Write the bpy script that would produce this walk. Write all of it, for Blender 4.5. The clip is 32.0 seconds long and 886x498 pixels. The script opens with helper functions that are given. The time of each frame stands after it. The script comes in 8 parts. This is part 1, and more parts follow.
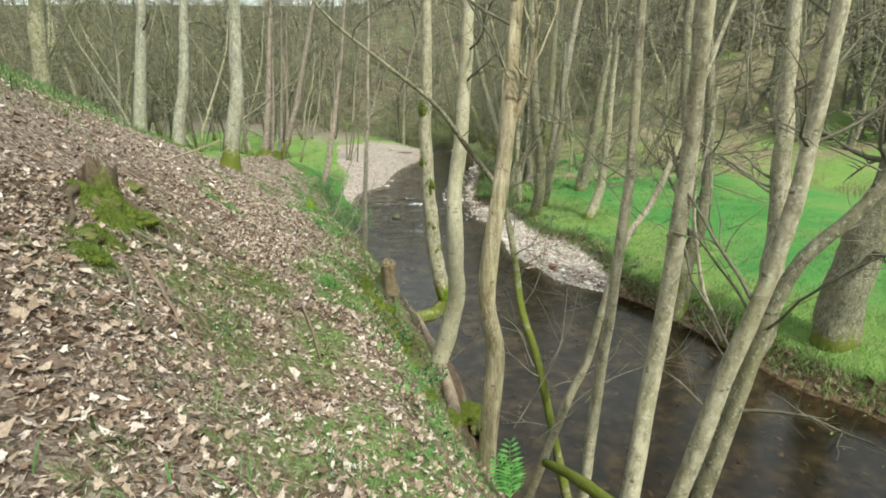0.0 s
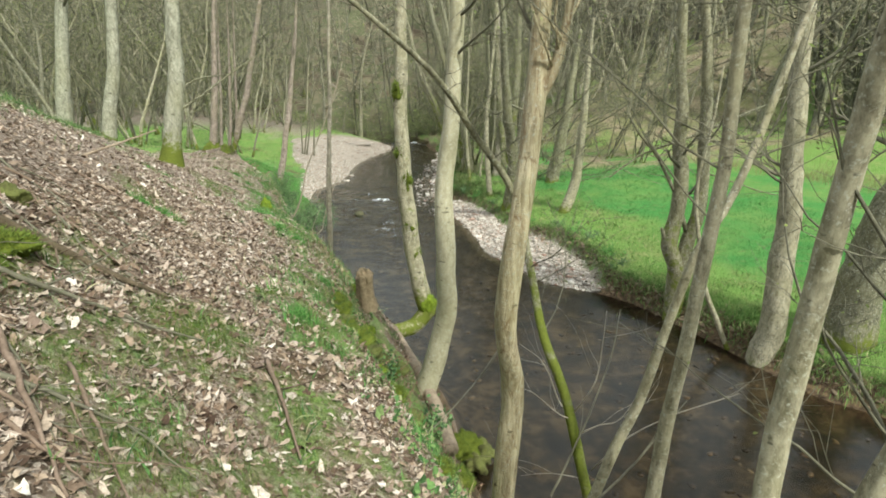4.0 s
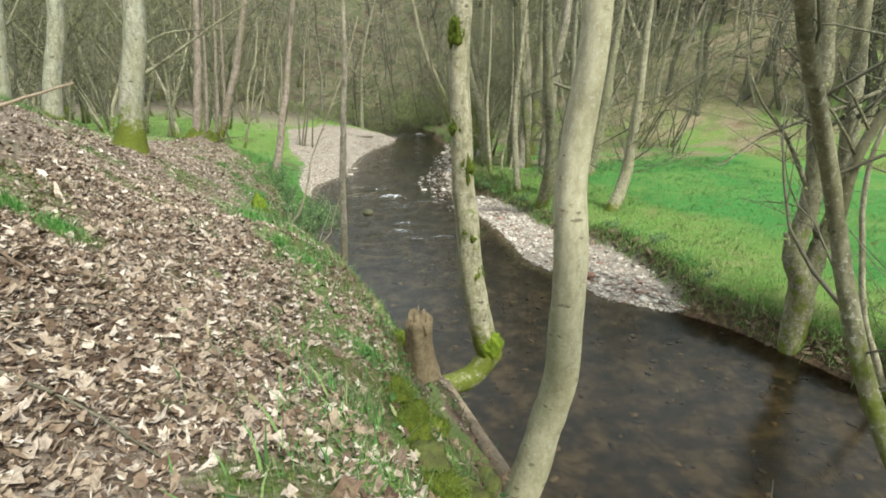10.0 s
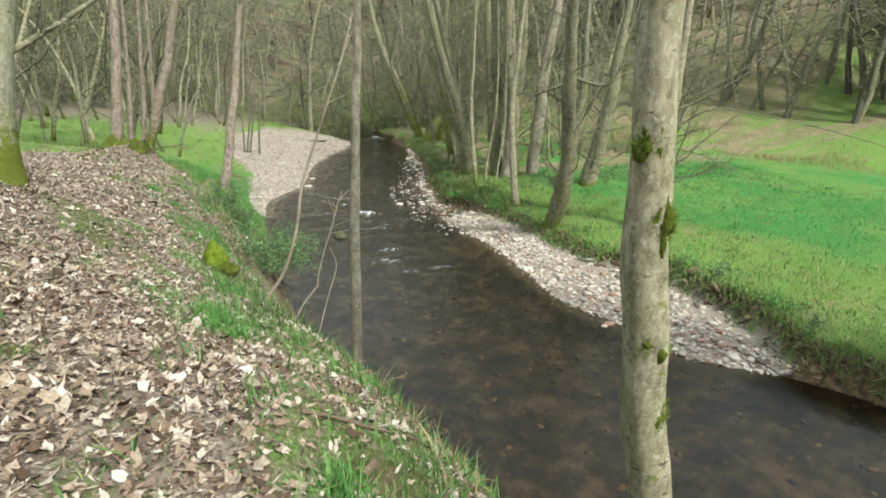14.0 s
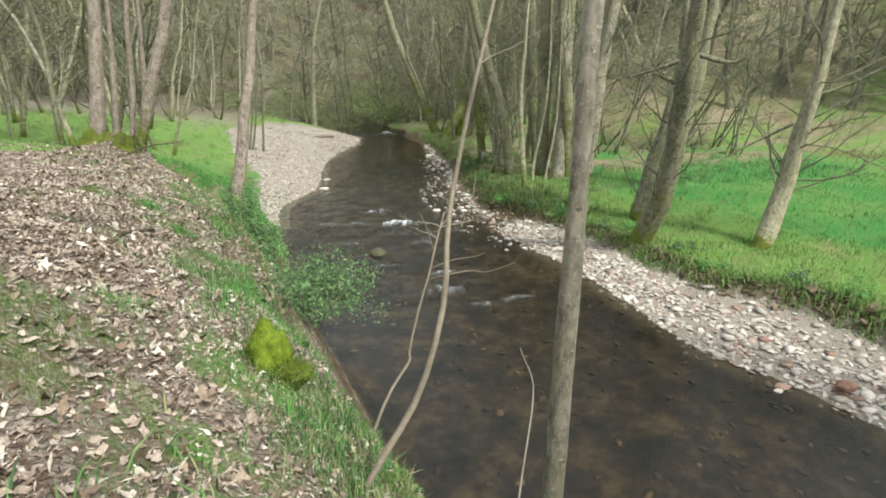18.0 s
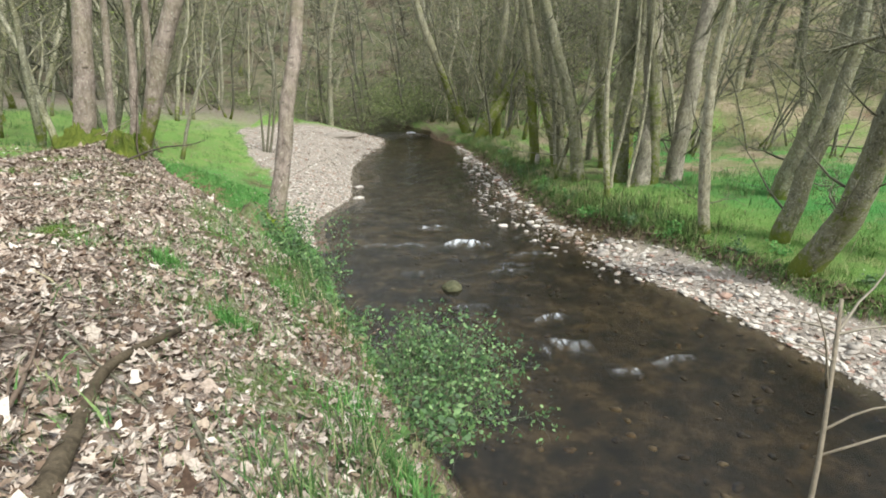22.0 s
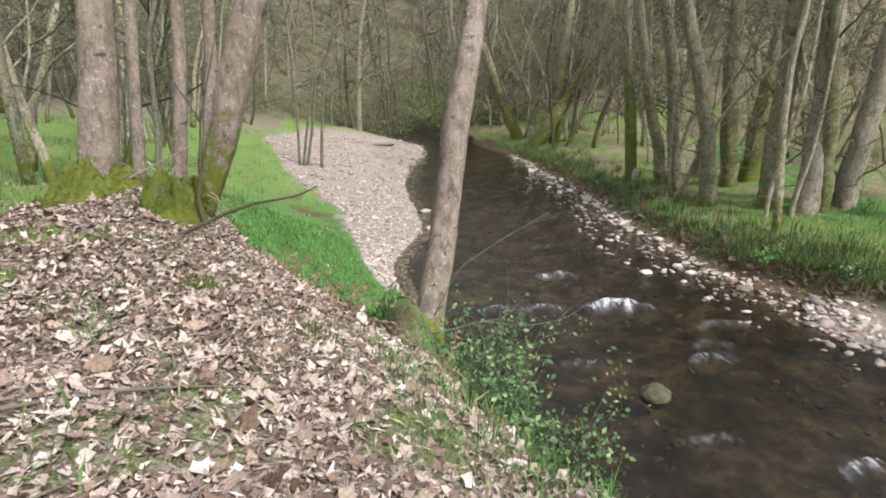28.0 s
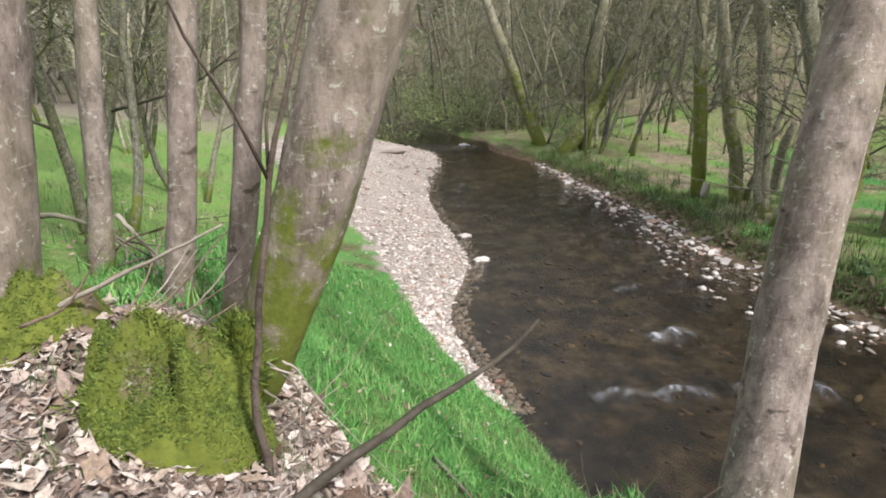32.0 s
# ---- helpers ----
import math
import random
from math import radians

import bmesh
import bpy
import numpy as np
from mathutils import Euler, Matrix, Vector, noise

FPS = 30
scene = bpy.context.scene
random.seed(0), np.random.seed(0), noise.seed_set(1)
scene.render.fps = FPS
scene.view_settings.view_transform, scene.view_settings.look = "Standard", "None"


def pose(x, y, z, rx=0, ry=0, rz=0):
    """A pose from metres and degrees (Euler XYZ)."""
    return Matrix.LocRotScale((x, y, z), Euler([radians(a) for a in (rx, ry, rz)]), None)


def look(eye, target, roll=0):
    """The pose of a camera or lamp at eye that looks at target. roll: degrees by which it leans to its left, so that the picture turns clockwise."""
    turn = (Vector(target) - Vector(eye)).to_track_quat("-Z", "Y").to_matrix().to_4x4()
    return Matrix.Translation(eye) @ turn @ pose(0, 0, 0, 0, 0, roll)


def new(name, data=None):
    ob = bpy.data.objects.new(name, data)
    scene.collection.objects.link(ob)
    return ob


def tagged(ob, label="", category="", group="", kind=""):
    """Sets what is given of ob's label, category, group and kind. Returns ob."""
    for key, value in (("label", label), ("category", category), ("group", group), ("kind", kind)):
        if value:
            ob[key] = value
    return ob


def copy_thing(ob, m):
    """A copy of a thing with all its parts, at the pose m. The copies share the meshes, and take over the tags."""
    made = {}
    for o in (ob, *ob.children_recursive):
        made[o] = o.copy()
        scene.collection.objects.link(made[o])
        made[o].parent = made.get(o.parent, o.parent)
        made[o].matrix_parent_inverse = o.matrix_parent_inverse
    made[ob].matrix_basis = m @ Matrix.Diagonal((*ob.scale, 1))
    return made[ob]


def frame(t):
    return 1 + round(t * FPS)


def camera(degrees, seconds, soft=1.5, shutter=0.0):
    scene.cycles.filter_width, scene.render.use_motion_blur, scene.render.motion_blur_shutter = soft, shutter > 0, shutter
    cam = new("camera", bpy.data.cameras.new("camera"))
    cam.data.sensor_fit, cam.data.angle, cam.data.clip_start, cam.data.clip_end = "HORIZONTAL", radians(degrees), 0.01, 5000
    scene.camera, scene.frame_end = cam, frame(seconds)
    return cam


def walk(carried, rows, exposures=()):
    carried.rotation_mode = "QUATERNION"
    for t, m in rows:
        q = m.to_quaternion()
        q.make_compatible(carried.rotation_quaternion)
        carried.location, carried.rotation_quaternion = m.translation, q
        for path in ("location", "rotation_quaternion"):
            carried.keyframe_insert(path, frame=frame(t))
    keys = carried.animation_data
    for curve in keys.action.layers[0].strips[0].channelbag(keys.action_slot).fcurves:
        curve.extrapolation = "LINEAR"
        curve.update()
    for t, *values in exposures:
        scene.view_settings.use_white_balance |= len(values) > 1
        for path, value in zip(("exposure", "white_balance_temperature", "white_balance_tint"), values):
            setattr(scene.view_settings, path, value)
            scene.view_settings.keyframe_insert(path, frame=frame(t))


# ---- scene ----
EXPOSURE, SKY_STRENGTH, SUN_STRENGTH, SUN_ELEVATION, SUN_TURN = 0.76, 0.125, 2.7, 48, 150
cam = camera(76.4, 32.0, soft=1.8)
METRES, EYE, TILT, LEAN, TURN = 29.0, 7.1, -16.5, 0.0, 0.0
ROWS = [
    (0.0, 0.0, 0.0, 0.0, 0.0, 0.0, 0.0),
    (0.5, -0.0084, 0.0121, 0.0028, 0.04, 0.02, -0.03),
    (1.0, -0.0144, 0.0233, 0.006, 0.1, 0.06, 0.1),
    (1.5, -0.0184, 0.0324, 0.0089, 0.12, 0.14, 0.16),
    (2.0, -0.0198, 0.0396, 0.01, -0.27, 0.16, 0.33),
    (2.5, -0.0201, 0.0455, 0.0085, -1.24, -0.04, 0.58),
    (3.0, -0.0191, 0.0525, 0.0066, -2.33, -0.4, 0.93),
    (3.5, -0.0177, 0.0567, 0.0076, -3.02, -0.56, 1.11),
    (4.0, -0.017, 0.0613, 0.0082, -4.31, -0.75, 1.42),
    (4.5, -0.0174, 0.0749, 0.0048, -4.78, -0.91, 1.48),
    (6.5, -0.0178, 0.1099, 0.0058, -4.81, -0.99, 1.61),
    (7.0, -0.0203, 0.1147, 0.0066, -4.77, -0.92, 1.56),
    (7.5, -0.0214, 0.1267, 0.0056, -4.71, -1.04, 1.6),
    (8.0, -0.0232, 0.1354, 0.0075, -4.69, -0.93, 1.54),
    (8.5, -0.025, 0.1416, 0.0091, -4.65, -0.96, 1.63),
    (9.0, -0.0293, 0.1525, 0.0099, -4.69, -0.98, 1.55),
    (9.5, -0.0371, 0.1717, 0.0131, -4.76, -1.22, 1.55),
    (10.0, -0.0476, 0.1993, 0.0203, -4.8, -1.24, 1.61),
    (10.5, -0.0561, 0.2255, 0.0281, -4.83, -1.19, 1.56),
    (11.0, -0.0625, 0.2478, 0.0353, -4.92, -1.18, 1.59),
    (11.5, -0.0684, 0.2666, 0.0404, -5.31, -1.18, 1.74),
    (12.0, -0.0736, 0.2815, 0.045, -6.61, -1.21, 2.02),
    (12.5, -0.0811, 0.2985, 0.0491, -7.68, -1.23, 2.29),
    (13.0, -0.0869, 0.3151, 0.0523, -8.36, -1.22, 2.44),
    (13.5, -0.0901, 0.3311, 0.0532, -9.73, -1.29, 2.85),
    (15.5, -0.1046, 0.4058, 0.0633, -11.42, -1.48, 3.2),
    (16.0, -0.1119, 0.423, 0.0671, -11.55, -1.45, 3.27),
    (16.5, -0.1184, 0.4387, 0.0707, -11.55, -1.62, 3.25),
    (17.0, -0.1254, 0.4549, 0.0738, -11.56, -1.89, 3.31),
    (17.5, -0.1311, 0.473, 0.0762, -11.53, -1.88, 3.33),
    (18.0, -0.1358, 0.4907, 0.0792, -11.53, -1.85, 3.33),
    (18.5, -0.1424, 0.5074, 0.0829, -11.57, -1.83, 3.34),
    (19.0, -0.1483, 0.5271, 0.0857, -11.59, -1.88, 3.31),
    (19.5, -0.1554, 0.5462, 0.0892, -11.59, -1.82, 3.49),
    (20.0, -0.1603, 0.5647, 0.0922, -11.59, -1.86, 3.54),
    (20.5, -0.1632, 0.5843, 0.0946, -11.56, -1.82, 3.57),
    (21.0, -0.1678, 0.6034, 0.0971, -11.59, -1.81, 3.54),
    (21.5, -0.1724, 0.6209, 0.1005, -11.55, -1.8, 3.53),
    (22.0, -0.1793, 0.6353, 0.1037, -11.45, -1.71, 3.46),
    (22.5, -0.1892, 0.6469, 0.1085, -11.22, -1.7, 3.38),
    (23.0, -0.1979, 0.6603, 0.1117, -10.95, -1.7, 3.42),
    (23.5, -0.2043, 0.6735, 0.1162, -10.76, -1.67, 3.45),
    (24.0, -0.2109, 0.688, 0.1207, -10.69, -1.69, 3.48),
    (24.5, -0.2158, 0.7058, 0.1231, -10.64, -1.7, 3.53),
    (25.0, -0.2216, 0.7214, 0.1273, -10.66, -1.64, 3.45),
    (25.5, -0.228, 0.7349, 0.1329, -10.66, -1.64, 3.42),
    (26.0, -0.2325, 0.75, 0.1364, -10.66, -1.69, 3.42),
    (26.5, -0.2358, 0.7641, 0.1394, -10.7, -1.68, 3.4),
    (28.5, -0.2482, 0.8209, 0.1531, -12.1, -1.77, 3.74),
    (29.0, -0.2499, 0.8389, 0.1561, -12.59, -1.81, 3.86),
    (29.5, -0.255, 0.8549, 0.1594, -12.95, -1.78, 3.88),
    (30.0, -0.2578, 0.8693, 0.1637, -13.47, -1.8, 4.04),
    (30.5, -0.259, 0.8846, 0.1679, -13.55, -1.74, 4.06),
    (31.0, -0.2631, 0.8984, 0.1707, -13.58, -1.7, 4.0),
    (31.5, -0.2693, 0.9116, 0.1756, -13.54, -1.7, 3.9),
    (32.0, -0.2768, 0.9267, 0.1799, -13.11, -1.62, 3.79),
]
walk(cam, [(t, pose(0, 0, EYE, TILT, LEAN, TURN) @ pose(METRES * x, METRES * y, METRES * z, 90 + pitch, roll, yaw)) for t, x, y, z, yaw, pitch, roll in ROWS],
     exposures=[(0, EXPOSURE, 6700, -2), (13, EXPOSURE, 6700, -2), (20, EXPOSURE + 0.03, 6480, 2), (26, EXPOSURE, 6420, 8), (29.3, EXPOSURE - 0.05, 6480, 15), (32, EXPOSURE + 0.1, 6350, 12)])

# ---- sky and sun: bright thin overcast ----
world = bpy.data.worlds.new("sky")
scene.world = world
world.use_nodes = True
wn, wl = world.node_tree.nodes, world.node_tree.links
sky = wn.new("ShaderNodeTexSky")
sky.sky_type, sky.sun_disc = "NISHITA", False
sky.sun_elevation, sky.sun_rotation = radians(SUN_ELEVATION), radians(SUN_TURN)
sky.air_density, sky.dust_density, sky.ozone_density = 1.0, 4.0, 1.0
veil = wn.new("ShaderNodeMixRGB")
veil.inputs["Fac"].default_value, veil.inputs["Color2"].default_value = 0.6, (7.0, 7.1, 7.2, 1)
wl.new(sky.outputs[0], veil.inputs["Color1"])
wl.new(veil.outputs[0], wn["Background"].inputs["Color"])
wn["Background"].inputs["Strength"].default_value = SKY_STRENGTH
sun = new("sun", bpy.data.lights.new("sun", "SUN"))
sun.data.energy, sun.data.angle, sun.data.color = SUN_STRENGTH, radians(4), (1.0, 0.965, 0.91)
sun.matrix_world = look((0, 0, 0), (-math.sin(radians(SUN_TURN)) * math.cos(radians(SUN_ELEVATION)), -math.cos(radians(SUN_TURN)) * math.cos(radians(SUN_ELEVATION)), -math.sin(radians(SUN_ELEVATION))))


# ---- materials ----
def material(name, rough=0.8, spec=0.3):
    m = bpy.data.materials.new(name)
    m.use_nodes = True
    b = m.node_tree.nodes["Principled BSDF"]
    b.inputs["Roughness"].default_value = rough
    b.inputs["Specular IOR Level"].default_value = spec
    return m, m.node_tree.nodes, m.node_tree.links, b


def tex_noise(n, l, scale, detail=4.0, rough=0.6, vector=None, stretch=None):
    t = n.new("ShaderNodeTexNoise")
    t.inputs["Scale"].default_value, t.inputs["Detail"].default_value, t.inputs["Roughness"].default_value = scale, detail, rough
    src = vector
    if stretch:
        mp = n.new("ShaderNodeMapping")
        mp.inputs["Scale"].default_value = stretch
        if src is None:
            src = n.new("ShaderNodeTexCoord").outputs["Object"]
        l.new(src, mp.inputs["Vector"])
        src = mp.outputs[0]
    if src is None:
        src = n.new("ShaderNodeNewGeometry").outputs["Position"]
    l.new(src, t.inputs["Vector"])
    return t.outputs["Fac"]


def ramp(n, l, fac, stops, kind="LINEAR"):
    r = n.new("ShaderNodeValToRGB")
    r.color_ramp.interpolation = kind
    els = r.color_ramp.elements
    while len(els) < len(stops):
        els.new(0.5)
    for e, (p, c) in zip(els, stops):
        e.position, e.color = p, ((*c, 1) if len(c) == 3 else c)
    l.new(fac, r.inputs["Fac"])
    return r.outputs["Color"]


def grey(a, b):
    return [(a, (0, 0, 0)), (b, (1, 1, 1))]


def mix(n, l, fac, a, b, mode="MIX"):
    m = n.new("ShaderNodeMixRGB")
    m.blend_type = mode
    for sock, v in (("Fac", fac), ("Color1", a), ("Color2", b)):
        if isinstance(v, (int, float)):
            m.inputs[sock].default_value = v
        elif isinstance(v, tuple):
            m.inputs[sock].default_value = (*v, 1)
        else:
            l.new(v, m.inputs[sock])
    return m.outputs[0]


def bump(n, l, b, height, strength=0.5, distance=0.02):
    bn = n.new("ShaderNodeBump")
    bn.inputs["Strength"].default_value, bn.inputs["Distance"].default_value = strength, distance
    l.new(height, bn.inputs["Height"])
    l.new(bn.outputs[0], b.inputs["Normal"])


def island(n):
    return n.new("ShaderNodeNewGeometry").outputs["Random Per Island"]


def chance(n):
    return n.new("ShaderNodeObjectInfo").outputs["Random"]


def ground_material():
    m, n, l, b = material("woodland_ground", 0.95, 0.15)
    at = n.new("ShaderNodeAttribute")
    at.attribute_name = "cover"
    sep = n.new("ShaderNodeSeparateColor")
    l.new(at.outputs["Color"], sep.inputs[0])
    fine, mid, broad = tex_noise(n, l, 38, 5, 0.7), tex_noise(n, l, 7, 5, 0.65), tex_noise(n, l, 0.9, 4)
    # dead leaves lie in flakes over crumbled mould
    pos = n.new("ShaderNodeNewGeometry").outputs["Position"]
    shake = n.new("ShaderNodeTexNoise")
    shake.inputs["Scale"].default_value = 30
    l.new(pos, shake.inputs["Vector"])
    warp = mix(n, l, 0.03, pos, shake.outputs["Color"], "ADD")
    flake = n.new("ShaderNodeTexVoronoi")
    flake.inputs["Scale"].default_value, flake.inputs["Randomness"].default_value = 34, 1.0
    l.new(warp, flake.inputs["Vector"])
    tone = n.new("ShaderNodeSeparateColor")
    l.new(flake.outputs["Color"], tone.inputs[0])
    litter = ramp(n, l, tone.outputs[0], [(0.0, (0.1, 0.07, 0.054)), (0.3, (0.19, 0.143, 0.114)), (0.6, (0.3, 0.237, 0.195)), (0.85, (0.41, 0.335, 0.285)), (1.0, (0.54, 0.47, 0.42))])
    bleached = ramp(n, l, tone.outputs[1], [(0.0, (0.12, 0.09, 0.075)), (0.3, (0.21, 0.165, 0.14)), (0.6, (0.33, 0.27, 0.235)), (0.85, (0.43, 0.365, 0.325)), (1.0, (0.57, 0.515, 0.475))])
    further = n.new("ShaderNodeMapRange")
    further.inputs["From Min"].default_value, further.inputs["From Max"].default_value = 9.0, 20.0
    along = n.new("ShaderNodeSeparateXYZ")
    l.new(warp, along.inputs[0]), l.new(along.outputs["Y"], further.inputs["Value"])
    litter = mix(n, l, further.outputs[0], litter, bleached)
    litter = mix(n, l, 0.55, litter, ramp(n, l, fine, [(0.3, (0.25, 0.22, 0.2)), (0.6, (1, 1, 1))]), "MULTIPLY")
    litter = mix(n, l, ramp(n, l, mid, [(0.5, (0, 0, 0)), (0.74, (0.6, 0.6, 0.6))]), litter, (0.14, 0.1, 0.07))
    old = tex_noise(n, l, 0.22, 6, 0.65)
    far_litter = ramp(n, l, old, [(0.34, (0.075, 0.056, 0.04)), (0.44, (0.16, 0.135, 0.095)), (0.52, (0.085, 0.1, 0.05)), (0.6, (0.18, 0.16, 0.11)), (0.68, (0.11, 0.08, 0.055))])
    far_litter = mix(n, l, 0.6, far_litter, ramp(n, l, mid, [(0.35, (0.3, 0.3, 0.28)), (0.65, (1, 1, 1))]), "MULTIPLY")
    xyz = n.new("ShaderNodeSeparateXYZ")
    l.new(pos, xyz.inputs[0])
    away = n.new("ShaderNodeMapRange")
    away.inputs["From Min"].default_value, away.inputs["From Max"].default_value = 0.5, 3.0
    l.new(xyz.outputs["X"], away.inputs["Value"])
    deep = n.new("ShaderNodeMapRange")
    deep.inputs["From Min"].default_value, deep.inputs["From Max"].default_value = 56.0, 74.0
    l.new(xyz.outputs["Y"], deep.inputs["Value"])
    tan = ramp(n, l, old, [(0.3, (0.19, 0.135, 0.09)), (0.42, (0.33, 0.27, 0.19)), (0.51, (0.2, 0.21, 0.1)), (0.6, (0.35, 0.29, 0.2)), (0.72, (0.22, 0.16, 0.11))])
    tan = mix(n, l, 0.55, tan, ramp(n, l, mid, [(0.35, (0.3, 0.3, 0.28)), (0.65, (1, 1, 1))]), "MULTIPLY")
    litter = mix(n, l, away.outputs[0], litter, tan)
    litter = mix(n, l, deep.outputs[0], litter, far_litter)
    # olive and straw rough grass, emerald in the mown field
    turf = ramp(n, l, fine, [(0.3, (0.06, 0.125, 0.028)), (0.5, (0.14, 0.255, 0.06)), (0.7, (0.28, 0.4, 0.13))])
    turf = mix(n, l, ramp(n, l, tex_noise(n, l, 0.8, 6, 0.72), [(0.5, (0, 0, 0)), (0.66, (0.5, 0.5, 0.5))]), turf, ramp(n, l, fine, [(0.3, (0.14, 0.1, 0.055)), (0.7, (0.42, 0.36, 0.2))]))
    lush = ramp(n, l, fine, [(0.3, (0.034, 0.115, 0.03)), (0.55, (0.072, 0.24, 0.06)), (0.75, (0.14, 0.34, 0.1))])
    turf = mix(n, l, at.outputs["Alpha"], turf, mix(n, l, ramp(n, l, tex_noise(n, l, 0.35, 5, 0.6), [(0.42, (0, 0, 0)), (0.62, (0.75, 0.75, 0.75))]), lush, ramp(n, l, mid, [(0.35, (0.1, 0.2, 0.05)), (0.65, (0.2, 0.3, 0.09))])))
    worn = tex_noise(n, l, 2.4, 6, 0.7)
    turf = mix(n, l, ramp(n, l, worn, [(0.52, (0, 0, 0)), (0.66, (0.5, 0.5, 0.5))]), turf, (0.17, 0.17, 0.075))
    shingle = ramp(n, l, fine, [(0.3, (0.17, 0.145, 0.124)), (0.5, (0.32, 0.278, 0.242)), (0.7, (0.47, 0.415, 0.37))])
    earth = ramp(n, l, mid, [(0.3, (0.05, 0.034, 0.023)), (0.5, (0.13, 0.092, 0.06)), (0.62, (0.23, 0.16, 0.095)), (0.75, (0.12, 0.1, 0.07))])
    earth = mix(n, l, 0.6, earth, ramp(n, l, fine, [(0.3, (0.3, 0.3, 0.3)), (0.65, (1, 1, 1))]), "MULTIPLY")
    edge = ramp(n, l, mid, grey(0.3, 0.7))
    soft_r = n.new("ShaderNodeMath")
    soft_r.operation, soft_r.use_clamp = "MULTIPLY_ADD", True
    l.new(sep.outputs[0], soft_r.inputs[0])
    soft_r.inputs[1].default_value = 2.2
    sub = n.new("ShaderNodeMath")
    sub.operation = "MULTIPLY"
    l.new(edge, sub.inputs[0])
    sub.inputs[1].default_value = -1.2
    l.new(sub.outputs[0], soft_r.inputs[2])
    c = mix(n, l, soft_r.outputs[0], litter, turf)
    c = mix(n, l, sep.outputs[1], c, shingle)
    c = mix(n, l, sep.outputs[2], c, earth)
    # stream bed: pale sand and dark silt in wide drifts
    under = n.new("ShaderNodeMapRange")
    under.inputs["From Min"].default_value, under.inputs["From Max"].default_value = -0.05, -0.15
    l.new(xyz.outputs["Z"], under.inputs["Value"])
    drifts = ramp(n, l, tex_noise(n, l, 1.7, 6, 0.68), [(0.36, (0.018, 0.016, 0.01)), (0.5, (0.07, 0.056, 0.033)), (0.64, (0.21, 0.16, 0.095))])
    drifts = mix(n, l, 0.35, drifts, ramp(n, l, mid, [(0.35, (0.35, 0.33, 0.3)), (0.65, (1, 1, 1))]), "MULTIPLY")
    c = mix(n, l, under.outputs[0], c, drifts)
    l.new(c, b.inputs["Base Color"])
    bump(n, l, b, fine, 0.9, 0.04)
    return m


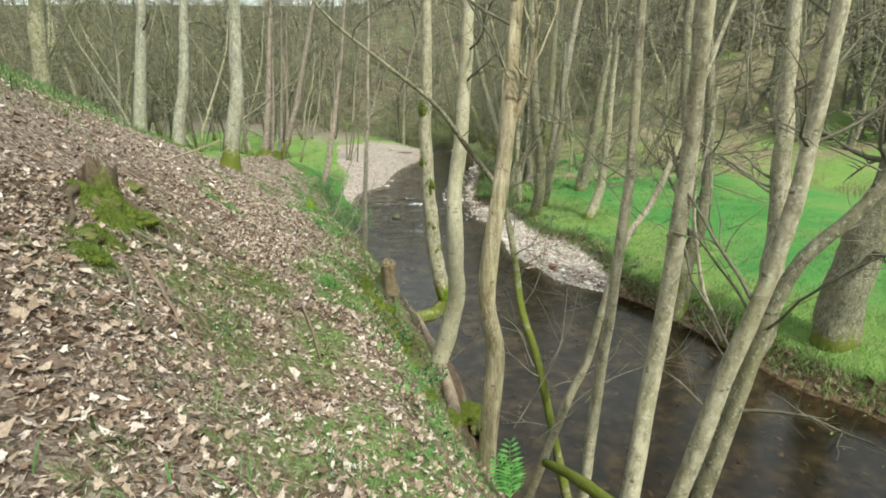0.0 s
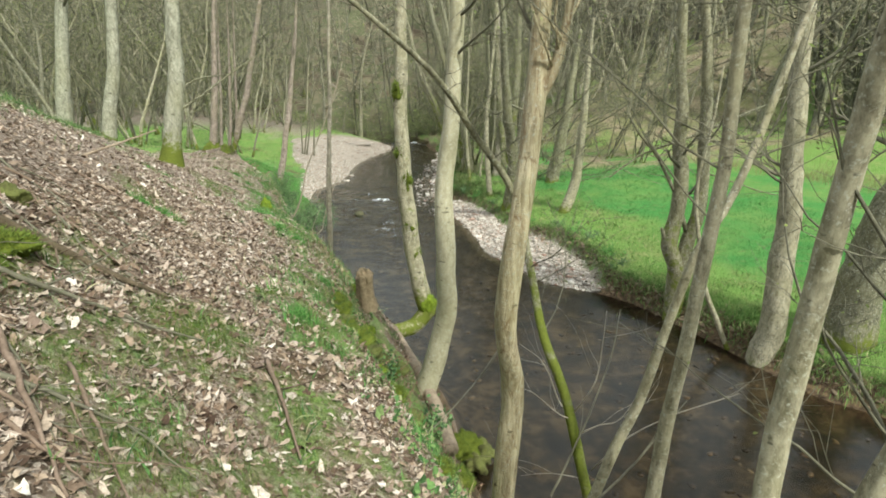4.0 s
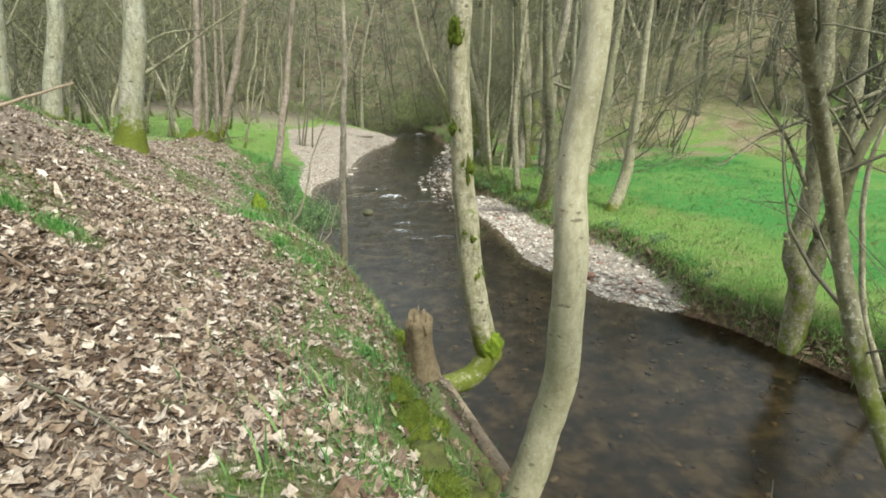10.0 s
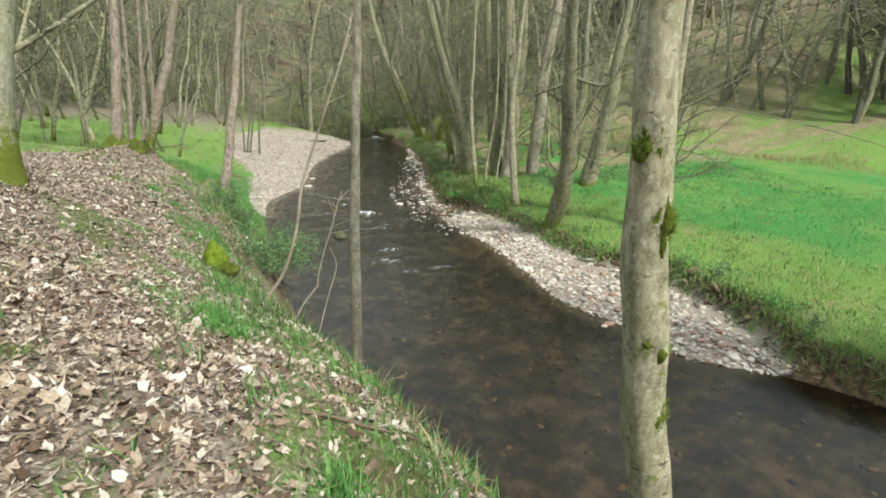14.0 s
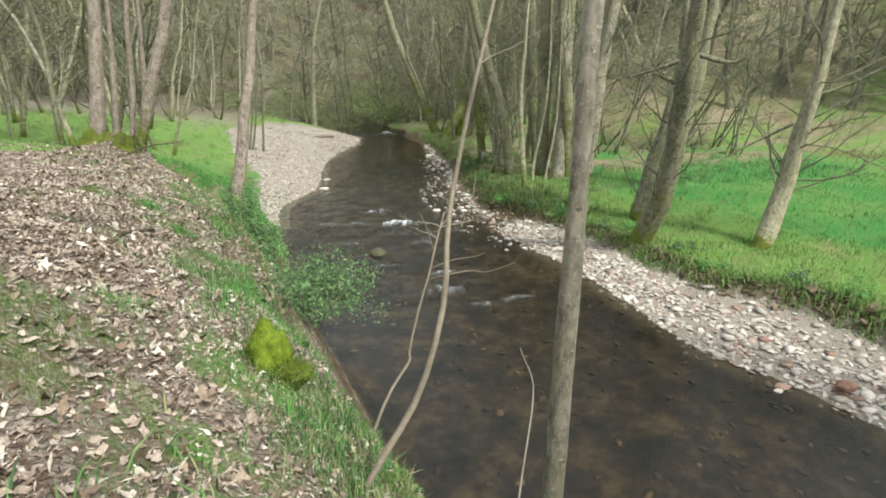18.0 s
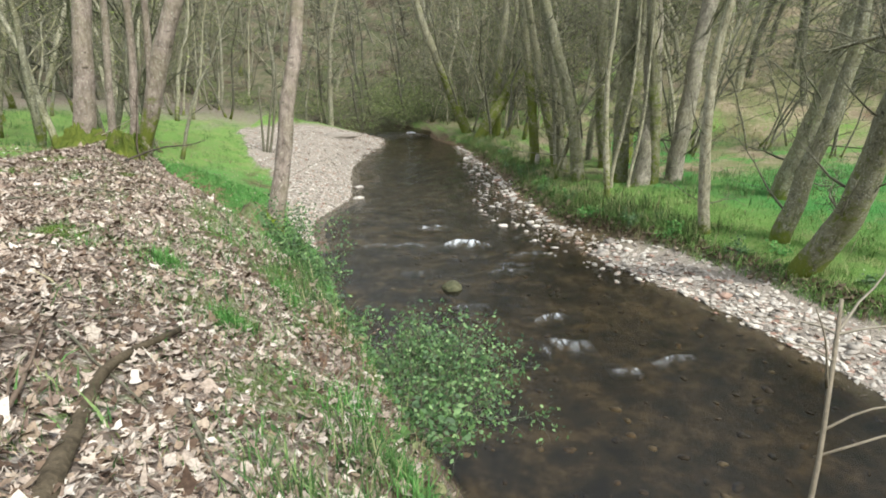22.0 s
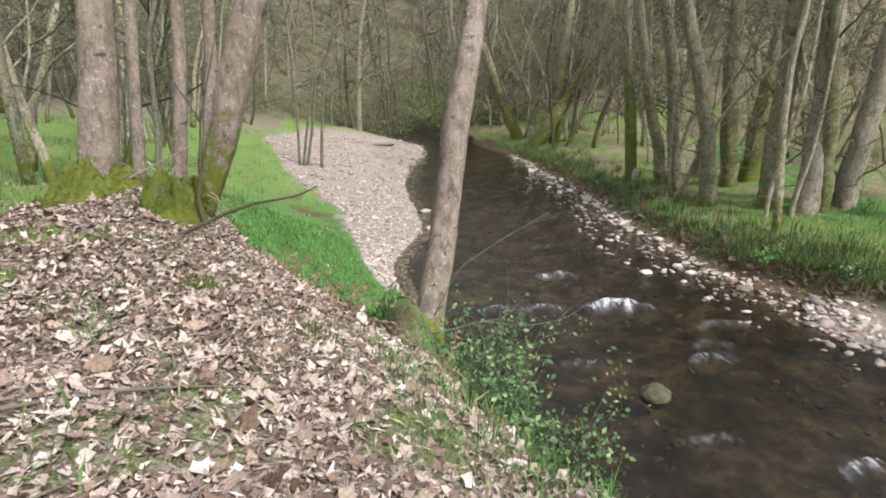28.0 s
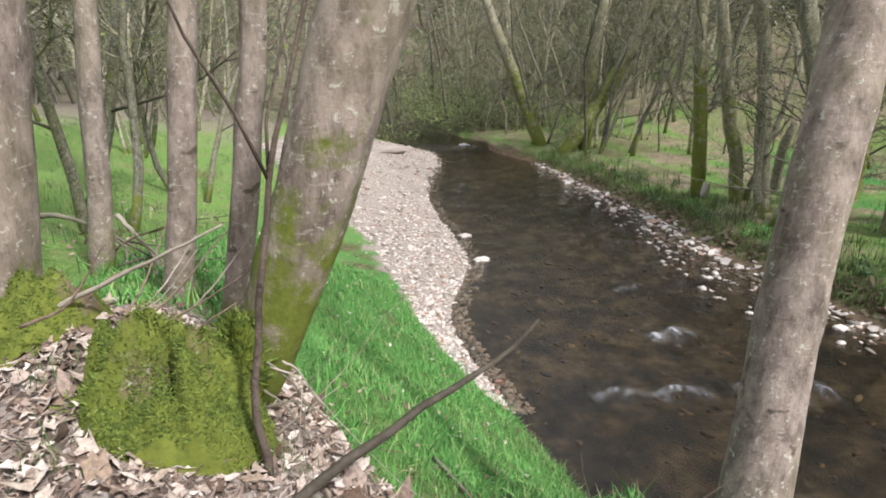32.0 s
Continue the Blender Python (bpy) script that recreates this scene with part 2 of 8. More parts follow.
def bark_material(name, dark, pale, ridged=0.0, scars=0.0, mixed=False):
    m, n, l, b = material(name, 0.9, 0.2)
    co = n.new("ShaderNodeTexCoord").outputs["Object"]
    grain = tex_noise(n, l, 12, 8, 0.75, co, (1, 1, 0.14 if ridged else 0.45))
    blotch = tex_noise(n, l, 2.6, 6, 0.75, co)
    spots = tex_noise(n, l, 26, 5, 0.7, co)
    mid = tuple((a + p) / 2 for a, p in zip(dark, pale))
    c = ramp(n, l, grain, [(0.36, dark), (0.48, mid), (0.6, pale)])
    c = mix(n, l, ramp(n, l, blotch, [(0.46, (0, 0, 0)), (0.68, (0.3, 0.3, 0.3) if ridged else (0.4, 0.4, 0.4))]), c, tuple(v * 0.55 for v in mid))
    if ridged:
        stretch = n.new("ShaderNodeMapping")
        stretch.inputs["Scale"].default_value = (1, 1, 0.11)
        plates = n.new("ShaderNodeTexVoronoi")
        plates.feature = "DISTANCE_TO_EDGE"
        plates.inputs["Scale"].default_value = 15
        jitter = mix(n, l, 0.05, co, blotch, "ADD")
        l.new(jitter, stretch.inputs["Vector"]), l.new(stretch.outputs[0], plates.inputs["Vector"])
        crack = ramp(n, l, plates.outputs["Distance"], [(0.01, (1, 1, 1)), (0.07, (0, 0, 0))])
        breaks = tex_noise(n, l, 9, 4, 0.7, co, (1, 1, 0.5))
        crack = mix(n, l, 1.0, crack, ramp(n, l, breaks, [(0.42, (0, 0, 0)), (0.58, (1, 1, 1))]), "MULTIPLY")
        c = mix(n, l, mix(n, l, 0.9, (0, 0, 0), crack), c, (0.2, 0.13, 0.07))
        scuffs = tex_noise(n, l, 6, 6, 0.75, co, (1.6, 1.6, 0.3))
        c = mix(n, l, ramp(n, l, scuffs, [(0.5, (0, 0, 0)), (0.62, (0.4, 0.4, 0.4))]), c, (0.25, 0.175, 0.1))
    c = mix(n, l, ramp(n, l, spots, [(0.59 if scars else 0.55, (0, 0, 0)), (0.64, (0.7, 0.7, 0.7))]), c, (0.5, 0.5, 0.43))
    knots = tex_noise(n, l, 7, 3, 0.5, co, (1, 1, 1.8))
    c = mix(n, l, ramp(n, l, knots, [(0.66, (0, 0, 0)), (0.72, (0.8, 0.8, 0.8))]), c, tuple(v * 0.4 for v in dark))
    algae = tex_noise(n, l, 1.3, 4, 0.6, co)
    c = mix(n, l, ramp(n, l, algae, [(0.45, (0, 0, 0)), (0.75, (0.4, 0.4, 0.4))]), c, (0.23, 0.22, 0.095))
    if scars:
        rings = tex_noise(n, l, 16, 3, 0.6, co, (0.7, 0.7, 3.6))
        c = mix(n, l, ramp(n, l, rings, [(0.62, (0, 0, 0)), (0.7, (0.4, 0.4, 0.4))]), c, (0.44, 0.4, 0.35))
    if mixed:
        both = n.new("ShaderNodeMath")
        both.operation = "ADD"
        l.new(island(n), both.inputs[0]), l.new(chance(n), both.inputs[1])
        part_of = n.new("ShaderNodeMath")
        part_of.operation = "FRACT"
        l.new(both.outputs[0], part_of.inputs[0])
        c = mix(n, l, 1.0, c, ramp(n, l, part_of.outputs[0], [(0.0, (0.4, 0.4, 0.4)), (0.5, (0.85, 0.85, 0.82)), (1.0, (1.6, 1.55, 1.45))]), "MULTIPLY")
    at = n.new("ShaderNodeAttribute")
    at.attribute_name = "moss"
    mossy = mix(n, l, tex_noise(n, l, 30, 4, 0.6, co), (0.05, 0.068, 0.012), (0.19, 0.22, 0.04))
    edge = tex_noise(n, l, 6, 5, 0.7, co)
    add = n.new("ShaderNodeMath")
    add.operation = "ADD"
    l.new(at.outputs["Fac"], add.inputs[0])
    l.new(edge, add.inputs[1])
    c = mix(n, l, ramp(n, l, add.outputs[0], grey(0.84, 1.0)), c, mossy)
    l.new(c, b.inputs["Base Color"])
    both = n.new("ShaderNodeMath")
    both.operation = "ADD"
    l.new(plates.outputs["Distance"] if ridged else grain, both.inputs[0]), l.new(spots, both.inputs[1])
    bump(n, l, b, both.outputs[0], 1.0, 0.02 if ridged else 0.006)
    return m


def scatter_material(name, stops, rough=0.75, spec=0.25, vary=None, fine=60.0):
    m, n, l, b = material(name, rough, spec)
    c = ramp(n, l, island(n), stops)
    grain = tex_noise(n, l, fine, 3, 0.6)
    c = mix(n, l, vary or 0.45, c, ramp(n, l, grain, [(0.34, (0.2, 0.2, 0.2)), (0.62, (1, 1, 1))]), "MULTIPLY")
    if vary:
        bump(n, l, b, grain, 0.8, 0.008)
    l.new(c, b.inputs["Base Color"])
    return m


def stone_material(name):
    m, n, l, b = material(name, 0.85, 0.3)
    add = n.new("ShaderNodeMath")
    add.operation = "ADD"
    l.new(island(n), add.inputs[0])
    l.new(chance(n), add.inputs[1])
    fr = n.new("ShaderNodeMath")
    fr.operation = "FRACT"
    l.new(add.outputs[0], fr.inputs[0])
    c = ramp(n, l, fr.outputs[0], [(0.0, (0.2, 0.17, 0.15)), (0.22, (0.42, 0.38, 0.345)), (0.5, (0.57, 0.52, 0.475)), (0.75, (0.68, 0.635, 0.59)), (0.93, (0.4, 0.27, 0.22)), (1.0, (0.3, 0.18, 0.14))])
    grain = tex_noise(n, l, 45, 5, 0.7)
    c = mix(n, l, 0.5, c, ramp(n, l, grain, [(0.3, (0.35, 0.33, 0.3)), (0.65, (1, 1, 1))]), "MULTIPLY")
    l.new(c, b.inputs["Base Color"])
    bump(n, l, b, grain, 0.5, 0.01)
    return m


def plain_material(name, dark, pale, scale=8.0, rough=0.9, stretch=None, relief=0.015, spec=0.2):
    m, n, l, b = material(name, rough, spec)
    co = n.new("ShaderNodeTexCoord").outputs["Object"]
    a, f = tex_noise(n, l, scale, 5, 0.65, co, stretch), tex_noise(n, l, scale * 6, 4, 0.6, co)
    c = mix(n, l, 0.35, ramp(n, l, a, [(0.32, dark), (0.68, pale)]), ramp(n, l, f, [(0.3, dark), (0.7, pale)]))
    l.new(c, b.inputs["Base Color"])
    bump(n, l, b, f, 0.6, relief)
    return m


def water_material():
    m = bpy.data.materials.new("stream_water")
    m.use_nodes = True
    n, l = m.node_tree.nodes, m.node_tree.links
    n.remove(n["Principled BSDF"])
    gloss, clear, fres, mx = n.new("ShaderNodeBsdfGlossy"), n.new("ShaderNodeBsdfTransparent"), n.new("ShaderNodeFresnel"), n.new("ShaderNodeMixShader")
    gloss.inputs["Roughness"].default_value = 0.025
    clear.inputs["Color"].default_value = (0.42, 0.38, 0.3, 1)
    fres.inputs["IOR"].default_value = 1.42
    co = n.new("ShaderNodeTexCoord").outputs["Object"]
    small = tex_noise(n, l, 9.0, 4, 0.65, co, (1.0, 0.5, 1))
    wide = tex_noise(n, l, 1.5, 2, 0.5, co, (1.0, 0.6, 1))
    b1, b2 = n.new("ShaderNodeBump"), n.new("ShaderNodeBump")
    b1.inputs["Distance"].default_value = 0.08
    b2.inputs["Strength"].default_value, b2.inputs["Distance"].default_value = 0.2, 0.12
    # calm pool downstream, broken water upstream
    xyz, quick = n.new("ShaderNodeSeparateXYZ"), n.new("ShaderNodeMapRange")
    l.new(co, xyz.inputs[0]), l.new(xyz.outputs["Y"], quick.inputs["Value"])
    for sock, v in (("From Min", 17.0), ("From Max", 32.0), ("To Min", 0.13), ("To Max", 0.5)):
        quick.inputs[sock].default_value = v
    l.new(quick.outputs[0], b1.inputs["Strength"])
    l.new(small, b1.inputs["Height"]), l.new(wide, b2.inputs["Height"]), l.new(b2.outputs[0], b1.inputs["Normal"])
    for node in (gloss, fres):
        l.new(b1.outputs[0], node.inputs["Normal"])
    silt, murk = n.new("ShaderNodeBsdfDiffuse"), n.new("ShaderNodeMixShader")
    silt.inputs["Color"].default_value, murk.inputs[0].default_value = (0.13, 0.108, 0.09, 1), 0.035
    l.new(clear.outputs[0], murk.inputs[1]), l.new(silt.outputs[0], murk.inputs[2])
    l.new(fres.outputs[0], mx.inputs[0]), l.new(murk.outputs[0], mx.inputs[1]), l.new(gloss.outputs[0], mx.inputs[2])
    l.new(mx.outputs[0], n["Material Output"].inputs["Surface"])
    return m


def foam_material():
    m, n, l, b = material("white_water", 0.35, 0.5)
    b.inputs["Base Color"].default_value = (0.72, 0.75, 0.8, 1)
    at = n.new("ShaderNodeAttribute")
    at.attribute_name = "froth"
    co = n.new("ShaderNodeTexCoord").outputs["Object"]
    streak, lace = tex_noise(n, l, 4, 5, 0.65, co, (2.2, 0.6, 1)), tex_noise(n, l, 26, 5, 0.75, co, (1.0, 0.5, 1))
    both = n.new("ShaderNodeMath")
    both.operation = "MULTIPLY_ADD"
    l.new(lace, both.inputs[0])
    both.inputs[1].default_value = 0.8
    l.new(streak, both.inputs[2])
    web = ramp(n, l, both.outputs[0], [(0.84, (0, 0, 0)), (1.04, (1, 1, 1))])
    add = n.new("ShaderNodeMath")
    add.operation = "MULTIPLY_ADD"
    l.new(web, add.inputs[0])
    add.inputs[1].default_value = 1.0
    third = n.new("ShaderNodeMath")
    third.operation = "MULTIPLY"
    l.new(at.outputs["Fac"], third.inputs[0])
    third.inputs[1].default_value = 0.3
    l.new(third.outputs[0], add.inputs[2])
    cover = n.new("ShaderNodeMath")
    cover.operation, cover.use_clamp = "MULTIPLY", True
    l.new(add.outputs[0], cover.inputs[0]), l.new(at.outputs["Fac"], cover.inputs[1])
    l.new(cover.outputs[0], b.inputs["Alpha"])
    bump(n, l, b, lace, 0.9, 0.04)
    return m


GROUND = ground_material()
BARK = bark_material("grey_alder_bark", (0.145, 0.13, 0.09), (0.43, 0.395, 0.295))
BARK_RIDGED = bark_material("fissured_pale_bark", (0.25, 0.2, 0.125), (0.61, 0.54, 0.38), ridged=1.0)
ROOT_EARTH = bark_material("root_earth", (0.05, 0.036, 0.024), (0.19, 0.145, 0.1))
BARK_DARK = bark_material("dark_bark", (0.07, 0.066, 0.045), (0.25, 0.24, 0.17))
BARK_PINK = bark_material("pinkish_grey_bark", (0.118, 0.093, 0.08), (0.335, 0.277, 0.243), scars=0.6)
BARK_SCARRED = bark_material("grey_scarred_bark", (0.125, 0.108, 0.087), (0.38, 0.34, 0.285), scars=0.8)
BARK_MID = bark_material("olive_grey_bark", (0.09, 0.084, 0.055), (0.29, 0.272, 0.19))
BARK_FAR = bark_material("distant_bark", (0.075, 0.072, 0.056), (0.26, 0.25, 0.198), mixed=True)
BARK_SMOOTH = bark_material("smooth_pale_bark", (0.31, 0.285, 0.2), (0.47, 0.437, 0.325))
BARK_GREY = bark_material("smooth_grey_bark", (0.15, 0.148, 0.112), (0.39, 0.38, 0.31))
TWIG = plain_material("bare_twigs", (0.075, 0.07, 0.05), (0.21, 0.2, 0.15), 5.0)
TWIG_FAR = bark_material("far_twigs", (0.06, 0.058, 0.044), (0.21, 0.203, 0.156), mixed=True)
SAPLING_BARK = plain_material("sapling_bark", (0.15, 0.125, 0.095), (0.32, 0.275, 0.215), 7.0)
TWIG_PALE = plain_material("pale_twigs", (0.22, 0.19, 0.15), (0.42, 0.38, 0.32), 5.0)
BUDS = scatter_material("spring_buds", [(0.0, (0.09, 0.115, 0.035)), (0.5, (0.17, 0.215, 0.06)), (1.0, (0.27, 0.32, 0.1))])
LEAF_PALE = scatter_material("bleached_leaves", [(0.0, (0.109, 0.072, 0.055)), (0.2, (0.267, 0.198, 0.162)), (0.5, (0.446, 0.362, 0.307)), (0.85, (0.604, 0.520, 0.461)), (1.0, (0.772, 0.703, 0.643))], 0.8, 0.2, 0.5, 60.0)
LEAF_LITTER = scatter_material("fallen_leaves", [(0.0, (0.081, 0.051, 0.037)), (0.27, (0.189, 0.128, 0.092)), (0.55, (0.321, 0.242, 0.182)), (0.88, (0.482, 0.392, 0.317)), (1.0, (0.680, 0.605, 0.539))], 0.8, 0.2, 0.5, 60.0)
GRASS = scatter_material("grass_blades", [(0.0, (0.04, 0.09, 0.03)), (0.4, (0.085, 0.18, 0.055)), (0.7, (0.14, 0.25, 0.08)), (0.88, (0.25, 0.31, 0.13)), (1.0, (0.45, 0.4, 0.25))])
MEADOW = scatter_material("meadow_blades", [(0.0, (0.055, 0.18, 0.045)), (0.5, (0.08, 0.26, 0.065)), (0.85, (0.13, 0.34, 0.1)), (1.0, (0.3, 0.36, 0.15))])
FRESH = scatter_material("fresh_turf_blades", [(0.0, (0.05, 0.15, 0.033)), (0.5, (0.1, 0.29, 0.065)), (0.85, (0.18, 0.4, 0.11)), (1.0, (0.36, 0.42, 0.18))])
DRY_GRASS = scatter_material("dry_grass", [(0.0, (0.2, 0.15, 0.08)), (0.5, (0.4, 0.33, 0.2)), (1.0, (0.25, 0.28, 0.1))])
BRAMBLE = scatter_material("bramble_leaves", [(0.0, (0.03, 0.065, 0.025)), (0.5, (0.07, 0.15, 0.05)), (0.85, (0.14, 0.26, 0.085)), (1.0, (0.26, 0.38, 0.16))], 0.6, 0.4)
SCRUB = scatter_material("scrub_leaves", [(0.0, (0.06, 0.085, 0.03)), (0.6, (0.14, 0.18, 0.06)), (1.0, (0.27, 0.3, 0.12))], 0.7, 0.3)
STONE = stone_material("river_stone")
BED_STONE = scatter_material("wet_brown_stone", [(0.0, (0.03, 0.024, 0.015)), (0.5, (0.1, 0.07, 0.04)), (0.85, (0.22, 0.15, 0.085)), (1.0, (0.34, 0.27, 0.17))], 0.6)
MOSS = plain_material("bright_moss", (0.04, 0.055, 0.01), (0.14, 0.17, 0.03), 9.0, 1.0, relief=0.03, spec=0.05)
MOSS_BRIGHT = plain_material("fresh_yellow_moss", (0.065, 0.1, 0.012), (0.23, 0.31, 0.04), 11.0, 1.0, relief=0.03, spec=0.05)
ROT = plain_material("rotten_wood", (0.035, 0.027, 0.018), (0.16, 0.125, 0.085), 7.0, 0.95, (1, 1, 0.25), 0.03)
LOGWOOD = plain_material("weathered_log", (0.18, 0.135, 0.1), (0.44, 0.36, 0.28), 9.0, 0.9, (1, 1, 0.15), 0.02)
WATER = water_material()
FOAM = foam_material()


# ---- mesh helpers ----
def part(name, data, mat, parent=None, label="", kind=""):
    """Links verts and faces, or a bmesh, as one mesh object under a thing."""
    me = bpy.data.meshes.new(name)
    if isinstance(data, bmesh.types.BMesh):
        data.to_mesh(me)
        data.free()
    else:
        me.from_pydata(data[0], [], data[1])
    me.materials.append(mat)
    me.shade_smooth()
    ob = new(name, me)
    if parent:
        ob.parent = parent
    return tagged(ob, label, kind=kind)


def fast_mesh(name, verts, faces, mat, smooth_shade=False):
    """A mesh from numpy arrays whose faces all have the same number of corners."""
    me = bpy.data.meshes.new(name)
    k = faces.shape[1]
    me.vertices.add(len(verts)), me.loops.add(faces.size), me.polygons.add(len(faces))
    me.vertices.foreach_set("co", verts.astype(np.float32).ravel())
    me.loops.foreach_set("vertex_index", faces.astype(np.int32).ravel())
    me.polygons.foreach_set("loop_start", np.arange(0, faces.size, k, dtype=np.int32))
    me.update(calc_edges=True)
    me.materials.append(mat)
    if smooth_shade:
        me.shade_smooth()
    else:
        me.shade_flat()
    return me


def thing(name, label, category, group=""):
    return tagged(new(name), label, category, group)


class Tubes:
    """Gathers tapering tubes into one mesh."""

    def __init__(self):
        self.v, self.f, self.moss = [], [], []

    def add(self, pts, radii, sides=6, moss=None, cap=True):
        pts = [Vector(p) for p in pts]
        start, count = len(self.v), len(pts)
        side = None
        for i, p in enumerate(pts):
            d = (pts[min(i + 1, count - 1)] - pts[max(i - 1, 0)])
            d = d.normalized() if d.length > 1e-6 else Vector((0, 0, 1))
            if side is None:
                side = d.orthogonal().normalized()
            side = (side - d * side.dot(d))
            side = side.normalized() if side.length > 1e-5 else d.orthogonal().normalized()
            up = d.cross(side)
            for k in range(sides):
                a = 2 * math.pi * k / sides
                r = radii[i] if not callable(radii) else radii(i, a)
                q = p + (side * math.cos(a) + up * math.sin(a)) * r
                self.v.append(q[:])
                self.moss.append(moss[i] if moss else 0.0)
        for i in range(count - 1):
            for k in range(sides):
                a, b = start + i * sides + k, start + i * sides + (k + 1) % sides
                self.f.append((a, b, b + sides, a + sides))
        if cap:
            self.f.append(tuple(start + (count - 1) * sides + k for k in range(sides)))
            self.f.append(tuple(start + sides - 1 - k for k in range(sides)))
        return self

    def make(self, name, mat, parent=None, label="", kind=""):
        ob = part(name, (self.v, self.f), mat, parent, label, kind)
        if any(self.moss):
            ob.data.attributes.new("moss", "FLOAT", "POINT").data.foreach_set("value", self.moss)
        return ob


def spline(pts, n):
    """n points along a smooth curve through pts."""
    p = [Vector(q) for q in pts]
    p = [p[0] * 2 - p[1]] + p + [p[-1] * 2 - p[-2]]
    out, segs = [], len(p) - 3
    for i in range(n):
        u = i / (n - 1) * segs
        k = min(int(u), segs - 1)
        t = u - k
        a, b, c, d = p[k:k + 4]
        out.append(0.5 * ((2 * b) + (c - a) * t + (2 * a - 5 * b + 4 * c - d) * t * t + (3 * b - a - 3 * c + d) * t ** 3))
    return out


def even(pts, n):
    """n points along a line, closer together towards its foot."""
    run = [0.0]
    for a, b in zip(pts, pts[1:]):
        run.append(run[-1] + (b - a).length)
    out, k = [], 0
    for i in range(n):
        d = run[-1] * (i / (n - 1)) ** 1.35
        while k < len(run) - 2 and run[k + 1] < d:
            k += 1
        out.append(pts[k].lerp(pts[k + 1], min(1.0, (d - run[k]) / max(run[k + 1] - run[k], 1e-6))))
    return out


def wander(rng, start, direction, length, n, bend, lift):
    pts, d, p = [start], direction.normalized(), start
    for _ in range(n):
        d = (d + Vector((rng.uniform(-1, 1), rng.uniform(-1, 1), rng.uniform(-1, 1) + lift)) * bend).normalized()
        p = p + d * (length / n)
        pts.append(p)
    return pts


def crown_of(rng, trunk, radii, limbs, twigs, low=0.3, reach=2.4, fine=1, girth=1.0, least=0.0045):
    """Limbs with side twigs and finer twigs, growing from the upper part of a trunk."""
    t, tips = Tubes(), []
    n = len(trunk)
    for _ in range(limbs):
        u = low + (1 - low) * rng.random() ** 0.8
        i = min(int(u * (n - 1)), n - 2)
        p = trunk[i].lerp(trunk[i + 1], u * (n - 1) - i)
        a = rng.uniform(0, 2 * math.pi)
        out = Vector((math.cos(a), math.sin(a), rng.uniform(0.1, 0.9)))
        length = reach * rng.uniform(0.5, 1.25) * (1.15 - 0.55 * u)
        r = max(least * 2, radii[i] * rng.uniform(0.2, 0.4) * girth)
        limb = wander(rng, p, out, length, 6, 0.24, 0.18)
        t.add(limb, [r * (1 - 0.82 * k / 6) for k in range(7)], 4, cap=False)
        tips.append(limb[-1])
        for _ in range(twigs):
            k = rng.randint(1, 5)
            q = limb[k].lerp(limb[k + 1], rng.random())
            d = (limb[k + 1] - limb[k]).normalized() + Vector((rng.uniform(-1, 1), rng.uniform(-1, 1), rng.uniform(-0.7, 0.9))) * 0.9
            twig = wander(rng, q, d, length * rng.uniform(0.25, 0.55), 4, 0.3, 0.06)
            tr = max(least, r * 0.3)
            t.add(twig, [tr * (1 - 0.75 * k / 4) for k in range(5)], 3, cap=False)
            tips += twig[2:]
            for _ in range(fine):
                q = twig[rng.randint(1, 3)]
                d = Vector((rng.uniform(-1, 1), rng.uniform(-1, 1), rng.uniform(-0.6, 0.8)))
                spray = wander(rng, q, d, length * rng.uniform(0.12, 0.3), 2, 0.35, 0.0)
                t.add(spray, [tr * 0.6, tr * 0.45, tr * 0.2], 3, cap=False)
                tips += spray[1:]
    return t, tips


def leaf_cloud(rng, points, per, size, spread):
    """Small folded leaves round points: arrays of verts and quads."""
    v, f = [], []
    for p in points:
        for _ in range(per):
            c = p + Vector((rng.gauss(0, spread), rng.gauss(0, spread), rng.gauss(0, spread)))
            a = Vector((rng.uniform(-1, 1), rng.uniform(-1, 1), rng.uniform(-1, 1))).normalized()
            b = a.orthogonal().normalized()
            s = size * rng.uniform(0.6, 1.3)
            i = len(v)
            v += [(c - a * s)[:], (c + b * s * 0.55 + a * s * 0.1)[:], (c + a * s)[:], (c - b * s * 0.55 + a * s * 0.1)[:]]
            f.append((i, i + 1, i + 2, i + 3))
    return v, f


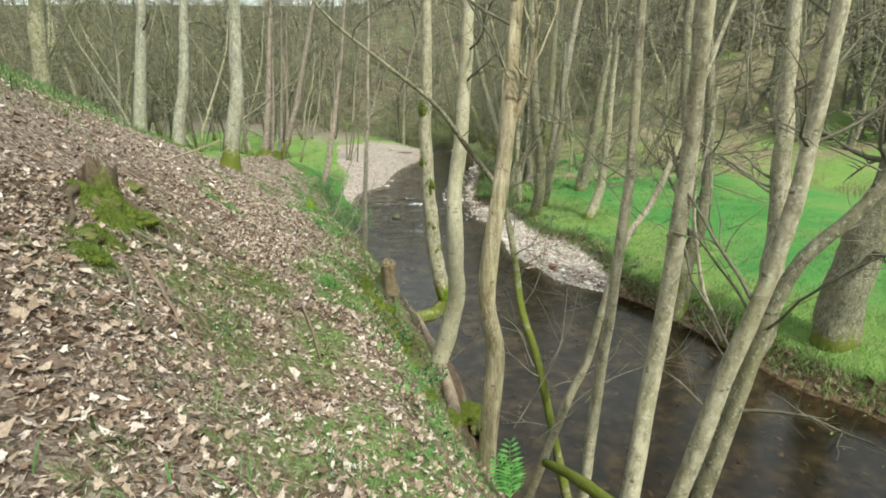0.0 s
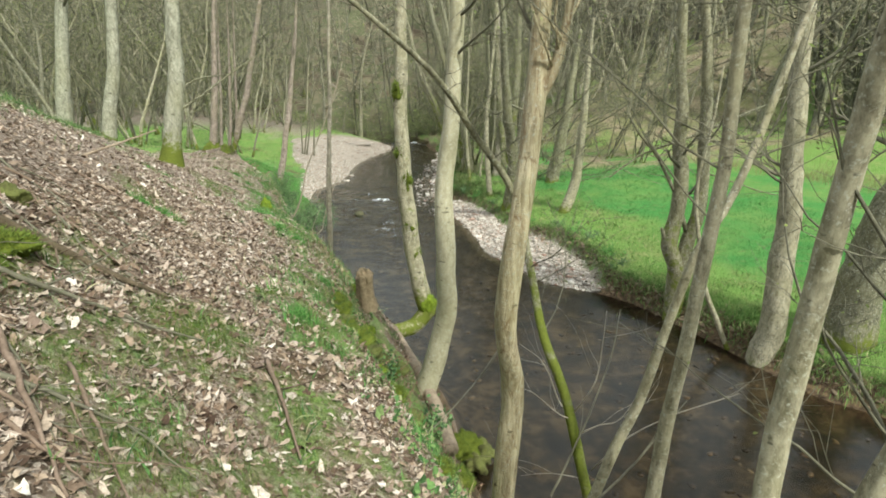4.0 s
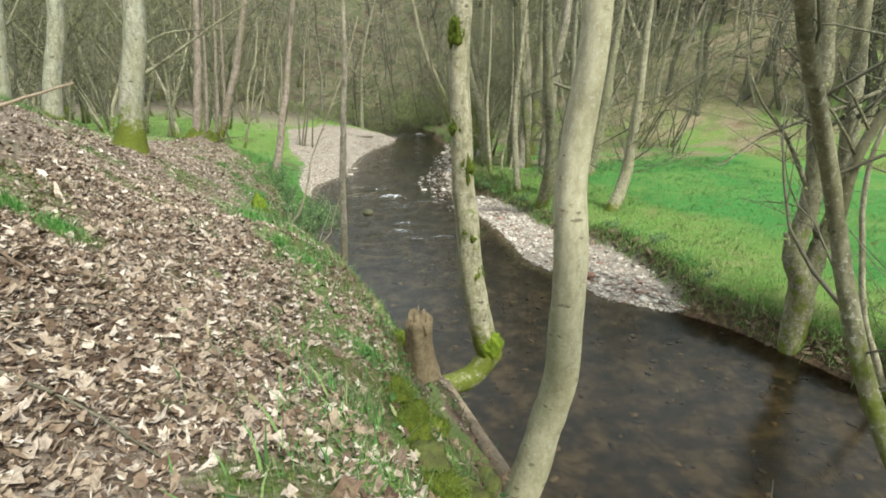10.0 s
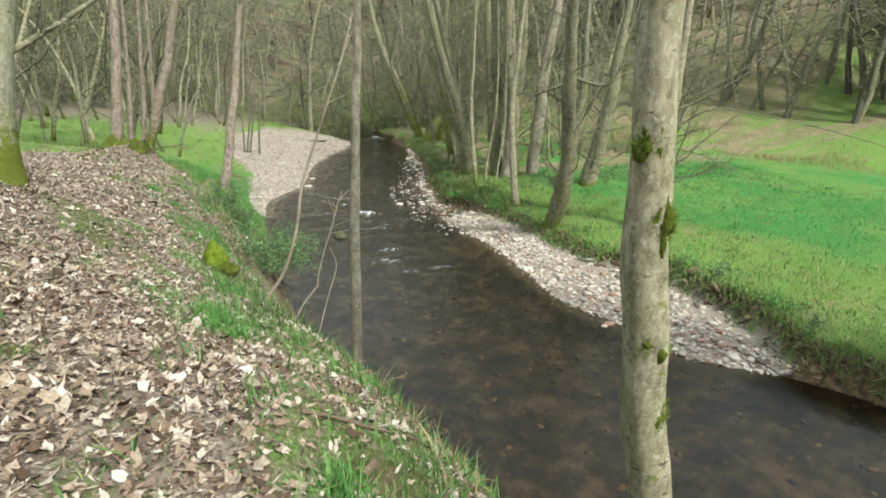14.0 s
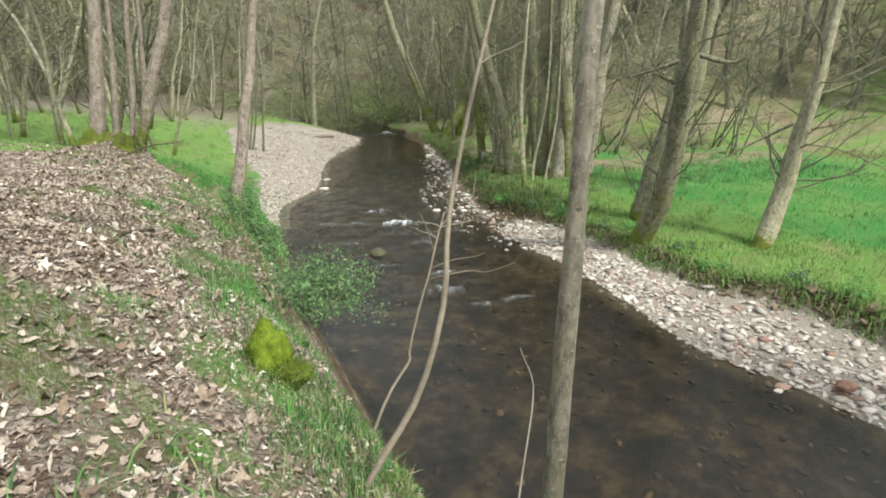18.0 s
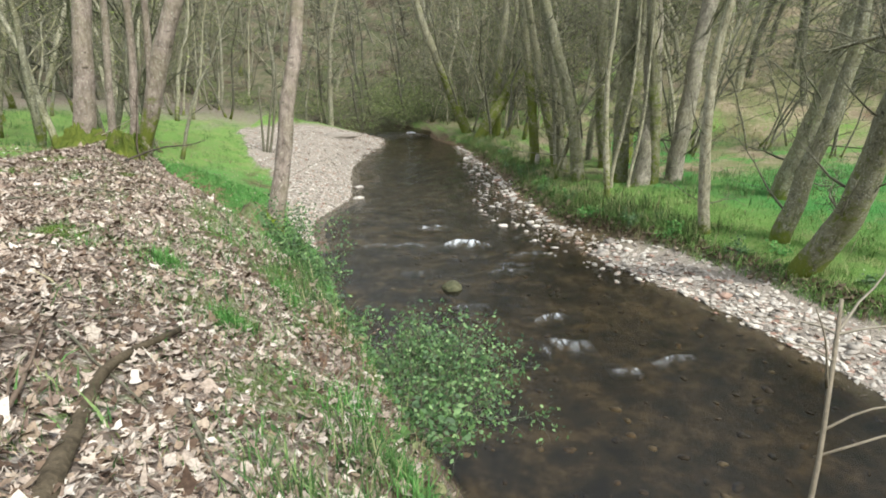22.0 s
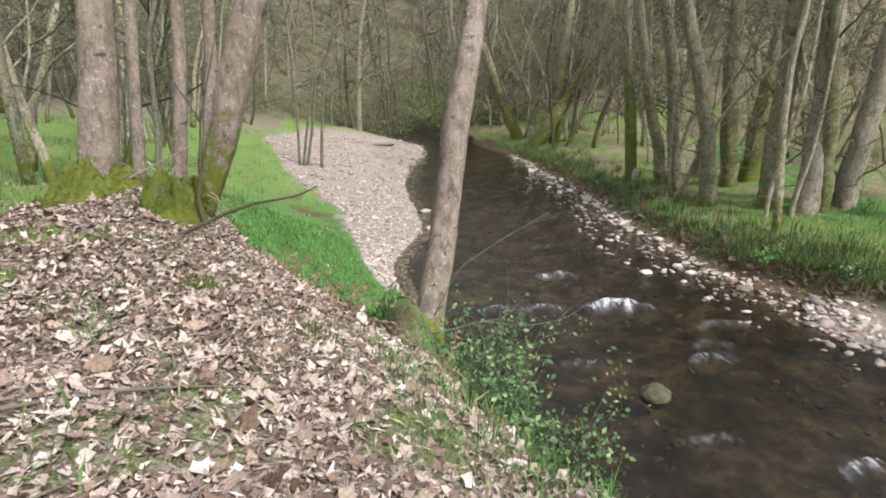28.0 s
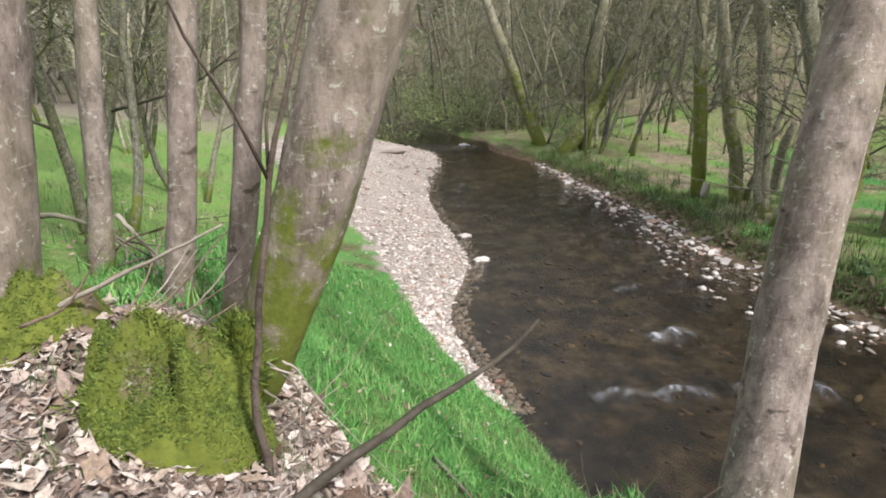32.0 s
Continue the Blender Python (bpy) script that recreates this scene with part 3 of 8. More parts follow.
def tree(name, label, pts, r0, r1, moss=0.2, dark=0.0, pink=0.0, ridged=0.0, flare=0.0, seed=0, group="", lean_mark=0.0, limbs=10, twigs=7, low=0.34, mossy_to=0.35, waist=0.0, calm=False):
    rng = random.Random(seed * 7 + 3)
    ob = thing(name, label, "tree", group)
    n = 56
    axis = even(spline(pts, 220), n)
    base = axis[0].copy()
    ob.location = base
    wob = [Vector((noise.noise((p.z * 0.9, seed * 3.1, 0)), noise.noise((p.z * 0.9, 7, seed * 3.1)), 0)) * r0 * 0.25 for p in axis]
    axis = [p - base + (w if i else Vector()) for i, (p, w) in enumerate(zip(axis, wob))]
    radii = [r0 + (r1 * 0.6 - r0) * (i / (n - 1)) ** 1.6 for i in range(n)]
    sides = 16 if r0 > 0.09 else 10
    t = Tubes()

    def radius(i, a):
        h = axis[i].z
        r = radii[i] * (1 + 0.13 * noise.noise((math.cos(a) * 1.3 + seed, math.sin(a) * 1.3, h * 1.4)) + 0.08 * noise.noise((math.cos(a) * 4, math.sin(a) * 4 + seed, h * 5)) + 0.12 * max(0.0, noise.noise((math.cos(a) * 1.6 + 9, math.sin(a) * 1.6 + seed, h * 2.6)) - 0.35))
        r *= 1 - waist * math.exp(-h / 0.55)
        if flare:
            r *= 1 + flare * 0.9 * math.exp(-h / 0.22) * (0.65 + 0.35 * math.sin(a * 4 + seed))
        return r

    cover = []
    for i in range(n):
        h = axis[i].z / max(axis[-1].z, 1)
        foot = math.exp(-axis[i].z / (0.58 if flare >= 0.9 else 0.3)) * (1.05 if flare >= 0.9 else 0.6 if flare or moss > 0.1 else 0)
        cover.append(min(1.0, foot + moss * (0.66 - 0.5 * smooth(mossy_to - 0.1, mossy_to + 0.12, h)) + 0.15 * noise.noise((0, seed, axis[i].z * 2)) * moss))
    fine_axis = axis
    t.add(fine_axis, radius, sides, cover)
    bark = BARK_RIDGED if ridged else BARK_SMOOTH if calm else BARK_PINK if pink else BARK_SCARRED if lean_mark else BARK_DARK if dark >= 0.55 else BARK_MID if dark >= 0.3 else BARK_GREY if name == "beech_tree" else BARK
    t.make("trunk", bark, ob)
    tangled = base.x > 1.5 and base.y > 24
    c, tips = crown_of(rng, axis, radii, limbs + (14 if tangled else 0), twigs, low=0.14 if tangled else low, fine=2, reach=2.6 if tangled else 2.4, girth=0.4 if tangled else 0.8)
    c.make("crown", TWIG, ob)
    rng.shuffle(tips)
    part("foliage", leaf_cloud(rng, tips[:900 if tangled else 220], 1, 0.021 if tangled else 0.018, 0.07), BUDS, ob, kind="stuff")
    return ob


def sapling(name, label, pts, r0, r1, group="", side=()):
    rng = random.Random(round(pts[0][0] * 100))
    ob = thing(name, label, "sapling", group)
    axis = spline(pts, 20)
    base = axis[0].copy()
    ob.location = base
    axis = [p - base for p in axis]
    radii = [r0 + (r1 - r0) * i / 19 for i in range(20)]
    Tubes().add(axis, radii, 8).make("stem", TWIG if group else SAPLING_BARK, ob)
    c, tips = crown_of(rng, axis, radii, 4, 2, low=0.72, reach=0.8, fine=1)
    c.make("crown", TWIG_PALE, ob)
    for run in side:
        Tubes().add([p - base for p in spline(run, 9)], [r1 * (0.75 - 0.06 * i) for i in range(9)], 5).make("side_twig", SAPLING_BARK, ob)
    return ob


# ---- ground ----
# Cross-sections of the valley: stations along y, and how the banks run between them
STATION = [-12, 0, 4, 7, 8.7, 10.5, 12, 14.7, 17, 19.3, 21, 23.3, 25, 27.3, 29, 31, 33, 36, 40, 46, 58, 70]
LEFT_X = [
    [5.5, 4.5, 3.4, 1.4, 0.9, 0.6, 0.5, -0.3, -1.7, -2.8, -3.3, -3.8, -4.2, -4.7, -5.0, -5.2, -5.5, -5.7, -4.3, -3.9, -1.0, -6.0],
    [2.8, 1.1, -0.2, -0.9, -1.35, -1.65, -2.0, -2.55, -3.6, -4.1, -4.9, -5.1, -5.7, -6.4, -6.3, -6.4, -6.7, -6.4, -6.0, -6.0, -4.0, -9.0],
    [0.6, -0.3, -1.15, -1.5, -1.8, -2.3, -3.0, -3.0, -4.9, -4.9, -5.7, -6.0, -6.6, -7.2, -7.6, -7.6, -8.0, -6.9, -8.0, -8.0, -8.0, -12.0],
    [-1.5, -1.5, -2.4, -2.8, -3.0, -3.3, -4.0, -5.2, -6.4, -5.9, -6.8, -6.8, -7.9, -8.3, -8.7, -8.8, -9.5, -9.5, -11.0, -11.5, -12.0, -16.0],
    [-6.0, -6.0, -6.0, -6.2, -7.0, -8.0, -8.5, -9.0, -10.0, -10.0, -11.0, -12.0, -12.0, -12.5, -13.0, -14.0, -14.0, -15.0, -16.0, -17.0, -19.0, -22.0]]
LEFT_Z = [
    [0.0] * 22,
    [5.2, 5.1, 4.3, 4.15, 3.8, 3.75, 3.75, 3.15, 2.65, 2.5, 2.6, 2.35, 2.6, 2.5, 2.25, 1.0, 1.0, 0.45, 0.4, 0.45, 0.6, 1.2],
    [6.0, 5.65, 4.72, 4.62, 4.25, 4.17, 4.27, 3.55, 3.6, 3.15, 3.15, 3.0, 3.05, 3.0, 2.9, 2.1, 1.6, 0.95, 0.75, 0.8, 0.9, 1.6],
    [7.0, 6.1, 5.7, 5.05, 4.75, 4.42, 4.46, 4.27, 4.45, 3.75, 3.65, 3.42, 3.45, 3.35, 3.35, 3.1, 2.8, 2.1, 1.9, 1.7, 1.7, 2.2],
    [9.6, 8.9, 8.2, 7.7, 7.5, 7.4, 7.1, 6.5, 6.1, 5.4, 5.3, 4.3, 3.6, 3.5, 3.5, 3.45, 3.3, 3.0, 2.8, 2.6, 2.4, 2.6]]
RIGHT_STATION = [-12, 0, 11, 12, 14.1, 15.9, 17.4, 18.3, 19.7, 21.5, 22.8, 25, 27.4, 30.2, 32.8, 35.3, 38.3, 40.3, 44, 48, 52, 57, 70]
RIGHT_X = [13, 12, 9.5, 8.6, 7.9, 7.3, 6.7, 6.0, 4.3, 3.7, 3.0, 2.8, 2.6, 1.9, 1.45, 1.2, 1.2, 1.5, 2.1, 2.3, 2.9, 2.5, -1.0]
GRAVEL = [0.25, 0.25, 0.25, 0.25, 0.25, 0.2, 0.15, 0.3, 1.9, 2.4, 2.9, 2.0, 1.7, 1.8, 1.3, 1.0, 1.1, 1.0, 0.9, 0.8, 0.4, 0.3, 0.3]


def soft_interp(v, xs, ys):
    """Cubic through the stations, without overshoot."""
    xs, ys, v = np.asarray(xs, float), np.asarray(ys, float), np.asarray(v, float)
    d = np.diff(ys) / np.diff(xs)
    m = np.concatenate(([d[0]], np.where(d[:-1] * d[1:] > 0, 2 * d[:-1] * d[1:] / np.where(d[:-1] + d[1:] == 0, 1, d[:-1] + d[1:]), 0), [d[-1]]))
    i = np.clip(np.searchsorted(xs, v) - 1, 0, len(xs) - 2)
    h = xs[i + 1] - xs[i]
    t = np.clip((v - xs[i]) / h, 0, 1)
    return (ys[i] * (1 + 2 * t) * (1 - t) ** 2 + m[i] * h * t * (1 - t) ** 2 + ys[i + 1] * t * t * (3 - 2 * t) - m[i + 1] * h * t * t * (1 - t))


def smooth(a, b, v):
    t = np.clip((v - a) / (b - a), 0, 1)
    return t * t * (3 - 2 * t)


def shore_left(y):
    return soft_interp(y, STATION, LEFT_X[0])


def shore_right(y):
    return soft_interp(y, RIGHT_STATION, RIGHT_X)


def gravel_width(y):
    return soft_interp(y, RIGHT_STATION, GRAVEL)


def hill_foot(y):
    """How far beyond the far bank the flat field meets the hillside."""
    return np.interp(y, [30, 38, 44, 49, 56], [18.5, 17.5, 13.5, 9.0, 7.5])


def terrain(x, y):
    """Height of the ground; the stream's surface is at 0."""
    x, y = np.broadcast_arrays(np.asarray(x, float), np.asarray(y, float))
    yc = np.clip(y, -12, 70)
    px = [soft_interp(yc, STATION, c) for c in LEFT_X]
    pz = [soft_interp(yc, STATION, c) for c in LEFT_Z]
    wr, gw = shore_right(yc), gravel_width(yc)
    slope = np.interp(yc, [10, 15, 20, 25], [0.3, 0.42, 0.4, 0.02])
    px.append(px[-1] - 12), pz.append(pz[-1] + 12 * slope)
    px.append(px[-1] - 80), pz.append(pz[-1] + 80 * np.interp(yc, [0, 20, 70], [0.22, 0.02, 0.01]))
    lx, lz = px[::-1], pz[::-1]
    mid = (px[0] + wr) / 2
    rise = np.interp(yc, [0, 20, 40, 60], [0.0, 0.0, 0.0, 0.3])
    wet = smooth(30.5, 33.5, yc) * (1 - smooth(54, 57, yc))
    low, lower = smooth(20, 26, yc), smooth(33, 38, yc)
    foot, steep_hill = wr + gw + hill_foot(yc), smooth(40, 50, yc)
    lx += [px[0] + 0.35, mid, wr - 0.6, wr, wr + gw, wr + gw + 0.3, wr + gw + 1.2, wr + gw + 6, foot, foot + 22, foot + 60, foot + 200]
    lz += [0 * y - 0.3, 0 * y - 0.42, 0 * y - 0.22, -0.08 * wet, (0.1 + 0.09 * gw) * (1 - 0.7 * wet), 0.62 + 0.1 * gw - 0.18 * low - 0.16 * lower, 0.95 - 0.18 * low - 0.2 * lower, 1.2 - 0.15 * lower, 1.4 - 0.1 * lower, 5.6 + 4.5 * steep_hill, 16.0 + 9 * steep_hill, 45.0 + 0 * y]
    z = np.zeros_like(x)
    z[...] = lz[0]
    for k in range(len(lx) - 1):
        w = np.maximum(lx[k + 1] - lx[k], 1e-3)
        t = np.clip((x - lx[k]) / w, 0, 1)
        z = np.where(x >= lx[k], lz[k] + (lz[k + 1] - lz[k]) * t, z)
    z = z + 0.22 * np.exp(-((x + 8.65) ** 2 + (y - 29.35) ** 2) / 0.6)
    # steep drop from the end of the high bank to the low green bank
    edge = y + (x + 7.5) * 1.3
    drop = smooth(28.4, 29.3, edge) * smooth(-8.3, -7.7, x) * (1 - smooth(-7.0, -6.5, x)) * (1 - smooth(30.6, 31.4, y))
    z = z - drop * np.maximum(z - np.interp(x, [-8.5, -7.5, -6.5, -5.5], [2.85, 2.0, 1.1, 0.25]), 0)
    far = smooth(66, 150, y) * 26 * (0.45 + 0.55 * smooth(-48, 2, x)) + smooth(150, 320, y) * 30
    back = smooth(-20, -90, y) * 10
    return z + far + back


BAR_Y, BAR_X = [33.5, 35, 36.6, 41, 45, 54, 60], [-5.9, -6.3, -6.4, -6.8, -8.4, -10.0, -8.0]


def fbm(x, y, scale, seed=0.0, octaves=3):
    """Smooth value noise for arrays."""
    total, amp, norm = 0.0, 1.0, 0.0
    for o in range(octaves):
        u, v = np.asarray(x, float) * scale + seed * 17.3 + o * 31.7, np.asarray(y, float) * scale + seed * 5.1 - o * 11.9
        iu, iv = np.floor(u), np.floor(v)
        fu, fv = u - iu, v - iv
        fu, fv = fu * fu * (3 - 2 * fu), fv * fv * (3 - 2 * fv)

        def h(a, b):
            s = np.sin(a * 127.1 + b * 311.7) * 43758.5453
            return s - np.floor(s)
        val = (h(iu, iv) * (1 - fu) + h(iu + 1, iv) * fu) * (1 - fv) + (h(iu, iv + 1) * (1 - fu) + h(iu + 1, iv + 1) * fu) * fv
        total, norm, amp, scale = total + amp * val, norm + amp, amp * 0.5, scale * 2.1
    return total / norm


def relief(x, y):
    """Small unevenness of the ground, none in the stream."""
    wl_, wr_ = shore_left(np.clip(y, -12, 70)), shore_right(np.clip(y, -12, 70))
    dry = smooth(0.0, 0.6, np.maximum(wl_ - x, x - wr_))
    steep = smooth(0.1, 0.6, wl_ - x) * (1 - smooth(1.6, 2.4, wl_ - x)) * (np.asarray(y) < 31)
    return dry * ((fbm(x, y, 1.1, 1) - 0.5) * 0.16 + (fbm(x, y, 4.5, 2) - 0.5) * 0.07) + steep * (fbm(x, y, 2.3, 3) - 0.5) * 0.45


def height(x, y):
    return terrain(x, y) + relief(x, y)


def covers(x, y):
    """How much grass, shingle and bare earth covers the ground."""
    x, y = np.asarray(x, float), np.asarray(y, float)
    yc = np.clip(y, -12, 70)
    wl_, wr_, gw = shore_left(yc), shore_right(yc), gravel_width(yc)
    lip, inner = soft_interp(yc, STATION, LEFT_X[1]), soft_interp(yc, STATION, LEFT_X[2])
    hill = soft_interp(yc, STATION, LEFT_X[4])
    n1, n2 = fbm(x, y, 0.8, 4), fbm(x, y, 2.5, 5)
    right = smooth(0.1, 0.5, x - wr_ - gw)
    slope_band = smooth(0.4, 0.9, wl_ - x) * (1 - smooth(-0.1, 0.5, inner - x))
    grass = slope_band * smooth(0.4, 0.58, n2 * 0.5 + n1 * 0.5 + 0.02) * (1 - 0.45 * smooth(18, 20, y) * (1 - smooth(26.5, 28, y)))
    tuft = smooth(-0.2, 0.4, wl_ - x) * (1 - smooth(0.6, 1.4, inner - x)) * smooth(0.52, 0.66, fbm(x, y, 1.7, 21)) * 0.7
    grass = np.maximum(grass, tuft)
    grass = np.maximum(grass, 0.45 * smooth(0.62, 0.72, n1) * (x < wl_))
    brink = y + (x + 7.5) * 1.3
    grass = grass * (1 - 0.85 * smooth(26.3, 26.9, y) * (x < -6.5) * (x > -8.2) * (1 - smooth(28.5, 28.9, brink)))
    low_green = smooth(28.7, 29.2, y + (x + 7.5) * 1.3 + (n2 - 0.5)) * (x < wl_) * (x > -9.5)
    flat = smooth(-0.5, 1.5, y - 27 - (x + 12) + (n1 - 0.5) * 2) * (x < -8.8) * (0.72 + 0.28 * smooth(0.35, 0.5, n1)) * (1 - 0.7 * smooth(48, 62, y)) * (1 - 0.6 * smooth(-20, -32, x))
    grass = np.maximum.reduce([grass, low_green, flat])
    crest = np.exp(-((x - hill + 0.1 + (n1 - 0.5) * 1.6) / 1.0) ** 2) * smooth(5, 9, y) * (1 - smooth(22, 25, y))
    crest = np.maximum(crest, smooth(-0.9, 0.2, hill - x) * smooth(5, 9, y) * (1 - smooth(22, 25, y)) * (x < wl_))
    grass = np.maximum(grass, crest * (0.55 + 0.45 * smooth(0.35, 0.55, n2)))
    foot = wr_ + gw + hill_foot(yc)
    field_end = foot + (np.interp(y, [33, 42], [30, 18]) + 8 * n1) * (1 - smooth(40, 47, y)) - 1 + 2 * n2
    shade = 1 - 0.8 * smooth(33, 38, y) * smooth(0.3, 0.6, 1 - n1 * 0.5 - n2 * 0.5)
    grass = np.where(x > wr_, right * shade * (1 - smooth(0, 5, x - field_end) * (1 - 0.8 * smooth(0.4, 0.6, fbm(x, y, 0.12, 33)))), grass)
    bar_edge = np.interp(y, BAR_Y, BAR_X) + (n2 - 0.5) * 0.9
    bar = smooth(33.3, 34.3, y) * (1 - smooth(60, 63, y)) * smooth(-0.15, 0.15, x - bar_edge) * (x < wl_ + 0.1)
    shingle = np.maximum(bar, ((x > wr_ - 0.3) & (x < wr_ + gw + 0.1)) * smooth(0.3, 0.8, gw) * (1 - 0.75 * smooth(31, 36, y)))
    bed = smooth(-0.05, 0.25, np.minimum(x - wl_, wr_ - x)) * (1 - smooth(64, 66, y))
    wet = (1 - smooth(0.15, 0.7, wl_ - x)) * (x < wl_) * (y < 33)
    cut = smooth(-0.15, 0.05, x - wr_ - gw) * (1 - smooth(0.25, 0.45, x - wr_ - gw)) * (x > wr_)
    slope_earth = slope_band * smooth(0.55, 0.7, 1 - n2) * 0.8
    earth = np.maximum.reduce([bed, wet, cut, slope_earth, 0.85 * ((x > wr_ - 0.3) & (x < wr_ + gw)) * smooth(30.5, 33, y), ((x > wr_ - 0.3) & (x < wr_ + gw)) * (1 - smooth(0.3, 0.8, gw))])
    earth = earth * (1 - smooth(62, 66, y))
    shingle = np.where((x > 0) & (y > 30), shingle * (1 - smooth(30.5, 33.5, y)), shingle)
    return grass * (1 - shingle) * (1 - 0.8 * smooth(62, 70, y)), shingle * (1 - bed), earth * (1 - shingle)


MOSSY = [(-1.85, 4.29, 0.4), (-1.56, 3.96, 0.35), (-2.24, 4.5, 0.25), (-2.2, 5.0, 0.35), (-2.1, 5.7, 0.35), (-1.15, 4.9, 0.4), (-1.34, 8.8, 0.3), (-1.2, 4.35, 0.35), (-3.1, 5.9, 0.35), (-2.0, 5.9, 0.4), (-1.9, 5.55, 0.3), (-1.9, 9.2, 0.25), (-1.55, 9.2, 0.35), (-4.3, 10.5, 0.4),
         (-3.3, 5.5, 0.35), (-2.9, 5.1, 0.3), (-1.75, 4.1, 0.3), (-1.0, 2.7, 0.4), (-1.3, 5.2, 0.35), (-4.6, 10.8, 0.4), (-5.15, 13.8, 0.4), (-4.4, 13.0, 0.25), (-3.2, 14.5, 0.35), (-2.6, 12.4, 0.35), (-5.6, 17.2, 0.35), (-5.35, 17.05, 0.25), (-4.8, 20.6, 0.4), (-4.35, 18.7, 0.35),
         (-5.7, 24.1, 0.35), (-6.0, 22.5, 0.3), (-5.55, 21.5, 0.35), (-5.15, 23.4, 0.3), (-9.4, 27.5, 0.35), (-9.5, 28.5, 0.3), (-6.75, 25.8, 0.35), (-6.4, 24.8, 0.3), (-8.95, 28.3, 0.2), (-7.97, 27.34, 0.14), (-7.3, 23.4, 0.18), (-3.1, 6.6, 0.3)]
MOSSY += [(-3.16, 5.59, 0.32), (-2.6, 3.95, 0.28), (-2.85, 4.3, 0.22), (-3.85, 9.98, 0.35), (-6.49, 15.89, 0.5), (-2.18, 6.03, 0.42), (-1.95, 5.74, 0.35), (-1.5, 9.14, 0.36), (-1.31, 7.08, 0.35), (-0.96, 7.43, 0.34), (-5.84, 17.67, 0.42), (-5.38, 17.61, 0.3), (-1.28, 6.51, 0.3), (-1.84, 7.33, 0.25), (-1.87, 5.11, 0.3), (-0.75, 8.3, 0.4), (-0.95, 9.3, 0.35)]


def mossiness(x, y):
    """Ragged patches of moss and fine grass in the litter."""
    best = np.zeros(np.shape(x))
    for a, b, r in MOSSY:
        best = np.maximum(best, np.exp(-((x - a) ** 2 + (y - b) ** 2) / (r * r)))
    return smooth(0.25, 0.6, best * (0.45 + 1.1 * fbm(x, y, 5.0, 70)))


def lushness(x, y):
    """Where the turf is emerald: the mown field and the low bank."""
    yc = np.clip(y, -12, 70)
    u = x - shore_right(yc) - gravel_width(yc)
    field = smooth(2.6, 5.0, u + 3 * (fbm(x, y, 0.5, 30) - 0.5)) * (1 - smooth(-1.6, 0.4, u - hill_foot(yc) + (fbm(x, y, 0.4, 31) - 0.5) * 2)) * (1 - smooth(43, 50, y))
    low = smooth(28.9, 29.7, y + (x + 7.5) * 1.3) * (x > -9.5) * (x < -4) * (1 - smooth(38, 44, y))
    return np.maximum(field, low * 0.85)


def stretched(lo, hi, fine_lo, fine_hi, step, grow=1.16):
    mid = list(np.arange(fine_lo, fine_hi + step, step))
    out, s = [mid[-1]], step
    while out[-1] < hi:
        s *= grow
        out.append(out[-1] + s)
    back, s = [mid[0]], step
    while back[-1] > lo:
        s *= grow
        back.append(back[-1] - s)
    return np.array(back[:0:-1] + mid + out[1:])


gx, gy = stretched(-320, 320, -10.5, 9.0, 0.13), stretched(-120, 420, 0.5, 38, 0.16)
GX, GY = np.meshgrid(gx, gy)
GZ = height(GX, GY)
nx, ny = len(gx), len(gy)
idx = np.arange(nx * ny).reshape(ny, nx)
quads = np.stack([idx[:-1, :-1], idx[:-1, 1:], idx[1:, 1:], idx[1:, :-1]], -1).reshape(-1, 4)
moss_ = mossiness(GX, GY)
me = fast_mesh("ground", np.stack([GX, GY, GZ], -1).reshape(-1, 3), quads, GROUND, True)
g_, s_, e_ = covers(GX, GY)
leafy = (GX < soft_interp(np.clip(GY, -12, 70), STATION, LEFT_X[2]) - 0.1) & (GY < 29.5) & (GX > -7.0)
col = np.stack([np.maximum(moss_ * 0.8, g_) * np.where(leafy, 0.5, np.where((GY < 28.5) & (GX < shore_left(np.clip(GY, -12, 70))) & (GX > -7), 0.62, 1.0)), s_, e_, lushness(GX, GY)], -1).astype(np.float32)
me.color_attributes.new("cover", "FLOAT_COLOR", "POINT").data.foreach_set("color", col.ravel())
ground = tagged(new("ground", me), "leaf-strewn woodland floor, grassy banks and stream bed", "ground", kind="structure")

# ---- the stream ----
ys = np.concatenate([np.arange(-12, 20, 0.5), np.arange(20, 59, 0.35), np.arange(59, 72, 0.5)])
wv, wf = [], []
for y in ys:
    a, b = float(shore_left(y)) - 0.9, float(shore_right(y)) + 0.7 + float(gravel_width(y) * smooth(30, 33, y))
    step_up = 0.0 if y < 58 else min(0.3, (y - 58) * 0.15)
    for k in range(41):
        x = a + (b - a) * k / 40
        edge = min(1, min(k, 40 - k) / 5)
        rough = 0.035 * math.exp(-((y - 33) / 2.5) ** 2) + 0.03 * math.exp(-((y - 27.3) / 1.5) ** 2) + 0.012 + 0.05 * math.exp(-((y - 58) / 1.5) ** 2)
        z = step_up + edge * rough * (noise.noise((x * 1.6, y * 1.1, 0)) + 0.5 * noise.noise((x * 4, y * 2.6, 3)))
        wv.append((x, y, z))
for j in range(len(ys) - 1):
    for k in range(40):
        i = j * 41 + k
        wf.append((i, i + 1, i + 42, i + 41))
water = part("water", (wv, wf), WATER)
tagged(water, "dark peat-brown shallow stream with ripples and small rapids", "stream", kind="structure")
water.visible_shadow = False


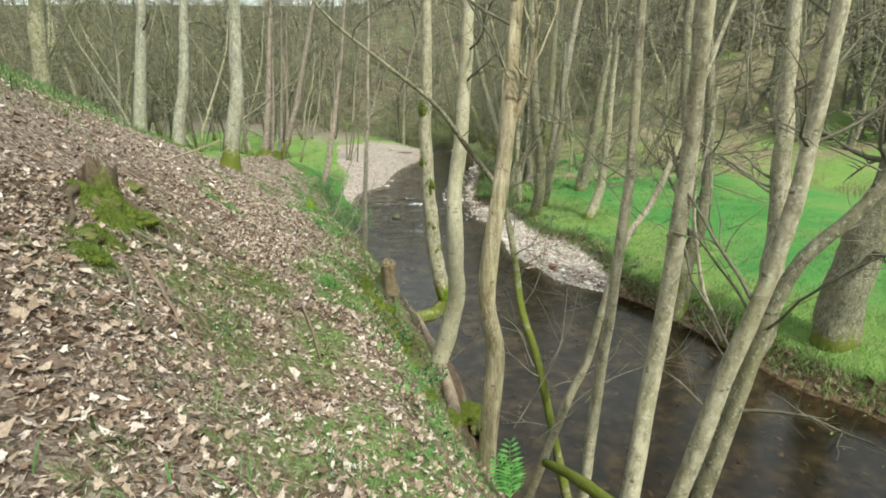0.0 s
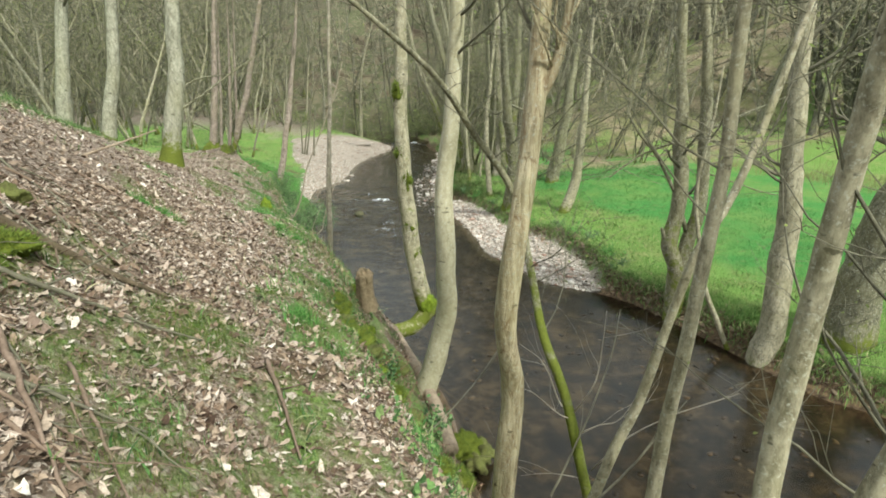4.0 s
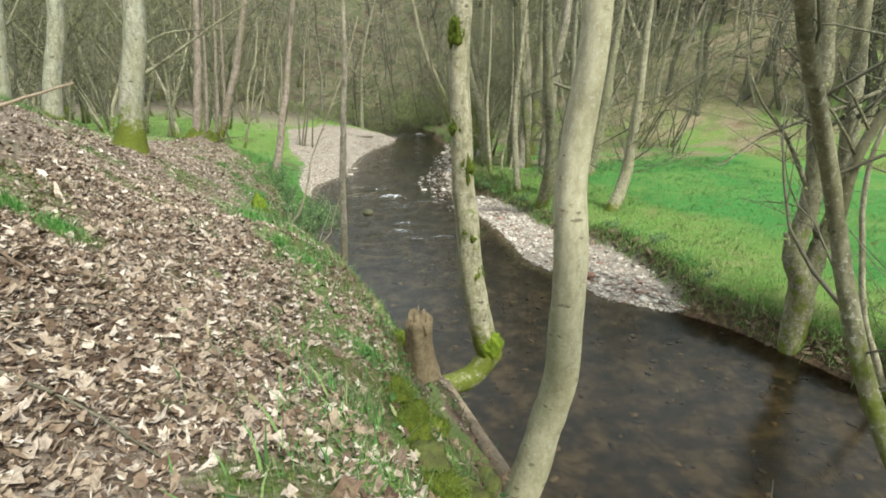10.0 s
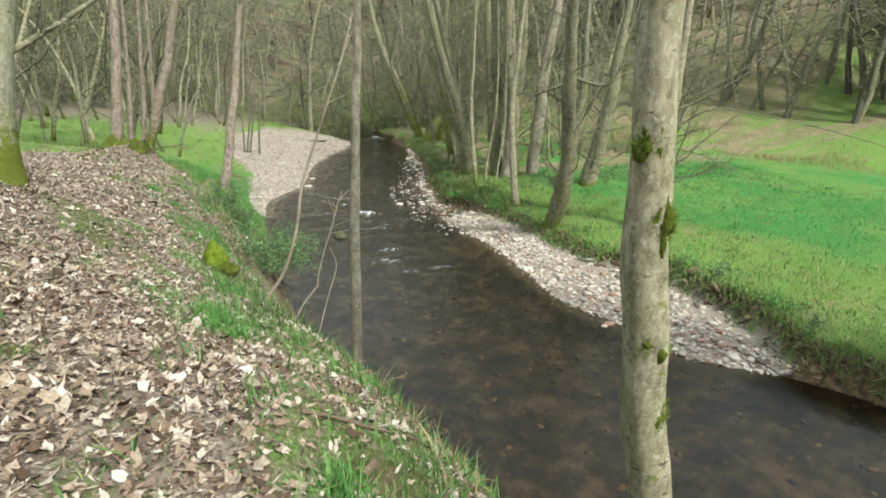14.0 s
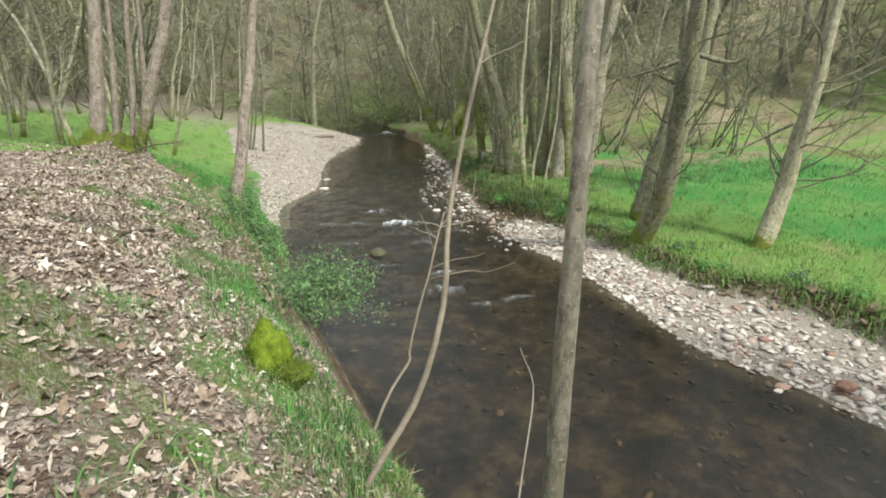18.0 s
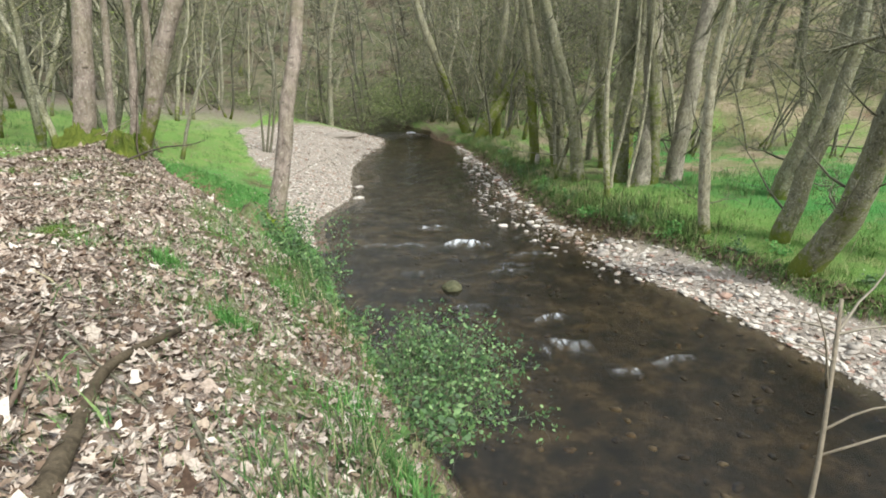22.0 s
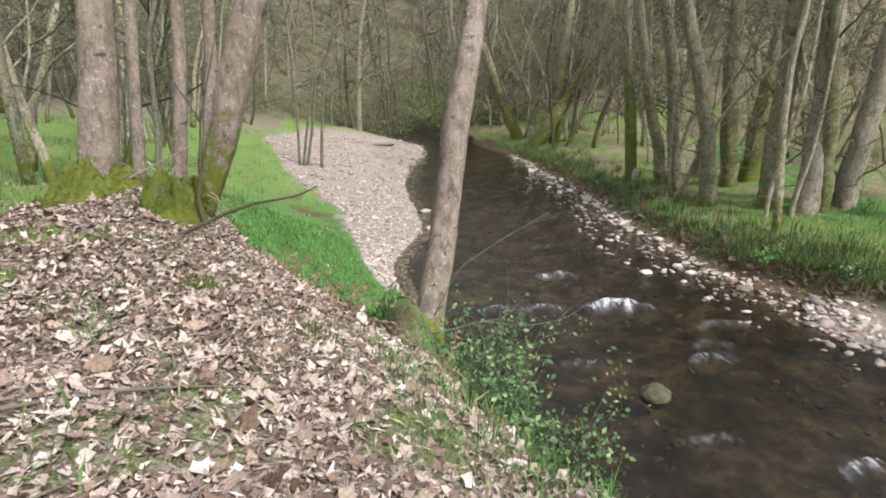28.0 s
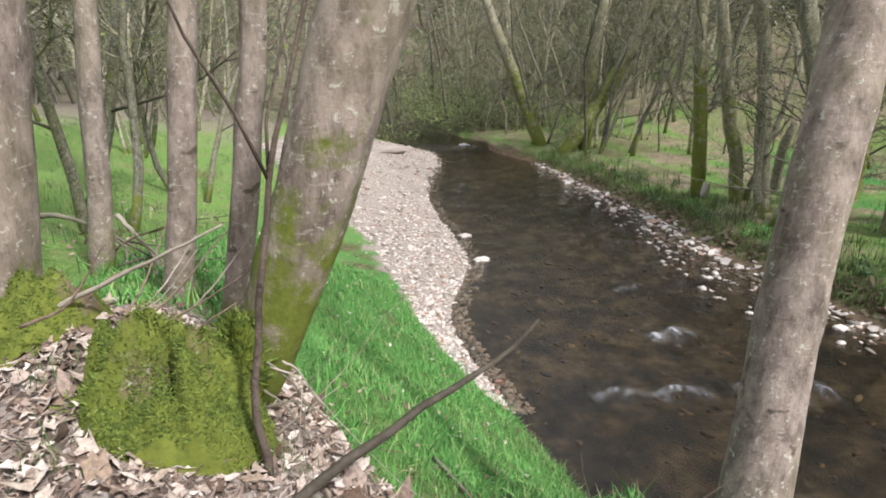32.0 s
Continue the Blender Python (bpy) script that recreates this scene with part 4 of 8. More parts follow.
def rapid(cx, cy, w, d, h, strength, seed, label="white water breaking over stones"):
    rng = random.Random(seed)
    bm = bmesh.new()
    nu, nv = 30, 24
    grid, froth = [], []
    for j in range(nv):
        for i in range(nu):
            u, v = i / (nu - 1) * 2 - 1, j / (nv - 1) * 2 - 1
            x, y = u * w / 2, v * d / 2
            # a crest across the flow, broken and bent, with a tail drawn downstream
            c = 0.42 + 0.3 * noise.noise((u * 1.7 + seed * 3.7, 0.5, seed)) - 0.3 * u * u
            q = v - c
            crest = math.exp(-(q / 0.16) ** 2) if q > 0 else math.exp(-(q / (0.4 + 0.35 * noise.noise((u * 3 + seed, 2, 0)))) ** 2)
            rim = max(0.0, 1 - abs(u) ** 3) * max(0.0, 1 - abs(v) ** 5)
            broken = 0.62 + 0.75 * noise.noise((u * 2.6 + seed * 5, v * 1.2, seed))
            grid.append(bm.verts.new((x, y, 0.012 + h * rim * crest * max(0.2, broken) + 0.012 * rim * noise.noise((x * 14, y * 14, seed)))))
            froth.append(max(0.0, min(1.0, strength * rim * crest * broken)))
    for j in range(nv - 1):
        for i in range(nu - 1):
            k = j * nu + i
            bm.faces.new((grid[k], grid[k + 1], grid[k + nu + 1], grid[k + nu]))
    ob = part("rapid", bm, FOAM)
    ob.data.attributes.new("froth", "FLOAT", "POINT").data.foreach_set("value", froth)
    ob.location = (cx, cy, 0.0)
    ob.rotation_euler = (0, 0, rng.uniform(-0.3, 0.3))
    return tagged(ob, label, "rapid", "rapids in the stream", "stuff")


for k, (cx, cy, w, d, h, strength) in enumerate([(-1.5, 33.0, 1.5, 1.5, 0.15, 1.25), (-2.0, 35.0, 1.0, 1.0, 0.08, 0.7), (-3.0, 33.3, 1.1, 0.8, 0.05, 0.4), (-3.9, 33.5, 0.9, 0.7, 0.04, 0.35), (-1.05, 30.8, 1.0, 0.9, 0.05, 0.3), (-1.0, 28.0, 0.8, 0.7, 0.06, 0.65), (-1.2, 26.8, 1.0, 1.1, 0.09, 0.8),
                                                 (-0.6, 25.8, 0.6, 0.7, 0.03, 0.4), (0.4, 26.0, 0.9, 0.6, 0.04, 0.5), (0.0, 31.9, 1.2, 0.9, 0.06, 0.4), (-0.7, 31.2, 0.9, 0.8, 0.05, 0.25), (-3.2, 31.1, 0.8, 0.7, 0.03, 0.25), (-2.4, 28.9, 0.8, 0.6, 0.03, 0.3), (1.3, 59.2, 3.4, 2.6, 0.28, 1.2), (-1.5, 37.2, 0.9, 0.6, 0.03, 0.35)]):
    rapid(cx, cy, w, d, h, strength, k + 1)

# ---- named trees along the walk ----
bent_alder = tree("alder_tree", "mossy alder with a bent foot growing from the stream bank", [(0.13, 13.85, 1.52), (-0.13, 13.87, 2.48), (-0.30, 13.89, 3.75), (-0.40, 13.90, 5.02), (-0.41, 13.90, 6.37), (-0.39, 13.90, 7.20), (-0.37, 13.90, 10.10), (-0.34, 13.89, 13.00)], 0.200, 0.056, moss=0.42, low=0.6, seed=1)
tree("alder_tree", "smooth pale grey alder curving up from the bank edge", [(-0.21, 10.66, 0.98), (-0.08, 10.75, 1.40), (0.09, 10.83, 2.00), (0.20, 10.82, 2.50), (0.28, 10.73, 3.10), (0.27, 10.62, 3.60), (0.24, 10.55, 4.10), (0.23, 10.57, 4.60), (0.24, 10.65, 5.10), (0.30, 10.65, 6.00), (0.38, 10.70, 6.90), (0.52, 10.78, 9.45), (0.65, 10.87, 12.00)], 0.195, 0.068, moss=0.1, seed=2, low=0.62, calm=True)
tree_2 = tree("alder_tree", "forked alder with fissured pale bark beside the water", [(0.65, 7.50, 0.78), (0.72, 7.50, 2.30), (0.77, 7.50, 3.35), (0.62, 7.20, 4.25), (0.66, 7.10, 5.10), (0.73, 7.13, 5.90), (0.80, 7.20, 6.60), (0.85, 7.20, 7.40), (0.94, 7.20, 9.70), (1.02, 7.20, 12.00)], 0.150, 0.054, moss=0.15, ridged=1.0, seed=3, low=0.62)
tree_3 = tree("alder_tree", "dark leaning alder stem, bright moss on its lower half", [(2.20, 6.71, -0.38), (1.62, 7.20, 2.20), (1.38, 7.40, 3.26), (1.16, 7.74, 3.89), (1.10, 8.20, 4.47), (0.89, 8.40, 5.44), (0.35, 8.10, 6.20), (-0.10, 7.70, 6.80), (-0.70, 7.20, 7.30), (-1.40, 6.90, 7.90), (-2.00, 6.70, 8.80)], 0.078, 0.012, moss=0.8, mossy_to=0.55, dark=0.3, seed=4, low=0.5, limbs=14)
tree("alder_tree", "thin alder stem leaning out over the stream", [(0.72, 6.60, -0.14), (1.62, 6.60, 2.90), (1.88, 6.60, 3.60), (1.99, 6.45, 4.49), (2.15, 6.35, 5.33), (2.52, 6.50, 5.90), (3.07, 6.72, 7.45), (3.63, 6.95, 9.00)], 0.068, 0.025, moss=0.3, seed=5, low=0.5)
tree("alder_tree", "slim grey alder stem of a bank clump", [(1.69, 5.97, 0.21), (1.80, 6.00, 2.20), (1.88, 6.02, 3.62), (1.91, 5.88, 4.98), (1.92, 5.80, 5.95), (1.91, 5.78, 7.00), (1.88, 5.75, 7.80), (1.83, 5.70, 9.90), (1.79, 5.66, 12.00)], 0.078, 0.027, moss=0.15, limbs=15, seed=6, low=0.6)
tree("alder_tree", "lichen-spotted alder stem with dark knots in a bank clump", [(1.55, 4.16, 1.41), (1.85, 4.60, 3.38), (2.02, 4.85, 4.51), (2.08, 4.85, 5.59), (2.05, 4.74, 6.40), (1.98, 4.60, 7.08), (1.90, 4.40, 7.70), (1.70, 3.90, 10.35), (1.50, 3.40, 13.00)], 0.100, 0.034, moss=0.1, limbs=15, seed=7, low=0.6)
tree("alder_tree", "leaning grey alder stem of a bank clump", [(1.94, 4.72, 0.90), (2.28, 4.56, 3.24), (2.44, 4.49, 4.28), (2.61, 4.40, 5.20), (2.75, 4.34, 6.10), (2.78, 4.32, 6.80), (2.81, 4.31, 7.47), (2.87, 4.28, 9.74), (2.92, 4.25, 12.00)], 0.099, 0.025, moss=0.25, low=0.45, limbs=15, seed=8)
tree("alder_tree", "dark alder stem leaning far out over the water", [(2.29, 5.01, 0.24), (2.65, 4.82, 3.01), (2.82, 4.74, 4.31), (2.93, 4.68, 5.08), (3.08, 4.60, 5.64), (3.31, 4.49, 6.02), (3.48, 4.40, 6.40), (3.80, 4.24, 7.70), (4.12, 4.07, 9.00)], 0.116, 0.025, moss=0.35, dark=0.5, low=0.45, limbs=15, seed=9)
tree_9 = tree("alder_tree", "crooked twin-stemmed alder leaning at the far waterside", [(7.3, 16.32, -0.5), (7.32, 16.32, 0.04), (7.33, 16.32, 0.89), (7.22, 16.33, 1.64), (7.00, 16.35, 2.22), (7.11, 16.34, 3.00), (7.14, 16.34, 3.89), (6.97, 16.35, 5.31), (6.83, 16.37, 6.64), (6.72, 16.37, 7.67), (6.50, 16.40, 11.00)], 0.25, 0.10, moss=0.55, dark=0.4, limbs=15, low=0.45, seed=10)
tree("oak_tree", "thick dark trunk on the far bank leaning outwards", [(9.74, 12.83, 0.83), (9.74, 12.82, 1.27), (9.77, 12.80, 2.47), (9.89, 12.71, 3.49), (10.05, 12.58, 4.59), (10.29, 12.40, 7.30), (10.53, 12.21, 10.00)], 0.525, 0.173, moss=0.35, dark=0.6, seed=11)
tree_11 = tree("alder_tree", "second stem of the crooked waterside alder", [(7.40, 16.30, 0.20), (7.43, 16.31, 1.20), (7.45, 16.31, 1.70), (7.53, 16.31, 2.37), (7.68, 16.29, 3.14), (7.73, 16.29, 4.02), (7.62, 16.30, 5.31), (7.50, 16.31, 6.52), (7.33, 16.32, 7.67), (7.00, 16.40, 11.00)], 0.21, 0.11, moss=0.5, dark=0.4, limbs=15, low=0.45, seed=12)
tree_12 = tree("alder_tree", "thin curved alder stem rising from the muddy far bank", [(7.93, 14.32, -0.1), (7.47, 14.36, 0.88), (7.09, 14.40, 1.67), (6.79, 14.42, 2.81), (6.59, 14.44, 3.77), (6.55, 14.44, 4.56), (6.66, 14.43, 5.22), (6.80, 14.43, 7.00)], 0.07, 0.03, moss=0.3, limbs=6, low=0.6, seed=13)
tree("alder_tree", "stout leaning alder at the waterside of the far bank", [(8.25, 13.58, -0.5), (8.28, 13.58, 0.20), (8.37, 13.56, 0.96), (8.40, 13.56, 2.20), (8.31, 13.57, 3.58), (8.14, 13.58, 5.18), (8.03, 13.59, 6.36), (7.80, 13.60, 10.00)], 0.31, 0.2, moss=0.3, flare=0.5, low=0.5, seed=14)
tree_14 = tree("alder_tree", "dark alder leaning over the gravel with mossy limbs", [(4.65, 28.10, 0.40), (4.75, 27.30, 2.00), (4.55, 26.75, 3.90), (4.20, 26.10, 5.30), (3.79, 25.35, 8.15), (3.39, 24.59, 11.00)], 0.290, 0.113, moss=0.5, dark=0.6, seed=15, low=0.45)
tree("alder_tree", "second stem of the dark leaning alder", [(5.37, 29.49, 0.68), (5.53, 29.38, 1.81), (5.78, 29.21, 3.49), (5.99, 29.07, 5.25), (5.98, 29.08, 6.75), (5.97, 29.08, 7.87), (5.97, 29.09, 9.00)], 0.225, 0.071, moss=0.4, dark=0.6, seed=16)
tree_16 = tree("alder_tree", "leaning field-edge alder with a long low limb", [(6.84, 26.00, 0.75), (7.30, 26.20, 2.00), (7.45, 26.20, 2.84), (7.45, 25.95, 4.40), (7.45, 25.73, 6.70), (7.45, 25.51, 9.00)], 0.240, 0.086, moss=0.35, seed=17, low=0.3, limbs=14)
tree("alder_tree", "very thin pale sapling on the far bank", [(3.73, 34.98, 0.60), (3.72, 34.99, 0.80), (3.60, 35.08, 2.40), (3.50, 35.16, 4.26), (3.57, 35.10, 6.24), (3.60, 35.08, 7.62), (3.63, 35.05, 9.00)], 0.107, 0.034, moss=0.5, seed=18)
tree("alder_tree", "slim straight alder on the far bank lip", [(4.29, 30.81, 0.57), (4.28, 30.82, 0.76), (4.07, 31.00, 3.48), (4.09, 30.99, 5.22), (4.18, 30.90, 6.14), (4.30, 30.80, 8.07), (4.43, 30.69, 10.00)], 0.153, 0.050, moss=0.3, seed=19)
tree("alder_tree", "leaning alder at the edge of the green field", [(7.98, 32.42, 0.89), (8.01, 32.39, 1.15), (8.18, 32.21, 2.36), (8.35, 32.03, 3.73), (8.47, 31.91, 4.58), (8.65, 31.72, 6.79), (8.83, 31.53, 9.00)], 0.368, 0.131, moss=0.3, dark=0.4, seed=20)
tree("alder_tree", "stout silvery trunk of the far-bank clump", [(5.55, 36.10, 0.5), (5.72, 36.2, 2.0), (5.85, 36.4, 3.4), (5.80, 36.55, 5.5), (5.75, 36.65, 6.5), (5.22, 36.83, 13.0)], 0.330, 0.250, moss=0.3, lean_mark=1.0, flare=0.4, seed=30, group="alder clump")
tree("alder_tree", "slim mossy stem beside the stout silvery trunk", [(5.95, 35.92, 0.5), (5.9, 36.0, 2.0), (5.75, 36.1, 4.0), (5.5, 36.3, 6.5), (5.2, 36.5, 13.0)], 0.200, 0.140, moss=0.6, dark=0.4, seed=31, group="alder clump")
tree("alder_tree", "leaning silvery trunk of the far-bank clump", [(6.86, 36.13, 0.5), (6.92, 36.12, 2.13), (7.02, 36.10, 3.42), (7.19, 36.07, 5.54), (7.31, 36.05, 6.39), (8.23, 35.87, 13.0)], 0.300, 0.240, moss=0.3, lean_mark=1.0, flare=0.4, seed=32, group="alder clump")
tree("alder_tree", "crooked dark alder at the lip of the far bank", [(4.25, 38.2, 0.3), (4.05, 38.25, 1.95), (3.75, 38.32, 3.40), (3.25, 38.4, 5.10), (2.9, 38.5, 6.20), (1.11, 39.08, 12.7)], 0.240, 0.170, moss=0.45, dark=0.6, flare=0.4, seed=33, group="alder clump")
tree("alder_tree", "mossy leaning alder in the far-bank row", [(4.8, 41.6, 0.3), (4.5, 41.65, 2.0), (4.08, 41.75, 3.49), (3.68, 41.85, 5.3), (3.4, 41.9, 6.6), (2.21, 42.36, 12.9)], 0.210, 0.140, moss=0.6, dark=0.4, flare=0.3, seed=34, group="alder clump")
tree("alder_tree", "green mossy alder in the far-bank row", [(4.2, 42.7, 0.3), (3.95, 42.75, 3.05), (3.66, 42.8, 5.0), (3.5, 42.85, 6.7), (3.0, 43.0, 13.0)], 0.220, 0.160, moss=0.8, dark=0.4, flare=0.3, seed=35, group="alder clump")
tree("alder_tree", "dark fissured alder in the far-bank row", [(4.58, 40.33, 0.3), (4.25, 40.41, 2.45), (4.05, 40.46, 4.03), (3.77, 40.53, 5.37), (3.58, 40.58, 6.22), (2.17, 40.93, 12.84)], 0.210, 0.150, moss=0.4, dark=0.6, flare=0.4, seed=36, group="alder clump")
tree("alder_tree", "stout mossy alder behind the far-bank row", [(6.25, 39.88, 0.4), (5.86, 39.95, 3.16), (5.69, 39.99, 5.02), (5.60, 40.00, 6.78), (5.28, 40.06, 13.0)], 0.280, 0.200, moss=0.6, dark=0.4, flare=0.3, seed=37, group="alder clump")
tree("alder_tree", "broad mossy alder leaning over the far grass", [(7.05, 40.07, 0.5), (7.15, 40.06, 2.41), (7.22, 40.04, 3.70), (7.35, 40.04, 5.09), (7.4, 40.05, 6.26), (7.5, 40.14, 13.0)], 0.320, 0.200, moss=0.7, dark=0.4, flare=0.4, seed=38, group="alder clump")
tree("alder_tree", "dark mossy alder with a swollen foot", [(5.31, 37.12, 0.4), (5.23, 37.14, 2.13), (5.26, 37.13, 3.46), (5.24, 37.14, 4.72), (5.19, 37.15, 5.67), (4.85, 37.24, 13.0)], 0.300, 0.200, moss=0.5, dark=0.6, flare=0.5, seed=45, group="alder clump")
tree("alder_tree", "thin pale stem at the lip of the far bank", [(4.55, 36.3, 0.4), (4.6, 36.3, 1.5), (4.8, 36.25, 2.8), (4.95, 36.2, 4.0), (5.0, 36.2, 6.0), (4.9, 36.2, 9.0)], 0.065, 0.040, moss=0.1, limbs=4, seed=46, group="alder clump")
tree("alder_tree", "thin pale stem at the lip of the far bank", [(4.95, 35.9, 0.4), (5.05, 35.9, 1.5), (5.2, 35.85, 2.6), (5.3, 35.85, 4.0), (5.3, 35.9, 7.0)], 0.060, 0.035, moss=0.1, limbs=4, seed=47, group="alder clump")
tree("alder_tree", "mossy waterside alder further up the stream", [(4.46, 53.17, 0.47), (4.72, 53.04, 0.98), (5.78, 52.51, 3.02), (6.76, 52.02, 5.06), (7.43, 51.69, 7.45), (7.96, 51.43, 10.73), (8.49, 51.16, 14.00)], 0.377, 0.123, moss=0.7, dark=0.4, seed=49, group="upstream alders")
tree("alder_tree", "mossy waterside alder further up the stream", [(4.39, 55.92, 0.45), (4.17, 56.01, 1.03), (2.79, 56.60, 4.57), (1.49, 57.15, 7.87), (0.78, 57.45, 10.94), (0.08, 57.75, 14.00)], 0.357, 0.117, moss=0.7, dark=0.4, seed=50, group="upstream alders")
tree("alder_tree", "mossy waterside alder further up the stream", [(5.45, 53.03, 0.53), (5.47, 53.02, 1.10), (5.58, 52.96, 4.56), (5.82, 52.83, 7.53), (5.97, 52.75, 10.77), (6.13, 52.67, 14.00)], 0.303, 0.095, moss=0.7, dark=0.4, seed=51, group="upstream alders")
tree("sycamore_tree", "stout pinkish-grey trunk with mossy root flare", [(-9.37, 29.69, 3.29), (-9.31, 29.72, 3.67), (-9.20, 29.76, 4.41), (-9.10, 29.80, 5.02), (-8.70, 29.97, 9.01), (-8.30, 30.13, 13.00)], 0.174, 0.063, moss=0.3, flare=0.8, pink=0.5, low=0.75, seed=60)
tree("sycamore_tree", "leaning pinkish-grey trunk rising from a mossy mound", [(-8.46, 29.25, 2.95), (-8.28, 29.22, 3.32), (-8.18, 29.20, 3.57), (-8.01, 29.16, 4.04), (-7.91, 29.14, 4.37), (-7.81, 29.13, 4.67), (-7.58, 29.12, 5.30), (-7.3, 29.12, 6.20), (-6.60, 29.10, 9.00), (-5.90, 29.10, 12.00)], 0.158, 0.11, moss=0.85, mossy_to=0.12, pink=0.6, waist=0.75, seed=61, low=0.75)
tree("sycamore_tree", "thin dark stem of the mossy mound group", [(-9.52, 31.53, 2.95), (-9.46, 31.55, 3.52), (-9.38, 31.57, 4.36), (-9.29, 31.61, 5.20), (-9.10, 31.67, 8.10), (-8.91, 31.74, 11.00)], 0.082, 0.029, moss=0.2, dark=0.3, pink=0.5, low=0.75, seed=62)
tree("sycamore_tree", "thin straight pinkish stem of the mossy mound group", [(-8.80, 30.49, 3.06), (-8.74, 30.50, 3.55), (-8.64, 30.53, 4.38), (-8.56, 30.55, 5.11), (-8.34, 30.61, 8.06), (-8.12, 30.66, 11.00)], 0.082, 0.030, moss=0.2, pink=0.6, low=0.75, seed=63)
tree("sycamore_tree", "upright stem behind the leaning trunk", [(-8.49, 30.20, 2.90), (-8.38, 30.22, 3.64), (-8.29, 30.23, 4.27), (-8.22, 30.24, 4.78), (-8.00, 30.28, 7.89), (-7.77, 30.32, 11.00)], 0.073, 0.027, moss=0.25, pink=0.4, low=0.75, seed=64)
tree("alder_tree", "lone slim alder with horizontal scars and a mossy foot", [(-6.17, 28.93, 1.82), (-6.12, 28.98, 2.10), (-6.00, 29.09, 2.73), (-5.88, 29.20, 3.45), (-5.77, 29.28, 4.16), (-5.64, 29.38, 4.75), (-5.54, 29.45, 5.20), (-5.16, 29.72, 8.10), (-4.78, 29.98, 11.00)], 0.155, 0.068, moss=0.25, flare=0.3, pink=0.35, seed=65, low=0.62)
tree_42 = tree("beech_tree", "smooth grey beech with a mossy root flare among leaves", [(-6.82, 17.87, 4.35), (-6.68, 17.93, 5.02), (-6.50, 18.02, 6.00), (-6.39, 18.07, 6.87), (-6.14, 18.20, 10.43), (-5.88, 18.32, 14.00)], 0.242, 0.092, moss=0.18, flare=1.0, low=0.5, seed=66)
tree("beech_tree", "grey trunk on the wooded slope with green foot", [(-9.27, 19.87, 4.85), (-9.24, 19.89, 5.04), (-8.98, 20.03, 6.53), (-8.78, 20.13, 7.85), (-8.51, 20.28, 10.92), (-8.23, 20.43, 14.00)], 0.196, 0.075, moss=0.2, flare=0.6, seed=67)
tree("beech_tree", "grey trunk higher on the wooded slope", [(-11.55, 21.79, 4.90), (-11.42, 21.86, 5.97), (-11.24, 21.96, 7.60), (-11.03, 22.07, 9.12), (-10.80, 22.20, 12.06), (-10.57, 22.32, 15.00)], 0.233, 0.089, moss=0.2, flare=0.5, seed=68)
tree("beech_tree", "dark trunk at the top of the leafy slope", [(-10.90, 15.94, 6.66), (-10.84, 15.99, 7.65), (-10.79, 16.03, 8.48), (-10.74, 16.07, 9.18), (-10.57, 16.19, 12.59), (-10.41, 16.31, 16.00)], 0.228, 0.090, moss=0.2, dark=0.4, seed=69)
tree("alder_tree", "straight pole-like sapling at the bank foot", [(-2.52, 17.34, 0.77), (-2.50, 17.35, 1.60), (-2.47, 17.37, 3.17), (-2.43, 17.42, 3.90), (-2.37, 17.55, 5.11), (-2.30, 17.65, 6.20), (-2.21, 17.78, 8.60), (-2.12, 17.91, 11.00)], 0.082, 0.034, moss=0.1, flare=0.2, seed=70, low=0.7, lean_mark=1.0)
sapling("sapling", "thin curved bare sapling on the bank", [(-3.93, 17.29, 2.46), (-3.69, 17.42, 2.78), (-3.40, 17.58, 3.16), (-3.20, 17.73, 3.74), (-3.11, 18.00, 4.25), (-2.85, 18.50, 4.93), (-2.40, 19.20, 6.10), (-2.10, 19.80, 7.20)], 0.027, 0.012)
sapling("sapling", "thin crooked twig rising from the bank foot", [(-3.90, 19.19, 0.52), (-3.60, 19.75, 1.25), (-3.35, 20.01, 1.65), (-3.19, 20.14, 1.81), (-3.08, 20.22, 1.93), (-3.07, 20.28, 2.06), (-2.91, 20.40, 2.59), (-2.80, 20.50, 2.85), (-2.67, 20.65, 3.24), (-2.60, 20.73, 3.42), (-2.54, 20.80, 3.57)], 0.019, 0.010,
        side=([(-2.71, 20.62, 3.16), (-2.79, 20.62, 3.44), (-2.87, 20.64, 3.62)], [(-2.78, 20.56, 2.93), (-2.50, 20.56, 3.03), (-2.22, 20.50, 3.08), (-2.11, 20.47, 3.13)], [(-2.81, 20.52, 2.82), (-2.30, 20.51, 2.90), (-2.08, 20.47, 2.88), (-1.74, 20.39, 3.01)]))
sapling("sapling", "bare shrub stem growing on the gravel bar", [(-8.06, 47.40, 0.70), (-8.05, 47.40, 0.84), (-8.02, 47.40, 2.04), (-8.00, 47.40, 3.92)], 0.078, 0.042, group="gravel bar shrub")
sapling("sapling", "bare shrub stem growing on the gravel bar", [(-7.93, 47.40, 0.67), (-7.90, 47.40, 0.81), (-7.66, 47.41, 2.25), (-7.23, 47.42, 4.53)], 0.078, 0.042, group="gravel bar shrub")
sapling("sapling", "bare shrub stem growing on the gravel bar", [(-7.77, 47.40, 0.65), (-7.73, 47.40, 0.87), (-7.43, 47.41, 2.45), (-7.10, 47.42, 4.93)], 0.078, 0.042, group="gravel bar shrub")
sapling("sapling", "bare shrub stem growing on the gravel bar", [(-7.19, 47.42, 0.55), (-7.16, 47.42, 0.96), (-7.05, 47.42, 2.44), (-6.82, 47.43, 4.53)], 0.078, 0.043, group="gravel bar shrub")


